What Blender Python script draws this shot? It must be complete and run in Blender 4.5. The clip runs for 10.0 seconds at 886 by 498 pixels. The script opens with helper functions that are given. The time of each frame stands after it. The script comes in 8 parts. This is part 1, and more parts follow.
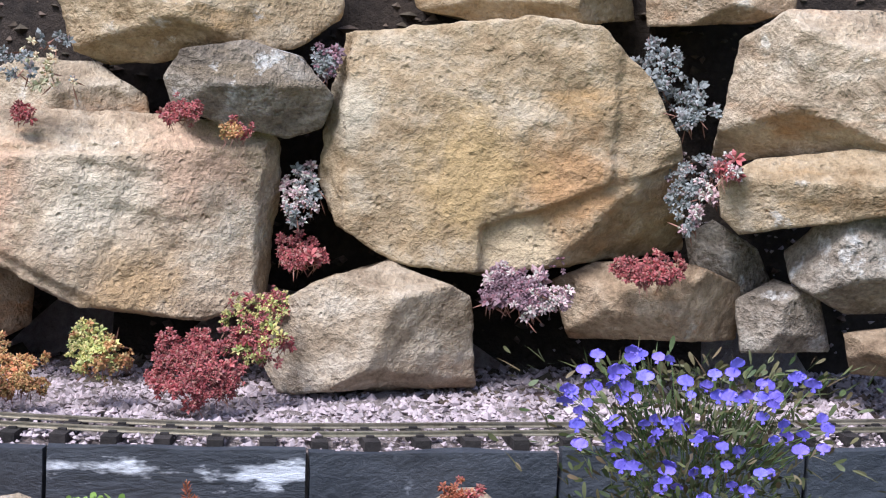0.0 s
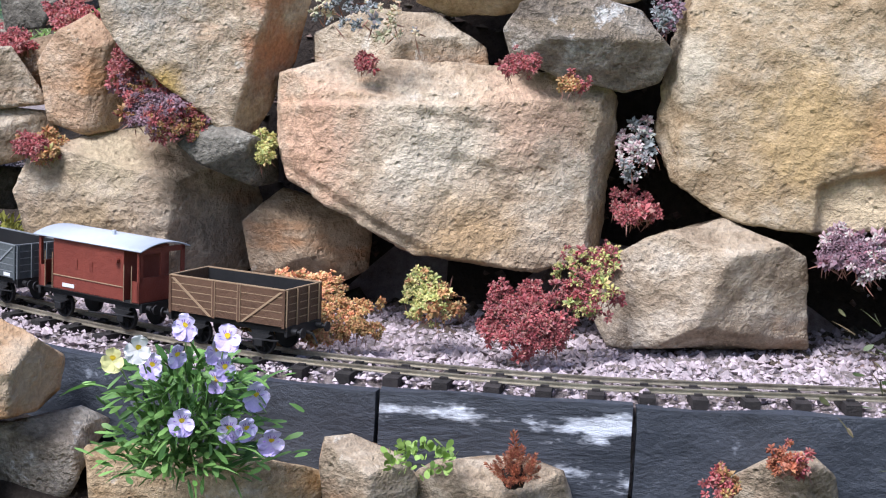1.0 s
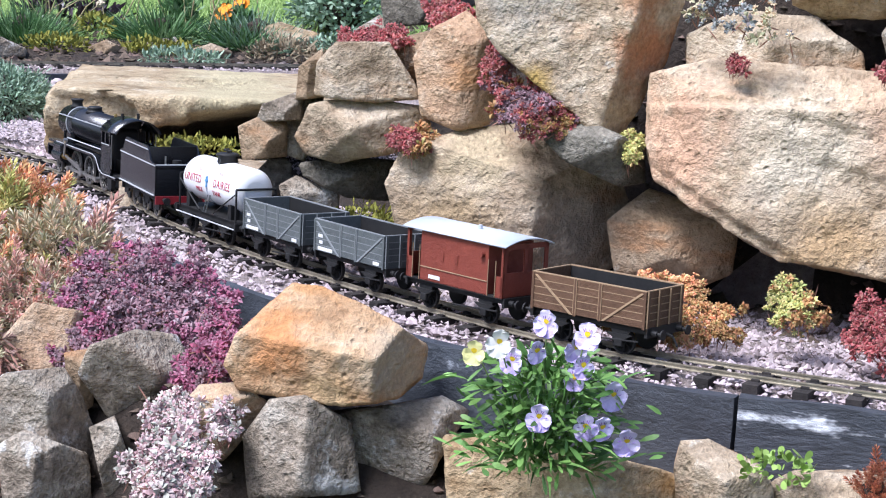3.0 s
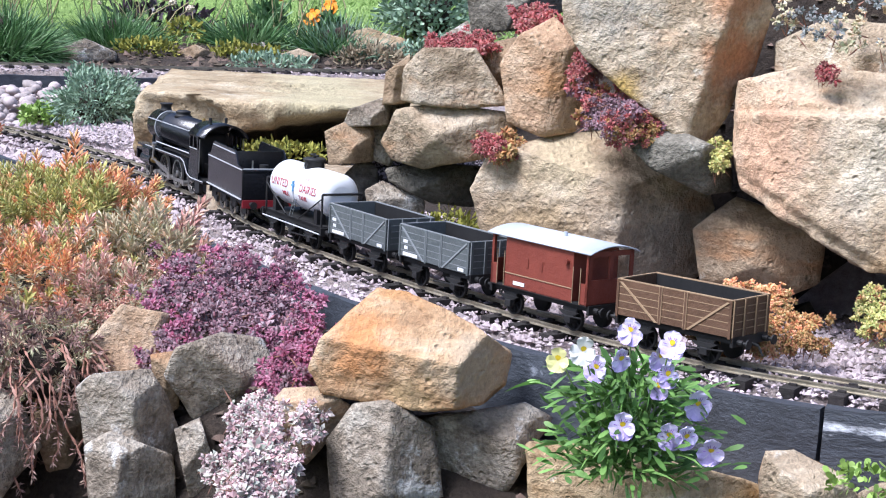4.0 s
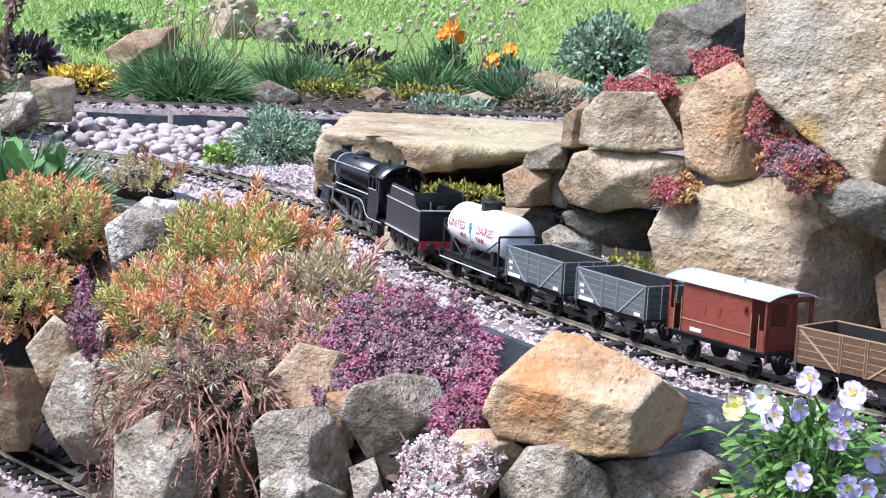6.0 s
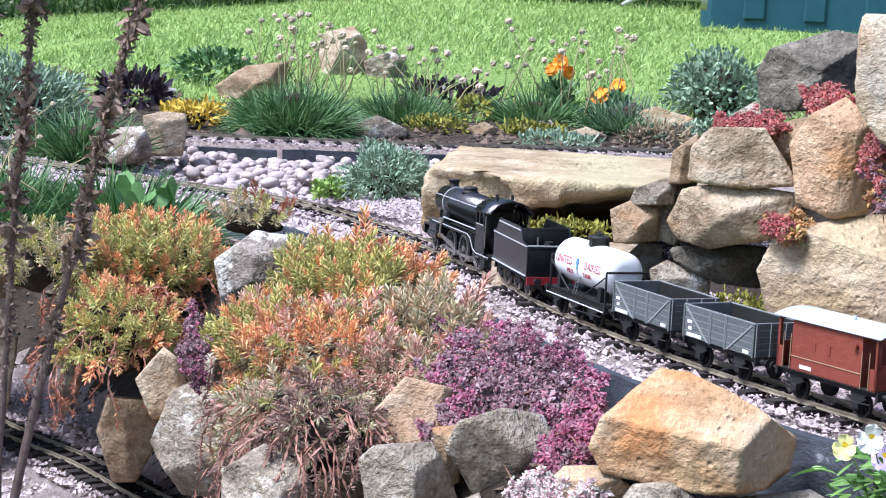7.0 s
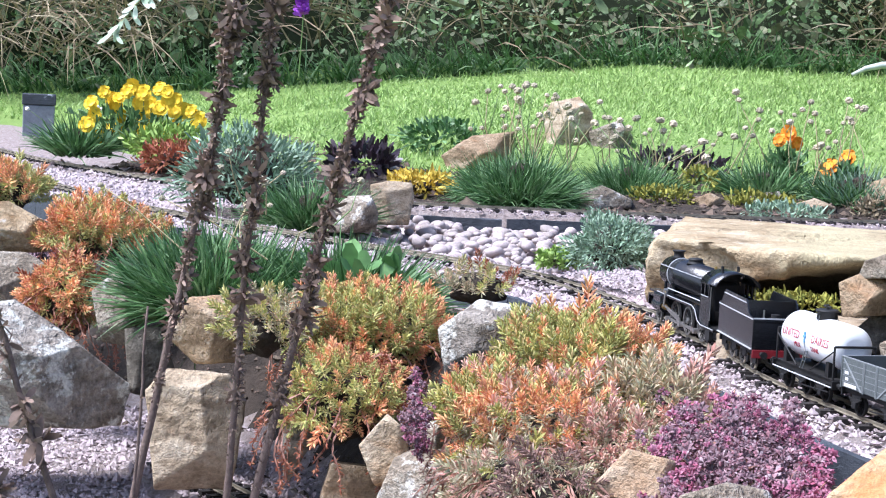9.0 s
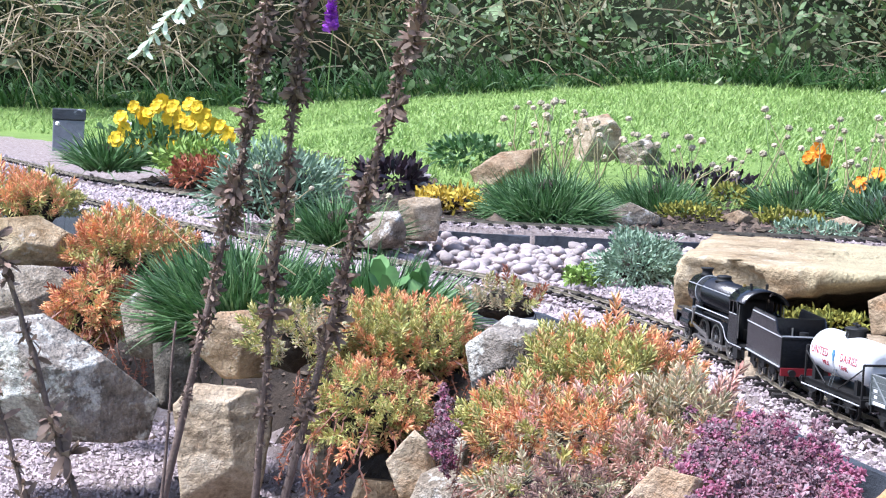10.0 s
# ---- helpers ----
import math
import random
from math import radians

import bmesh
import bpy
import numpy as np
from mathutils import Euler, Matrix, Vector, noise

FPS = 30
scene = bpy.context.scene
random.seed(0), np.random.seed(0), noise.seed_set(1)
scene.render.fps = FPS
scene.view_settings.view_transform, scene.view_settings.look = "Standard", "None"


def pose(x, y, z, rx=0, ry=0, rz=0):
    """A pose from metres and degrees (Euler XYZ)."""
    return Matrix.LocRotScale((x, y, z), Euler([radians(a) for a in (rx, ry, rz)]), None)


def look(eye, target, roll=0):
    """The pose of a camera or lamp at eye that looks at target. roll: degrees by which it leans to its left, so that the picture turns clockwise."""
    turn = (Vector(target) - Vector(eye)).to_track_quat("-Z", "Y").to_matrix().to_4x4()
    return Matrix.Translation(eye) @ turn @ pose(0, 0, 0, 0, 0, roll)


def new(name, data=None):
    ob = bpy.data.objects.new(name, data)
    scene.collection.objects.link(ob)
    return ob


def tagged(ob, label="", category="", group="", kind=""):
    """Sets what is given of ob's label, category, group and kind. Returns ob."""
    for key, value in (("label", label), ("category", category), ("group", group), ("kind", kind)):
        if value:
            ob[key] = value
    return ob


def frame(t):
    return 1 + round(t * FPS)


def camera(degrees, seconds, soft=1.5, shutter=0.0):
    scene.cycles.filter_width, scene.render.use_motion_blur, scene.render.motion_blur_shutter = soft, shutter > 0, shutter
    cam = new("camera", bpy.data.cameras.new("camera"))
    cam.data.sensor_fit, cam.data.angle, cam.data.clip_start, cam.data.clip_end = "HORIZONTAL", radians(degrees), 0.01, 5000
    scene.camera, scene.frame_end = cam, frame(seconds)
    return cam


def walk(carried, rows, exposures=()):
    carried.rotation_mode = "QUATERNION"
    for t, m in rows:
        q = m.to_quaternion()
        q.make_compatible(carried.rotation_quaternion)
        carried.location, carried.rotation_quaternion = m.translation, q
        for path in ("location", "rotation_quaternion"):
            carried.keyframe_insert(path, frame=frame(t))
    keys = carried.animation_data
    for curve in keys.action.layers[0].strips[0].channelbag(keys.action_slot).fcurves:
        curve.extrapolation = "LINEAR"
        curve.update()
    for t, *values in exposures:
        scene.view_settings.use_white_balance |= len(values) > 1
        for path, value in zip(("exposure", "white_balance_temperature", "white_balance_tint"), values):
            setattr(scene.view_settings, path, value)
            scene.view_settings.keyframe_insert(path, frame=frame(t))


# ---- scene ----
# camera: it stands in one place and pans along the railway
cam = camera(26.57, 10.0, 1.15)
EYE = 0.35
ROWS = [
    (0.0, 83.000, -1.985, 0.244),
    (0.5, 81.930, -2.212, 6.158),
    (1.0, 81.213, -2.355, 10.540),
    (1.5, 80.866, -2.460, 14.059),
    (2.0, 80.620, -2.567, 17.312),
    (2.5, 80.680, -2.745, 19.951),
    (4.0, 80.754, -3.053, 24.491),
    (4.5, 80.956, -3.117, 25.857),
    (5.0, 81.192, -3.164, 27.219),
    (5.5, 81.444, -3.145, 28.565),
    (7.0, 82.662, -3.031, 33.242),
    (7.5, 83.194, -2.971, 35.271),
    (8.0, 83.682, -2.893, 37.273),
    (8.5, 84.104, -2.867, 38.966),
    (9.0, 84.441, -2.908, 40.102),
    (9.5, 84.694, -2.961, 40.704),
    (10.0, 84.887, -3.090, 40.976),
]
walk(cam, [(t, pose(0, 0, EYE, rx, ry, rz)) for t, rx, ry, rz in ROWS],
     [(0.0, 0.07, 5620, 16.0), (2.5, 0.33, 5560, 16.0), (5.5, 0.49, 5560, 15.0), (8.0, 0.64, 5540, 15.0), (10.0, 0.71, 5540, 15.0)])
# daylight: bright overcast sky with a soft high sun from the front left
world = bpy.data.worlds.new("sky")
scene.world = world
world.use_nodes = True
wn = world.node_tree.nodes
sky = wn.new("ShaderNodeTexSky")
sky.sky_type = "NISHITA"
sky.sun_disc = False
sky.sun_elevation = radians(57)
sky.sun_rotation = radians(222)
sky.air_density, sky.dust_density, sky.ozone_density = 1.0, 3.0, 1.0
wn["Background"].inputs["Strength"].default_value = 0.18
world.node_tree.links.new(sky.outputs["Color"], wn["Background"].inputs["Color"])
sun_data = bpy.data.lights.new("sun", "SUN")
sun_data.energy, sun_data.angle, sun_data.color = 5.0, radians(22), (1.0, 0.97, 0.93)
sun = new("sun", sun_data)
sun.matrix_world = look((-2.2, -3.3, 6.2), (0, 0, 0))
# ---- materials ----
def node(nt, kind, **inputs):
    n = nt.nodes.new(kind)
    for key, value in inputs.items():
        n.inputs[key.replace("_", " ")].default_value = value
    return n


def surface(name, low, high, scale=8.0, rough=0.85, metal=0.0, bump=0.0, bump_scale=60.0, fine=6.0,
            spot=None, spot_scale=14.0, spot_at=0.6, vary=0.0, island=False, stretch=None, sheen=0.3, spread=0.16):
    """A procedural material: two colours mixed by coarse and fine noise, spots of a third, relief, and a shift from piece to piece."""
    m = bpy.data.materials.new(name)
    m.use_nodes = True
    nt = m.node_tree
    lk = nt.links.new
    bsdf = nt.nodes["Principled BSDF"]
    bsdf.inputs["Roughness"].default_value = rough
    bsdf.inputs["Metallic"].default_value = metal
    bsdf.inputs["Specular IOR Level"].default_value = sheen
    co = nt.nodes.new("ShaderNodeTexCoord")
    mp = nt.nodes.new("ShaderNodeMapping")
    lk(co.outputs["Object"], mp.inputs["Vector"])
    if stretch:
        mp.inputs["Scale"].default_value = stretch
    info = nt.nodes.new("ShaderNodeObjectInfo")
    wh = nt.nodes.new("ShaderNodeVectorMath")
    wh.operation = "SCALE"
    wh.inputs[0].default_value = (37.0, 17.0, 53.0)
    lk(info.outputs["Random"], wh.inputs["Scale"])
    lk(wh.outputs["Vector"], mp.inputs["Location"])
    a = node(nt, "ShaderNodeTexNoise", Scale=scale, Detail=6.0, Roughness=0.62)
    b = node(nt, "ShaderNodeTexNoise", Scale=scale * fine, Detail=4.0, Roughness=0.7)
    lk(mp.outputs["Vector"], a.inputs["Vector"])
    lk(mp.outputs["Vector"], b.inputs["Vector"])
    mid = nt.nodes.new("ShaderNodeMix")
    mid.data_type = "FLOAT"
    mid.inputs[0].default_value = 0.4
    lk(a.outputs["Fac"], mid.inputs[2])
    lk(b.outputs["Fac"], mid.inputs[3])
    ramp = nt.nodes.new("ShaderNodeValToRGB")
    ramp.color_ramp.elements[0].position, ramp.color_ramp.elements[1].position = 0.5 - spread, 0.5 + spread
    ramp.color_ramp.elements[0].color, ramp.color_ramp.elements[1].color = (*low, 1), (*high, 1)
    lk(mid.outputs[0], ramp.inputs["Fac"])
    col = ramp.outputs["Color"]
    if spot:
        s = node(nt, "ShaderNodeTexNoise", Scale=spot_scale, Detail=5.0, Roughness=0.65)
        lk(mp.outputs["Vector"], s.inputs["Vector"])
        sr = nt.nodes.new("ShaderNodeValToRGB")
        sr.color_ramp.elements[0].position, sr.color_ramp.elements[1].position = spot_at, spot_at + 0.08
        lk(s.outputs["Fac"], sr.inputs["Fac"])
        mx = nt.nodes.new("ShaderNodeMix")
        mx.data_type = "RGBA"
        mx.inputs[7].default_value = (*spot, 1)
        lk(sr.outputs["Color"], mx.inputs[0])
        lk(col, mx.inputs[6])
        col = mx.outputs[2]
    if vary:
        hs = nt.nodes.new("ShaderNodeHueSaturation")
        geo = nt.nodes.new("ShaderNodeNewGeometry")
        rnd = geo.outputs["Random Per Island"] if island else info.outputs["Random"]
        mr = nt.nodes.new("ShaderNodeMapRange")
        mr.inputs["To Min"].default_value, mr.inputs["To Max"].default_value = 1 - vary, 1 + vary
        lk(rnd, mr.inputs["Value"])
        lk(mr.outputs["Result"], hs.inputs["Value"])
        hm = nt.nodes.new("ShaderNodeMapRange")
        hm.inputs["To Min"].default_value, hm.inputs["To Max"].default_value = 0.5 + vary * 0.05, 0.5 - vary * 0.05
        lk(rnd, hm.inputs["Value"])
        lk(hm.outputs["Result"], hs.inputs["Hue"])
        lk(col, hs.inputs["Color"])
        col = hs.outputs["Color"]
    lk(col, bsdf.inputs["Base Color"])
    if bump:
        t = node(nt, "ShaderNodeTexNoise", Scale=bump_scale, Detail=8.0, Roughness=0.7)
        lk(mp.outputs["Vector"], t.inputs["Vector"])
        bp = node(nt, "ShaderNodeBump", Strength=min(1.0, bump), Distance=0.012)
        lk(t.outputs["Fac"], bp.inputs["Height"])
        lk(bp.outputs["Normal"], bsdf.inputs["Normal"])
    return m


def stone(name, dark, mid, light, stain, pale, stain_at=0.56, pale_at=0.62, grain=1.0, patches=()):
    """Weathered stone: three tones, iron stains in beds, pale lichen or fresh patches, grain, pits and relief.
    patches: blotches of their own on the face, each (across, up, radius, colour)."""
    m = bpy.data.materials.new(name)
    m.use_nodes = True
    nt = m.node_tree
    lk = nt.links.new
    bsdf = nt.nodes["Principled BSDF"]
    bsdf.inputs["Roughness"].default_value = 0.9
    bsdf.inputs["Specular IOR Level"].default_value = 0.2
    co = nt.nodes.new("ShaderNodeTexCoord")
    info = nt.nodes.new("ShaderNodeObjectInfo")
    mp = nt.nodes.new("ShaderNodeMapping")
    sh = nt.nodes.new("ShaderNodeVectorMath")
    sh.operation = "SCALE"
    sh.inputs[0].default_value = (41.0, 23.0, 59.0)
    lk(info.outputs["Random"], sh.inputs["Scale"])
    lk(co.outputs["Object"], mp.inputs["Vector"])
    lk(sh.outputs["Vector"], mp.inputs["Location"])
    beds = nt.nodes.new("ShaderNodeMapping")
    beds.inputs["Scale"].default_value = (1.0, 1.0, 2.6)
    beds.inputs["Rotation"].default_value = (0.3, 0.35, 0.0)
    lk(mp.outputs["Vector"], beds.inputs["Vector"])

    def tex(scale, vec, detail=6.0, rough=0.65):
        n = node(nt, "ShaderNodeTexNoise", Scale=scale, Detail=detail, Roughness=rough)
        lk(vec.outputs["Vector"], n.inputs["Vector"])
        return n.outputs["Fac"]

    def step(value, lo, hi):
        r = nt.nodes.new("ShaderNodeMapRange")
        r.inputs["From Min"].default_value, r.inputs["From Max"].default_value = lo, hi
        lk(value, r.inputs["Value"])
        return r.outputs["Result"]

    def blend(fac, one, two, kind="MIX"):
        x = nt.nodes.new("ShaderNodeMix")
        x.data_type, x.blend_type = "RGBA", kind
        lk(fac, x.inputs[0])
        lk(one, x.inputs[6])
        if isinstance(two, tuple):
            x.inputs[7].default_value = (*two, 1)
        else:
            lk(two, x.inputs[7])
        return x.outputs[2]

    coarse, middle, fine = tex(9, beds), tex(42, mp, 5.0, 0.7), tex(190, mp, 3.0, 0.75)
    mixv = nt.nodes.new("ShaderNodeMix")
    mixv.data_type = "FLOAT"
    mixv.inputs[0].default_value = 0.42
    lk(coarse, mixv.inputs[2])
    lk(middle, mixv.inputs[3])
    ramp = nt.nodes.new("ShaderNodeValToRGB")
    el = ramp.color_ramp.elements
    el.new(0.5)
    for e, p, c in zip(el, (0.36, 0.49, 0.63), (dark, mid, light)):
        e.position, e.color = p, (*c, 1)
    lk(mixv.outputs[0], ramp.inputs["Fac"])
    col = blend(step(tex(6.5, beds, 5.0, 0.6), stain_at, stain_at + 0.12), ramp.outputs["Color"], stain)
    col = blend(step(tex(17, mp, 6.0, 0.7), pale_at, pale_at + 0.06), col, pale)
    if patches:
        ragged = tex(26, mp, 5.0, 0.7)
        flat = nt.nodes.new("ShaderNodeVectorMath")
        flat.operation = "MULTIPLY"
        flat.inputs[1].default_value = (1.0, 0.0, 1.0)
        lk(co.outputs["Object"], flat.inputs[0])
        for px, pz, pr, tint in patches:
            far = nt.nodes.new("ShaderNodeVectorMath")
            far.operation = "DISTANCE"
            far.inputs[1].default_value = (px, 0.0, pz)
            lk(flat.outputs["Vector"], far.inputs[0])
            wob = nt.nodes.new("ShaderNodeMath")
            wob.operation = "MULTIPLY_ADD"
            wob.inputs[1].default_value = pr * 2.6
            lk(ragged, wob.inputs[0])
            lk(far.outputs["Value"], wob.inputs[2])
            fade = nt.nodes.new("ShaderNodeMapRange")
            fade.inputs["From Min"].default_value, fade.inputs["From Max"].default_value = pr * 2.6, pr * 1.7
            fade.inputs["To Min"].default_value, fade.inputs["To Max"].default_value = 0.0, 0.85
            lk(wob.outputs[0], fade.inputs["Value"])
            col = blend(fade.outputs["Result"], col, tint)
    # bedding lines
    thin = nt.nodes.new("ShaderNodeMapping")
    thin.inputs["Scale"].default_value = (1.0, 1.0, 3.6)
    thin.inputs["Rotation"].default_value = (0.15, 0.3, 0.0)
    lk(mp.outputs["Vector"], thin.inputs["Vector"])
    bed = tex(14, thin, 4.0, 0.6)
    hs = nt.nodes.new("ShaderNodeHueSaturation")
    g = nt.nodes.new("ShaderNodeMapRange")
    g.inputs["From Min"].default_value, g.inputs["From Max"].default_value = 0.30, 0.70
    g.inputs["To Min"].default_value, g.inputs["To Max"].default_value = 1 - 0.30 * grain, 1 + 0.24 * grain
    lk(fine, g.inputs["Value"])
    own = nt.nodes.new("ShaderNodeMapRange")
    own.inputs["To Min"].default_value, own.inputs["To Max"].default_value = 0.88, 1.12
    lk(info.outputs["Random"], own.inputs["Value"])
    mul = nt.nodes.new("ShaderNodeMath")
    mul.operation = "MULTIPLY"
    lk(g.outputs["Result"], mul.inputs[0])
    lk(own.outputs["Result"], mul.inputs[1])
    band = nt.nodes.new("ShaderNodeMapRange")
    band.inputs["From Min"].default_value, band.inputs["From Max"].default_value = 0.36, 0.56
    band.inputs["To Min"].default_value, band.inputs["To Max"].default_value = 0.90, 1.03
    lk(bed, band.inputs["Value"])
    mul2 = nt.nodes.new("ShaderNodeMath")
    mul2.operation = "MULTIPLY"
    lk(mul.outputs[0], mul2.inputs[0])
    lk(band.outputs["Result"], mul2.inputs[1])
    lk(mul2.outputs[0], hs.inputs["Value"])
    lk(col, hs.inputs["Color"])
    vor = nt.nodes.new("ShaderNodeTexVoronoi")
    vor.inputs["Scale"].default_value = 95.0
    lk(mp.outputs["Vector"], vor.inputs["Vector"])
    pit = step(vor.outputs["Distance"], 0.05, 0.30)
    gate = step(tex(22, mp, 3.0), 0.50, 0.60)
    hole = nt.nodes.new("ShaderNodeMath")
    hole.operation = "MAXIMUM"
    inv = nt.nodes.new("ShaderNodeMath")
    inv.operation = "SUBTRACT"
    inv.inputs[0].default_value = 1.0
    lk(gate, inv.inputs[1])
    lk(pit, hole.inputs[0])
    lk(inv.outputs[0], hole.inputs[1])
    lk(hs.outputs["Color"], bsdf.inputs["Base Color"])
    h1 = nt.nodes.new("ShaderNodeMath")
    h1.operation = "MULTIPLY_ADD"
    h1.inputs[1].default_value = 0.45
    lk(fine, h1.inputs[0])
    lk(middle, h1.inputs[2])
    h2 = nt.nodes.new("ShaderNodeMath")
    h2.operation = "MULTIPLY_ADD"
    h2.inputs[1].default_value = 0.35
    lk(hole.outputs[0], h2.inputs[0])
    lk(h1.outputs[0], h2.inputs[2])
    h3 = nt.nodes.new("ShaderNodeMath")
    h3.operation = "MULTIPLY_ADD"
    h3.inputs[1].default_value = 0.45
    lk(bed, h3.inputs[0])
    lk(h2.outputs[0], h3.inputs[2])
    bp = node(nt, "ShaderNodeBump", Strength=1.0, Distance=0.0075 * grain)
    lk(h3.outputs[0], bp.inputs["Height"])
    lk(bp.outputs["Normal"], bsdf.inputs["Normal"])
    return m


STONE = {
    "sand": stone("sandstone_gold", (0.195, 0.125, 0.061), (0.381, 0.284, 0.167), (0.514, 0.421, 0.294), (0.390, 0.249, 0.114), (0.531, 0.482, 0.408)),
    "pale": stone("sandstone_buff", (0.17, 0.12, 0.073), (0.365, 0.285, 0.19), (0.51, 0.43, 0.32), (0.37, 0.225, 0.12), (0.52, 0.46, 0.365)),
    "orange": stone("sandstone_orange", (0.22, 0.13, 0.075), (0.38, 0.255, 0.155), (0.49, 0.375, 0.26), (0.37, 0.20, 0.09), (0.443, 0.378, 0.278), 0.50),
    "brown": stone("sandstone_brown", (0.133, 0.086, 0.049), (0.283, 0.202, 0.123), (0.407, 0.318, 0.212), (0.319, 0.172, 0.082), (0.443, 0.387, 0.294)),
    "grey": stone("gritstone_grey", (0.105, 0.083, 0.06), (0.27, 0.222, 0.165), (0.42, 0.375, 0.30), (0.26, 0.20, 0.13), (0.55, 0.52, 0.46), 0.60, 0.56, 1.5),
    "dark": stone("stone_dark", (0.049, 0.043, 0.033), (0.142, 0.125, 0.098), (0.275, 0.245, 0.196), (0.213, 0.146, 0.082), (0.407, 0.396, 0.327), 0.62, 0.64),
    "lichen": stone("stone_lichened", (0.11, 0.093, 0.075), (0.257, 0.222, 0.182), (0.390, 0.345, 0.29), (0.283, 0.22, 0.155), (0.58, 0.56, 0.49), 0.64, 0.505, 1.5),
}
SAND = ((0.195, 0.125, 0.061), (0.381, 0.284, 0.167), (0.514, 0.421, 0.294), (0.390, 0.249, 0.114), (0.531, 0.482, 0.408))
BUFF = ((0.20, 0.14, 0.085), (0.40, 0.305, 0.20), (0.53, 0.44, 0.32), (0.40, 0.24, 0.13), (0.55, 0.48, 0.38))
STONE["golden"] = stone("sandstone_ochre_stained", *SAND, 0.60, 0.66, 0.8, patches=((0.06, -0.03, 0.055, (0.44, 0.25, 0.11)), (-0.03, -0.02, 0.06, (0.42, 0.29, 0.13)), (0.02, -0.085, 0.035, (0.60, 0.47, 0.29)), (-0.15, 0.04, 0.03, (0.50, 0.43, 0.31))))
STONE["rosy"] = stone("sandstone_rosy_buff", *BUFF, 0.60, 0.64, 1.0, patches=((-0.13, 0.03, 0.06, (0.48, 0.29, 0.18)), (0.08, 0.06, 0.05, (0.49, 0.33, 0.22)), (-0.02, 0.02, 0.06, (0.54, 0.46, 0.34)), (0.02, -0.07, 0.05, (0.39, 0.26, 0.13))))
STONE["rusted"] = stone("sandstone_rust_edged", *BUFF, 0.60, 0.62, 1.1, patches=((0.075, -0.02, 0.035, (0.40, 0.17, 0.075)), (0.06, 0.05, 0.03, (0.40, 0.20, 0.10)), (-0.06, 0.05, 0.05, (0.40, 0.36, 0.29)), (-0.045, -0.055, 0.02, (0.45, 0.30, 0.08))))
STONE["greyed"] = stone("sandstone_greyed", *BUFF, 0.60, 0.66, 0.9, patches=((0.075, -0.03, 0.06, (0.25, 0.215, 0.16)), (-0.06, -0.02, 0.05, (0.36, 0.26, 0.14)), (-0.03, 0.06, 0.04, (0.46, 0.37, 0.23))))
STONE["amber"] = stone("sandstone_amber", (0.28, 0.16, 0.08), (0.44, 0.285, 0.155), (0.54, 0.41, 0.27), (0.43, 0.22, 0.085), (0.50, 0.43, 0.33), 0.54, 0.66, 0.8, patches=((-0.045, 0.015, 0.03, (0.46, 0.20, 0.07)), (0.055, 0.0, 0.03, (0.47, 0.37, 0.25)), (0.0, -0.03, 0.02, (0.52, 0.36, 0.19))))
STONE["slab"] = stone("sandstone_slab", (0.17, 0.12, 0.07), (0.37, 0.285, 0.17), (0.50, 0.42, 0.29), (0.34, 0.22, 0.11), (0.52, 0.47, 0.37), 0.56, 0.62, 1.0, patches=((-0.18, -0.02, 0.05, (0.42, 0.27, 0.12)), (0.05, 0.05, 0.09, (0.44, 0.38, 0.23))))
STONE["mossed"] = stone("stone_black_lichened", (0.04, 0.037, 0.028), (0.12, 0.108, 0.083), (0.22, 0.20, 0.16), (0.075, 0.07, 0.055), (0.38, 0.36, 0.30), 0.53, 0.62, 1.3)
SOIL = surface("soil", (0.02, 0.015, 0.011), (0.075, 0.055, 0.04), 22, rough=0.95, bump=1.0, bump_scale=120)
GRIT = surface("grit_bed", (0.22, 0.165, 0.145), (0.50, 0.425, 0.39), 90, rough=0.95, bump=1.0, bump_scale=220)
TURF = surface("turf", (0.14, 0.225, 0.05), (0.24, 0.34, 0.09), 3, rough=0.95, bump=1.0, bump_scale=90)
CHIPS = surface("pink_granite_chips", (0.25, 0.195, 0.195), (0.52, 0.44, 0.435), 60, rough=0.9, vary=0.28, island=True)
SLATE = surface("slate", (0.020, 0.024, 0.031), (0.052, 0.060, 0.073), 18, rough=0.6, bump=0.5, bump_scale=70, stretch=(1, 1, 1.5), spot=(0.50, 0.53, 0.57), spot_scale=9, spot_at=0.66, vary=0.12, sheen=0.5)
SLATE_SCUFFED = surface("slate_scuffed", (0.020, 0.024, 0.031), (0.052, 0.060, 0.073), 18, rough=0.6, bump=0.5, bump_scale=70, stretch=(0.55, 1, 1.8), spot=(0.62, 0.64, 0.67), spot_scale=19, spot_at=0.57, vary=0.12, sheen=0.5)
RAIL = surface("rail_metal", (0.20, 0.17, 0.12), (0.46, 0.41, 0.31), 40, rough=0.45, metal=0.6)
SLEEPER = surface("sleeper_plastic", (0.012, 0.010, 0.009), (0.04, 0.034, 0.03), 60, rough=0.8, bump=0.4, bump_scale=300, vary=0.2)


# ---- mesh helpers ----
def finish(name, bm, material, parent=None, smooth=False):
    me = bpy.data.meshes.new(name)
    bm.to_mesh(me)
    bm.free()
    for m in material if isinstance(material, (list, tuple)) else (material,):
        me.materials.append(m)
    if smooth:
        me.polygons.foreach_set("use_smooth", [True] * len(me.polygons))
    ob = new(name, me)
    if parent:
        ob.parent = parent
    return ob


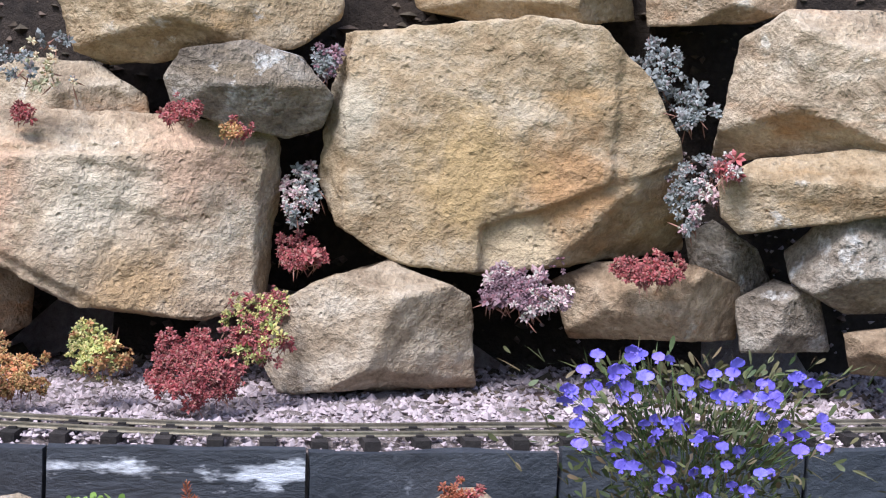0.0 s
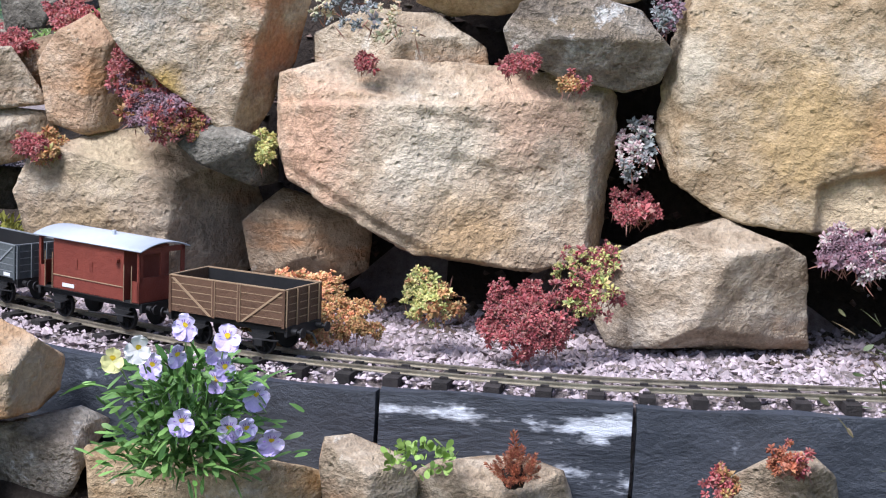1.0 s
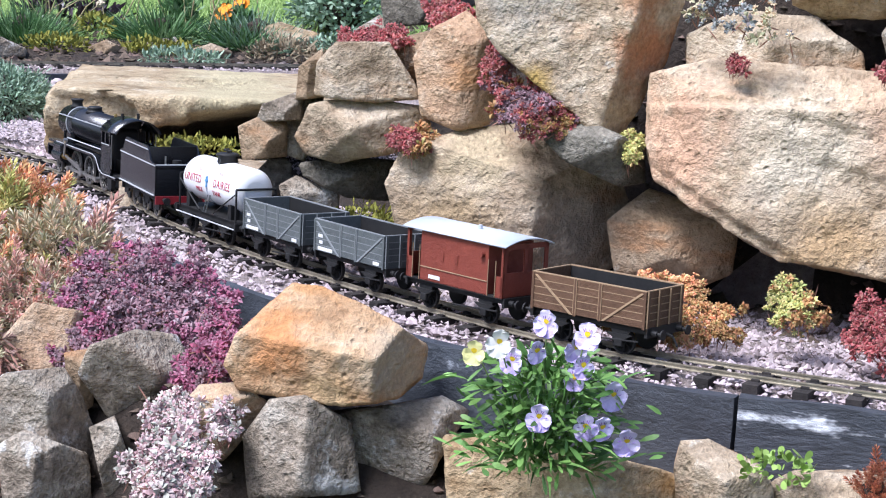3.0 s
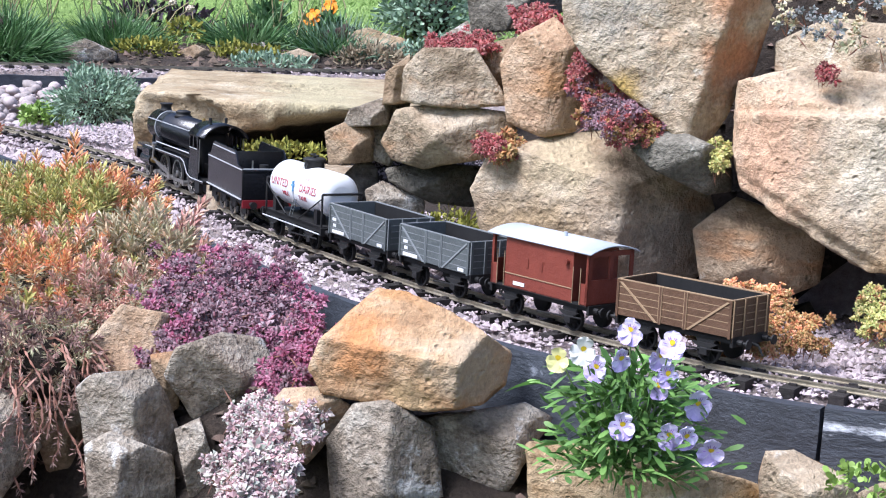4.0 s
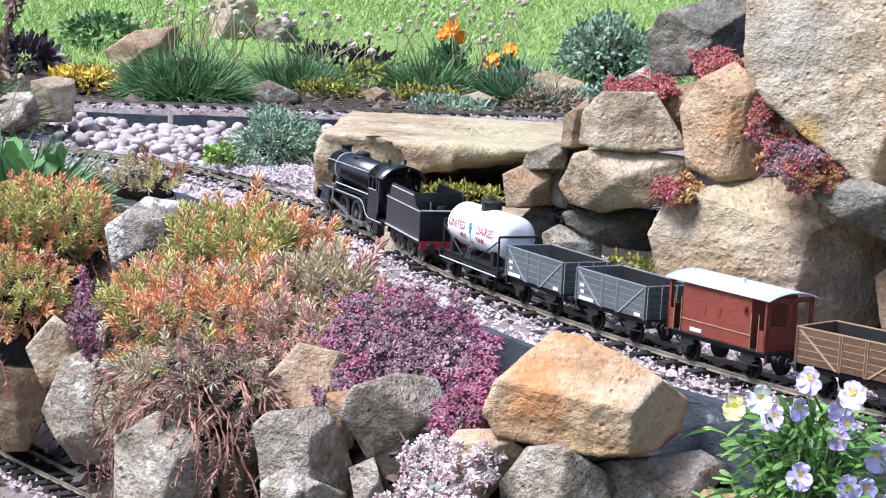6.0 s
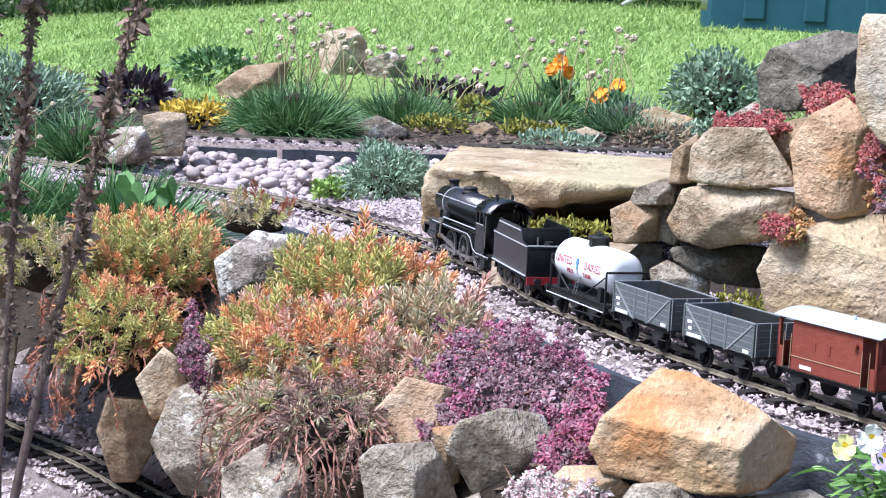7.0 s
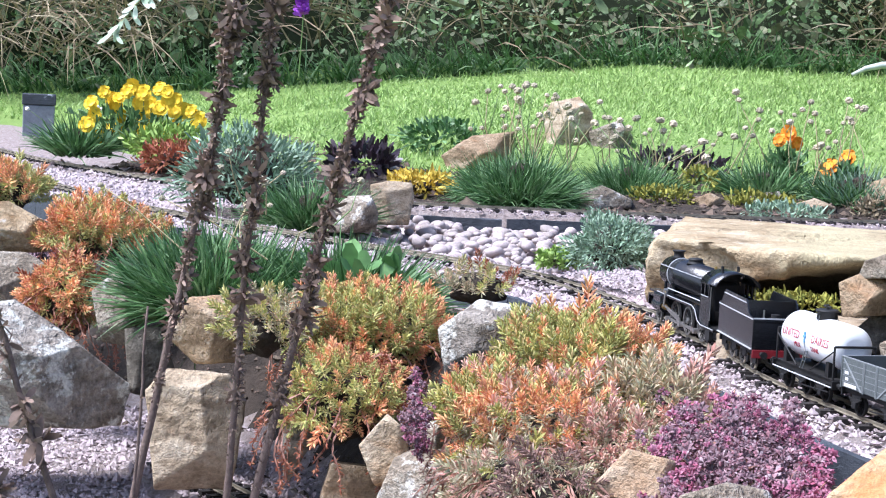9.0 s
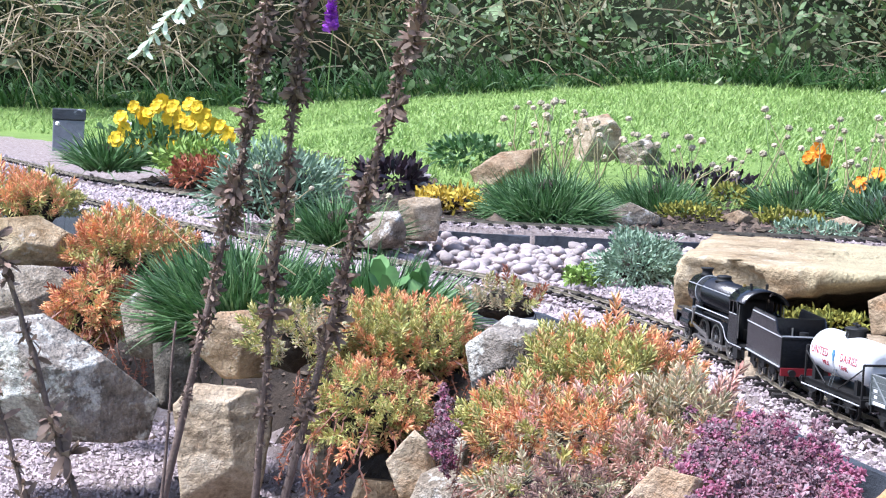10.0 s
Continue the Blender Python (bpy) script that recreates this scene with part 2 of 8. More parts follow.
def part(name, bm, material, parent, label="", smooth=False):
    """One mesh object under a thing or a part."""
    ob = finish(name, bm, material, parent, smooth)
    if label:
        ob["label"] = label
    return ob


def sheet(name, verts, faces, material, parent=None, smooth=False):
    """A mesh from computed vertex and face arrays."""
    me = bpy.data.meshes.new(name)
    me.from_pydata([tuple(v) for v in verts], [], [tuple(f) for f in faces])
    for m in material if isinstance(material, (list, tuple)) else (material,):
        me.materials.append(m)
    if smooth:
        me.polygons.foreach_set("use_smooth", [True] * len(me.polygons))
    ob = new(name, me)
    if parent:
        ob.parent = parent
    return ob


def along(points, step):
    """Evenly spaced places and directions on a smooth line through the points."""
    p = np.array(points, float)
    q = []
    for i in range(len(p) - 1):
        a, b, c, d = p[max(i - 1, 0)], p[i], p[i + 1], p[min(i + 2, len(p) - 1)]
        for u in np.linspace(0, 1, 24, endpoint=False):
            q.append(0.5 * (2 * b + (c - a) * u + (2 * a - 5 * b + 4 * c - d) * u * u + (3 * b - a - 3 * c + d) * u ** 3))
    q.append(p[-1])
    q = np.array(q)
    s = np.concatenate([[0], np.cumsum(np.hypot(*np.diff(q, axis=0).T))])
    at = np.arange(0, s[-1], step)
    x, y = np.interp(at, s, q[:, 0]), np.interp(at, s, q[:, 1])
    w = np.stack([np.interp(at + 0.01, s, q[:, 0]) - np.interp(at - 0.01, s, q[:, 0]), np.interp(at + 0.01, s, q[:, 1]) - np.interp(at - 0.01, s, q[:, 1])], 1)
    w /= np.linalg.norm(w, axis=1)[:, None]
    return np.stack([x, y], 1), w


def side_of(points, x, y):
    """Signed distance from a line of points: positive to the left of its run."""
    p = np.array(points, float)
    best, sign = np.full(np.shape(x), 1e9), np.ones(np.shape(x))
    for a, b in zip(p, p[1:]):
        e = b - a
        u = np.clip(((x - a[0]) * e[0] + (y - a[1]) * e[1]) / (e @ e), 0, 1)
        dx, dy = x - a[0] - u * e[0], y - a[1] - u * e[1]
        d = np.hypot(dx, dy)
        s = np.sign(e[0] * dy - e[1] * dx)
        near = d < best
        best, sign = np.where(near, d, best), np.where(near, s, sign)
    return best * sign
# ---- the ground: one sheet from the front rockery over the track bed and the lawn to the horizon ----
# lines of the plan, from left to right
MAIN = [(-6.6, 4.25), (-5.4, 3.70), (-4.61, 3.36), (-3.99, 3.09), (-3.55, 2.92), (-3.18, 2.80), (-2.56, 2.69), (-2.2, 2.64), (-2.0, 2.60), (-1.86, 2.53),
        (-1.56, 2.33), (-1.28, 2.11), (-1.12, 1.965), (-0.93, 1.825), (-0.75, 1.712), (-0.60, 1.632), (-0.46, 1.575), (-0.34, 1.553), (-0.15, 1.550),
        (0.07, 1.588), (0.26, 1.625), (0.6, 1.70), (1.0, 1.80)]
REAR = [(-7.0, 4.75), (-5.9, 4.15), (-5.35, 3.92), (-4.74, 3.68), (-4.23, 3.54), (-3.75, 3.46), (-3.36, 3.52), (-3.07, 3.66), (-2.86, 3.86), (-2.67, 4.05), (-2.53, 4.24), (-2.3, 4.55), (-2.05, 4.9)]
EDGE = [(-6.6, 4.0), (-5.4, 3.46), (-4.5, 3.16), (-3.68, 2.86), (-3.22, 2.66), (-2.90, 2.60), (-2.11, 2.43), (-1.73, 2.31), (-1.43, 2.09), (-1.12, 1.85), (-0.91, 1.69),
        (-0.69, 1.575), (-0.56, 1.525), (-0.45, 1.505), (-0.35, 1.495), (-0.14, 1.515), (0.09, 1.55), (0.35, 1.60), (0.6, 1.65), (1.0, 1.75)]
BANK = [(-0.98, 3.6), (-1.04, 2.9), (-1.02, 2.34), (-0.83, 2.18), (-0.66, 2.08), (-0.45, 2.00), (-0.2, 1.965), (0.2, 1.98), (0.6, 2.02), (1.2, 2.16)]
LOWER = [(-2.01, 1.80), (-1.77, 1.72), (-1.62, 1.68), (-1.47, 1.62), (-1.31, 1.56), (-1.11, 1.48)]


def ground_height(x, y):
    s = side_of(EDGE, x, y)
    r = np.hypot(x, y)
    z = np.full(np.shape(x), -0.019)
    front = np.clip(-s, 0, 1)
    left = np.clip((-x - 0.5) / 0.3, 0, 1) * np.clip((x + 3.2) / 0.5, 0, 1)
    low = -0.105 + 0.06 * left
    low = low - (low + 0.26) * np.clip((front - 0.10 - 0.10 * left) / 0.15, 0, 1)
    m, k = side_of(MAIN, x, y), side_of(REAR, x, y)
    z = np.where((m > 0.13) & (k < -0.06) & (r > 2.6) & (x < -1.6) & (x > -3.3), -0.07, z)
    z = np.where((np.abs(m - 0.016) < 0.06) | (np.abs(k - 0.016) < 0.06), -0.0125, z)
    z = np.where(s < 0.035, low, z)
    z = np.where((z < -0.25) & (np.abs(side_of(LOWER, x, y) - 0.016) < 0.06), -0.2475, z)
    b = side_of(BANK, x, y)
    rise = (0.20 + 0.6 * np.clip(x + 1.0, 0, 0.6)) * np.clip(b / 0.14, 0, 1) ** 0.8
    z = np.where((b > 0) & (s > 0.1) & (r < 4.2), np.maximum(z, rise * np.clip((4.2 - r) / 1.2, 0, 1)), z)
    lawn = -0.012 + 0.088 * np.clip(np.minimum(r - 5.2, 1.6 * (k - np.where(x < -4.6, 0.8, 0.2))), 0, 6)
    return np.where((s > 0) & (k > 0.2) & (r > 5.2), np.maximum(z, lawn), z)


def build_ground():
    gx = np.concatenate([-np.geomspace(900, 8.2, 22), np.arange(-8, 1.5, 0.03), np.geomspace(1.6, 900, 24)])
    gy = np.concatenate([-np.geomspace(900, 0.5, 22), np.arange(-0.4, 0.9, 0.1), np.arange(1.0, 4.6, 0.025), np.arange(4.6, 12, 0.1), np.geomspace(12.2, 900, 20)])
    X, Y = np.meshgrid(gx, gy)
    Z = ground_height(X, Y)
    rng = np.random.default_rng(2)
    near = (np.hypot(X, Y) < 12)
    Z = Z + near * rng.normal(0, 0.0025, Z.shape)
    ny, nx = X.shape
    v = np.stack([X.ravel(), Y.ravel(), Z.ravel()], 1)
    i = (np.arange(ny - 1)[:, None] * nx + np.arange(nx - 1)[None, :]).ravel()
    fcs = np.stack([i, i + 1, i + 1 + nx, i + nx], 1)
    ob = sheet("ground", v, fcs.tolist(), [SOIL, GRIT, TURF], None, True)
    c = v[fcs].mean(1)
    s, r, b = side_of(EDGE, c[:, 0], c[:, 1]), np.hypot(c[:, 0], c[:, 1]), side_of(BANK, c[:, 0], c[:, 1])
    rear = side_of(REAR, c[:, 0], c[:, 1])
    lowd = np.abs(side_of(LOWER, c[:, 0], c[:, 1]))
    idx = np.where((s > 0) & (b < 0) & (rear < np.where(c[:, 0] < -4.6, 0.6, 0.2)), 1, 0)
    main = side_of(MAIN, c[:, 0], c[:, 1])
    idx = np.where((main > 0.20) & (c[:, 0] > -2.0) & (c[:, 0] < -0.85) & (r < 4.2), 0, idx)
    idx = np.where((s < 0) & (lowd < 0.66) & (c[:, 2] < -0.235), 1, idx)
    idx = np.where((r > 5.6) & (rear > np.where(c[:, 0] < -4.6, 0.5, 0.34)), 2, idx)
    idx = np.where((c[:, 0] > 1.1) & (idx == 1) | (s < -1.1) | (c[:, 0] > 2.2) | (b > 0.7) | (c[:, 0] < -7.5), 2, idx)
    ob.data.polygons.foreach_set("material_index", idx.astype(np.int32))
    return tagged(ob, "dark soil and pale grit bed running out into a mown lawn", "ground", kind="structure")


ground = build_ground()
# ---- railway tracks ----
GAUGE = 0.0325


def sweep(name, line, offset, profile, material, parent, step=0.02):
    """A profile (across, up) carried along a line at a sideways offset."""
    p, w = along(line, step)
    nrm = np.stack([-w[:, 1], w[:, 0]], 1)
    k = len(profile)
    v, fcs = [], []
    for (x, y), (nx, ny) in zip(p, nrm):
        for a, z in profile:
            v.append((x + nx * (offset + a), y + ny * (offset + a), z))
    for i in range(len(p) - 1):
        for j in range(k):
            a, b = i * k + j, i * k + (j + 1) % k
            fcs.append((a, b, b + k, a + k))
    ob = sheet(name, v, fcs, material, parent)
    return ob


RAIL_PROFILE = [(-0.0010, 0.0), (-0.0010, -0.0012), (-0.0004, -0.0016), (-0.0004, -0.0034), (-0.0018, -0.0040), (-0.0018, -0.0048),
                (0.0018, -0.0048), (0.0018, -0.0040), (0.0004, -0.0034), (0.0004, -0.0016), (0.0010, -0.0012), (0.0010, 0.0)]


def sleeper_mesh():
    bm = bmesh.new()
    bmesh.ops.create_cube(bm, size=1, matrix=Matrix.Diagonal((0.0135, 0.074, 0.009, 1)))
    for s in (-1, 1):
        for e in (-1, 1):
            bmesh.ops.create_cube(bm, size=1, matrix=Matrix.Translation((0, s * GAUGE / 2 + e * 0.0048, 0.0050)) @ Matrix.Diagonal((0.007, 0.004, 0.0028, 1)))
    me = bpy.data.meshes.new("sleeper")
    bm.to_mesh(me)
    bm.free()
    me.materials.append(SLEEPER)
    return me


SLEEPER_MESH = sleeper_mesh()


def track(line, label, drop=0.0, spacing=0.043):
    base = new("railway_track")
    tagged(base, label, "railway track", "garden railway tracks")
    base.location.z = drop
    for off in (0.0, GAUGE):
        sweep("rail", line, off, RAIL_PROFILE, RAIL, base)
    p, w = along(line, spacing)
    rnd = random.Random(5)
    for (x, y), (dx, dy) in zip(p, w):
        ob = new("sleeper", SLEEPER_MESH)
        ob.parent = base
        ob.matrix_basis = Matrix.Translation((x - dy * GAUGE / 2, y + dx * GAUGE / 2, -0.0092 + rnd.uniform(-0.0008, 0.0008))) @ Matrix.Rotation(math.atan2(dy, dx) + rnd.gauss(0, 0.02), 4, "Z")
    return base


track(MAIN, "narrow garden railway track with weathered brass rails on pale grit")
track(REAR, "garden railway track curving behind the rockery")
track(LOWER, "lower garden railway track with dark sleepers on grit", -0.235, 0.026)


# slate edging, block by block, along the front of the track bed
def slate_block(length, height, thick, seed):
    nx, nz = 14, 6
    v, fcs = [], []
    for side in (0, 1):
        for j in range(nz + 1):
            for i in range(nx + 1):
                x, z = (i / nx - 0.5) * length, -j / nz * height
                n1 = noise.noise((x * 22 + seed, z * 40, side * 9.0)) * 0.0022
                top = noise.noise((x * 14 + seed * 3, 4.0, side)) * 0.003 if j == 0 else 0
                end = noise.noise((z * 40 + seed, 7.0, i)) * 0.002 if i in (0, nx) else 0
                v.append((x + end, (-thick / 2 if side == 0 else thick / 2) + n1, z + top))
    w = nx + 1
    half = w * (nz + 1)
    for j in range(nz):
        for i in range(nx):
            a = j * w + i
            fcs.append((a, a + w, a + w + 1, a + 1))
            fcs.append((a + half, a + half + 1, a + half + w + 1, a + half + w))
    for i in range(nx):
        fcs.append((i, i + 1, i + 1 + half, i + half))
        b = nz * w + i
        fcs.append((b + 1, b, b + half, b + 1 + half))
    for j in range(nz):
        a = j * w
        fcs.append((a + w, a, a + half, a + w + half))
        b = a + nx
        fcs.append((b, b + w, b + w + half, b + half))
    return v, fcs


def edging(line, start, length, height, label, top=-0.008, gap=0.004, offset=0.0):
    base = tagged(new("slate_edging"), label, "slate edging", "slate edgings", "structure")
    p, w = along(line, 0.005)
    s = np.arange(len(p)) * 0.005
    at = start
    rnd = random.Random(11)
    k = 0
    while at + length < s[-1]:
        L = length * rnd.uniform(0.96, 1.04)
        a = np.array([np.interp(at, s, p[:, 0]), np.interp(at, s, p[:, 1])])
        b = np.array([np.interp(at + L, s, p[:, 0]), np.interp(at + L, s, p[:, 1])])
        v, fcs = slate_block(np.hypot(*(b - a)) - gap, height * rnd.uniform(0.96, 1.05), 0.014, k * 1.7 + 2)
        ob = sheet("slate_slab", v, fcs, SLATE_SCUFFED if -0.35 < (a + b)[0] / 2 < -0.14 or -0.12 > (a + b)[0] / 2 + 1.3 > -0.3 else SLATE, base)
        ang = math.atan2(b[1] - a[1], b[0] - a[0])
        m = (a + b) / 2
        ob.matrix_basis = Matrix.Translation((m[0] - math.sin(ang) * (0.007 + offset), m[1] + math.cos(ang) * (0.007 + offset), top + rnd.uniform(-0.003, 0.002))) @ Matrix.Rotation(ang, 4, "Z") @ Matrix.Rotation(radians(rnd.uniform(-2, 2)), 4, "X")
        at += L
        k += 1
    return base


edging(EDGE, 0.055, 0.219, 0.115, "low retaining edge of dark slate slabs with pale scuffs")
edging(REAR[5:], 0.10, 0.26, 0.11, "dark slate slabs edging the rear track", top=-0.024, offset=-0.075)


# the grit shoulder behind the slate
sweep("gravel_shoulder", EDGE, 0.0, [(0.012, -0.013), (0.012, -0.09), (0.13, -0.09), (0.13, -0.0205)][::-1], GRIT, None, 0.03)
tagged(bpy.data.objects["gravel_shoulder"], "pale pink grit shoulder of the track bed", "gravel bed", kind="structure")


# ---- rocks ----
def boulder(stone, centre, turn, deep, cuts, sharp, label, slope=0.22, rough=1.0, tilt=0.0, chips=5, faces=(), scars=(), lean=None, group="rockery stones"):
    """A chiselled, weathered stone: a ball pressed against flat planes, with worn edges and rough faces."""
    seed = centre[0] * 31.7 + centre[1] * 17.3 + centre[2] * 11.1
    rnd = random.Random(round(seed * 1000))
    if centre[2] < -0.03 and centre[1] < 1.7:
        # the stones of the lower row sit well down in the bank
        cuts = [(a, d + 0.022 if -135 < a < -45 else d) for a, d in cuts]
    size = max(d for _, d in cuts)
    planes = [((math.cos(radians(a)), 0.0, math.sin(radians(a))), d) for a, d in cuts]
    planes.append(((rnd.uniform(-slope, slope), -1.0, rnd.uniform(0.0, slope)), deep))
    planes.append(((0.0, 1.0, 0.0), deep))
    if not faces and sharp > 10:
        faces = ((rnd.uniform(-48, -14), rnd.uniform(-12, 14), rnd.uniform(0.62, 0.74)), (rnd.uniform(14, 52), rnd.uniform(-14, 12), rnd.uniform(0.62, 0.76)),
                 (rnd.uniform(-20, 20), rnd.uniform(38, 56), rnd.uniform(0.60, 0.76)), (rnd.uniform(-40, 40), rnd.uniform(-50, -34), rnd.uniform(0.70, 0.85)))
    for _ in range(0 if faces else chips):
        a = rnd.uniform(0, 6.283)
        v = Vector((math.cos(a), -rnd.uniform(0.5, 2.2), math.sin(a))).normalized()
        reach = 1 / max(1e-6, max((math.cos(a) * n[0] + math.sin(a) * n[2]) / d for n, d in planes[:len(cuts)]))
        planes.append((tuple(v), (abs(v.y) * deep + math.hypot(v.x, v.z) * reach) * rnd.uniform(0.60, 0.84)))
    for yaw, pitch, share in faces:
        v = Vector((math.sin(radians(yaw)) * math.cos(radians(pitch)), -math.cos(radians(yaw)) * math.cos(radians(pitch)), math.sin(radians(pitch))))
        flat = max(1e-6, math.hypot(v.x, v.z))
        reach = 1 / max(1e-6, max((v.x * n[0] + v.z * n[2]) / flat / d for n, d in planes[:len(cuts)]))
        planes.append((tuple(v), (abs(v.y) * deep + flat * reach) * share))
    N = np.array([n for n, _ in planes], float)
    N /= np.linalg.norm(N, axis=1)[:, None]
    D = np.array([d for _, d in planes], float)
    bm = bmesh.new()
    bmesh.ops.create_icosphere(bm, subdivisions=7 if size > 0.125 and centre[1] < 1.95 and not centre[2] > 0.35 else 6 if size > 0.07 and centre[1] < 2.9 else 5, radius=1)
    V = np.array([v.co for v in bm.verts])
    V *= np.array([1.0, deep / size * 1.3, 1.0])
    V /= np.linalg.norm(V, axis=1)[:, None]
    sharp = sharp * 9.0 if sharp < 10 else sharp * 16.0
    q = np.maximum(V @ N.T, 1e-6) / D
    most = q.max(1)
    R = ((q / most[:, None]) ** sharp).sum(1) ** (-1.0 / sharp) / most
    P = V * R[:, None]
    # scars: broken-off plates on the face, each a set of sides (degrees, metres) and a depth
    for sides, depth in scars:
        inside = np.min([0.5 + (d - P[:, 0] * math.cos(radians(a)) - P[:, 2] * math.sin(radians(a))) / 0.0045 for a, d in sides], 0)
        P[:, 1] += depth * np.clip(inside, 0, 1) * (V[:, 1] < 0)
    # stones low in the bank lie back to front: their tops fall away behind
    lean = (0.36 - centre[2]) / math.hypot(centre[0], centre[1]) * 0.9 if lean is None else lean
    P[:, 2] -= lean * P[:, 1]
    amp = min(0.0095, 0.07 * size) * rough
    big = min(1.0, size / 0.09)
    for v, p, d in zip(bm.verts, P, V):
        c = Vector(p) + Vector((seed, seed * 0.7, -seed))
        h = noise.fractal(c * (9.0 / big), 0.9, 2.1, 4) * 0.32 + noise.fractal(c * 40.0, 0.8, 2.0, 4) * 0.26
        h -= 0.5 * max(0.0, 0.22 - abs(noise.noise(Vector((c.x * 6, c.y * 6, c.z * 13))))) * 4 * (0.5 + noise.noise(c * 3.0))
        n = noise.noise(c * 5.5) * 3.2 + noise.noise(c * 19.0) * 0.5
        ledge = math.floor(n) + min(1.0, (n - math.floor(n)) * 5.0)
        h += 0.30 * ledge
        v.co = Vector(p) + Vector(d) * (h * amp - amp * 0.25)
    ob = finish("rock", bm, STONE[stone], None, True)
    ob.matrix_world = Matrix.Translation(centre) @ Matrix.Rotation(radians(turn), 4, "Z") @ Matrix.Rotation(radians(tilt), 4, "X")
    return tagged(ob, label, "rock", group)


# rocks: stone kind, centre, turn, half depth, chisel planes (degrees in the face, metres from the centre), sharpness
boulder('golden', (0.058, 1.899, 0.220), -1.7, 0.10, [(-158, 0.186), (-119, 0.154), (-97, 0.128), (-81, 0.124), (7, 0.173), (26, 0.156), (45, 0.147), (83, 0.130), (94, 0.126), (174, 0.178)], 22,
        'large flat-faced golden sandstone boulder in the rockery wall', faces=((0, 3, 0.85), (40, -30, 0.80), (-55, 5, 0.86)),
        scars=(([(180, -0.108), (-65, 0.075)], 0.007), ([(111, -0.068), (180, 0.02)], 0.011)))
boulder('rosy', (-0.335, 1.860, 0.144), 10.4, 0.09, [(-162, 0.158), (-119, 0.096), (-95, 0.096), (-69, 0.132), (-8, 0.169), (4, 0.173), (56, 0.158), (87, 0.102), (89, 0.102), (106, 0.130), (179, 0.172)], 20,
        'large rough buff sandstone boulder in the rockery wall', faces=((4, 6, 0.80), (-48, 0, 0.80), (0, 52, 0.72), (60, 0, 0.86)),
        scars=(([(-88, -0.062), (8, 0.03)], 0.010), ([(60, -0.085)], 0.008)))
boulder('pale', (-0.396, 1.930, 0.256), 11.7, 0.10, [(-179, 0.093), (-88, 0.036), (11, 0.085), (57, 0.050), (90, 0.039), (120, 0.057)], 14,
        'buff sandstone block set back in the rockery wall')
boulder('grey', (-0.194, 1.840, 0.274), 6.0, 0.06, [(-167, 0.078), (-110, 0.042), (-98, 0.042), (-69, 0.058), (-18, 0.079), (42, 0.059), (74, 0.046), (98, 0.047), (153, 0.078)], 7,
        'rounded grey-brown stone wedged between two boulders')
boulder('rusted', (-0.604, 1.907, 0.266), 17.5, 0.10, [(-178, 0.105), (-142, 0.080), (-127, 0.071), (-100, 0.098), (-30, 0.096), (-13, 0.098), (24, 0.114), (93, 0.104)], 14,
        'tall sandstone boulder with a rust-red edge', faces=((-8, 2, 0.80), (50, -12, 0.74)))
boulder('sand', (-0.269, 1.931, 0.355), 7.6, 0.09, [(-157, 0.121), (-109, 0.082), (-83, 0.052), (-60, 0.084), (2, 0.152), (92, 0.055)], 14,
        'dark-weathered sandstone block at the top of the rockery wall')
boulder('sand', (0.073, 1.969, 0.381), -2.0, 0.09, [(-166, 0.112), (-102, 0.045), (-86, 0.037), (5, 0.120), (92, 0.035)], 14,
        'sandstone coping block at the top of the rockery wall')
boulder('brown', (0.280, 1.970, 0.387), -8.3, 0.09, [(-175, 0.080), (-86, 0.034), (-71, 0.041), (-8, 0.077), (92, 0.037)], 14,
        'brown sandstone block at the top of the rockery wall')
boulder('pale', (0.395, 1.879, 0.294), -11.0, 0.09, [(-87, 0.071), (4, 0.120), (84, 0.079), (92, 0.075), (119, 0.091), (170, 0.113), (170, 0.113)], 14,
        'smooth pale sandstone block in the rockery wall')
boulder('sand', (0.389, 1.829, 0.199), -11.4, 0.08, [(-175, 0.120), (-128, 0.100), (-80, 0.033), (4, 0.119), (95, 0.041), (99, 0.038), (123, 0.068)], 14,
        'wedge-shaped sandstone in the rockery wall', faces=((0, 48, 0.62), (0, -6, 0.85)))
boulder('grey', (0.426, 1.821, 0.125), -12.8, 0.07, [(-165, 0.085), (-116, 0.055), (-86, 0.046), (4, 0.088), (82, 0.048), (102, 0.046), (128, 0.063)], 7,
        'rounded pale grey stone in the rockery wall')
boulder('grey', (0.289, 1.898, 0.117), -8.6, 0.06, [(-168, 0.038), (-119, 0.029), (-60, 0.040), (23, 0.033), (59, 0.026), (123, 0.042)], 14,
        'small grey stone filling a gap in the wall')
boulder('brown', (0.205, 1.869, 0.073), -6.3, 0.07, [(-164, 0.086), (-87, 0.037), (-3, 0.093), (69, 0.055), (90, 0.041), (118, 0.061)], 14,
        'low brown stone at the foot of the wall')
boulder('pale', (-0.068, 1.829, 0.047), 2.7, 0.07, [(-179, 0.109), (-148, 0.109), (-88, 0.064), (7, 0.100), (67, 0.068), (110, 0.058), (127, 0.067)], 14,
        'sloping buff stone at the foot of the wall')
boulder('grey', (0.341, 1.849, 0.067), -10.4, 0.06, [(-171, 0.046), (-86, 0.036), (14, 0.039), (71, 0.033), (122, 0.039)], 14,
        'small stone at the foot of the wall')
boulder('brown', (0.428, 1.759, 0.052), -13.8, 0.05, [(-169, 0.042), (-89, 0.026), (-7, 0.045), (53, 0.029), (102, 0.023)], 14,
        'small brown stone beside the gravel bed')
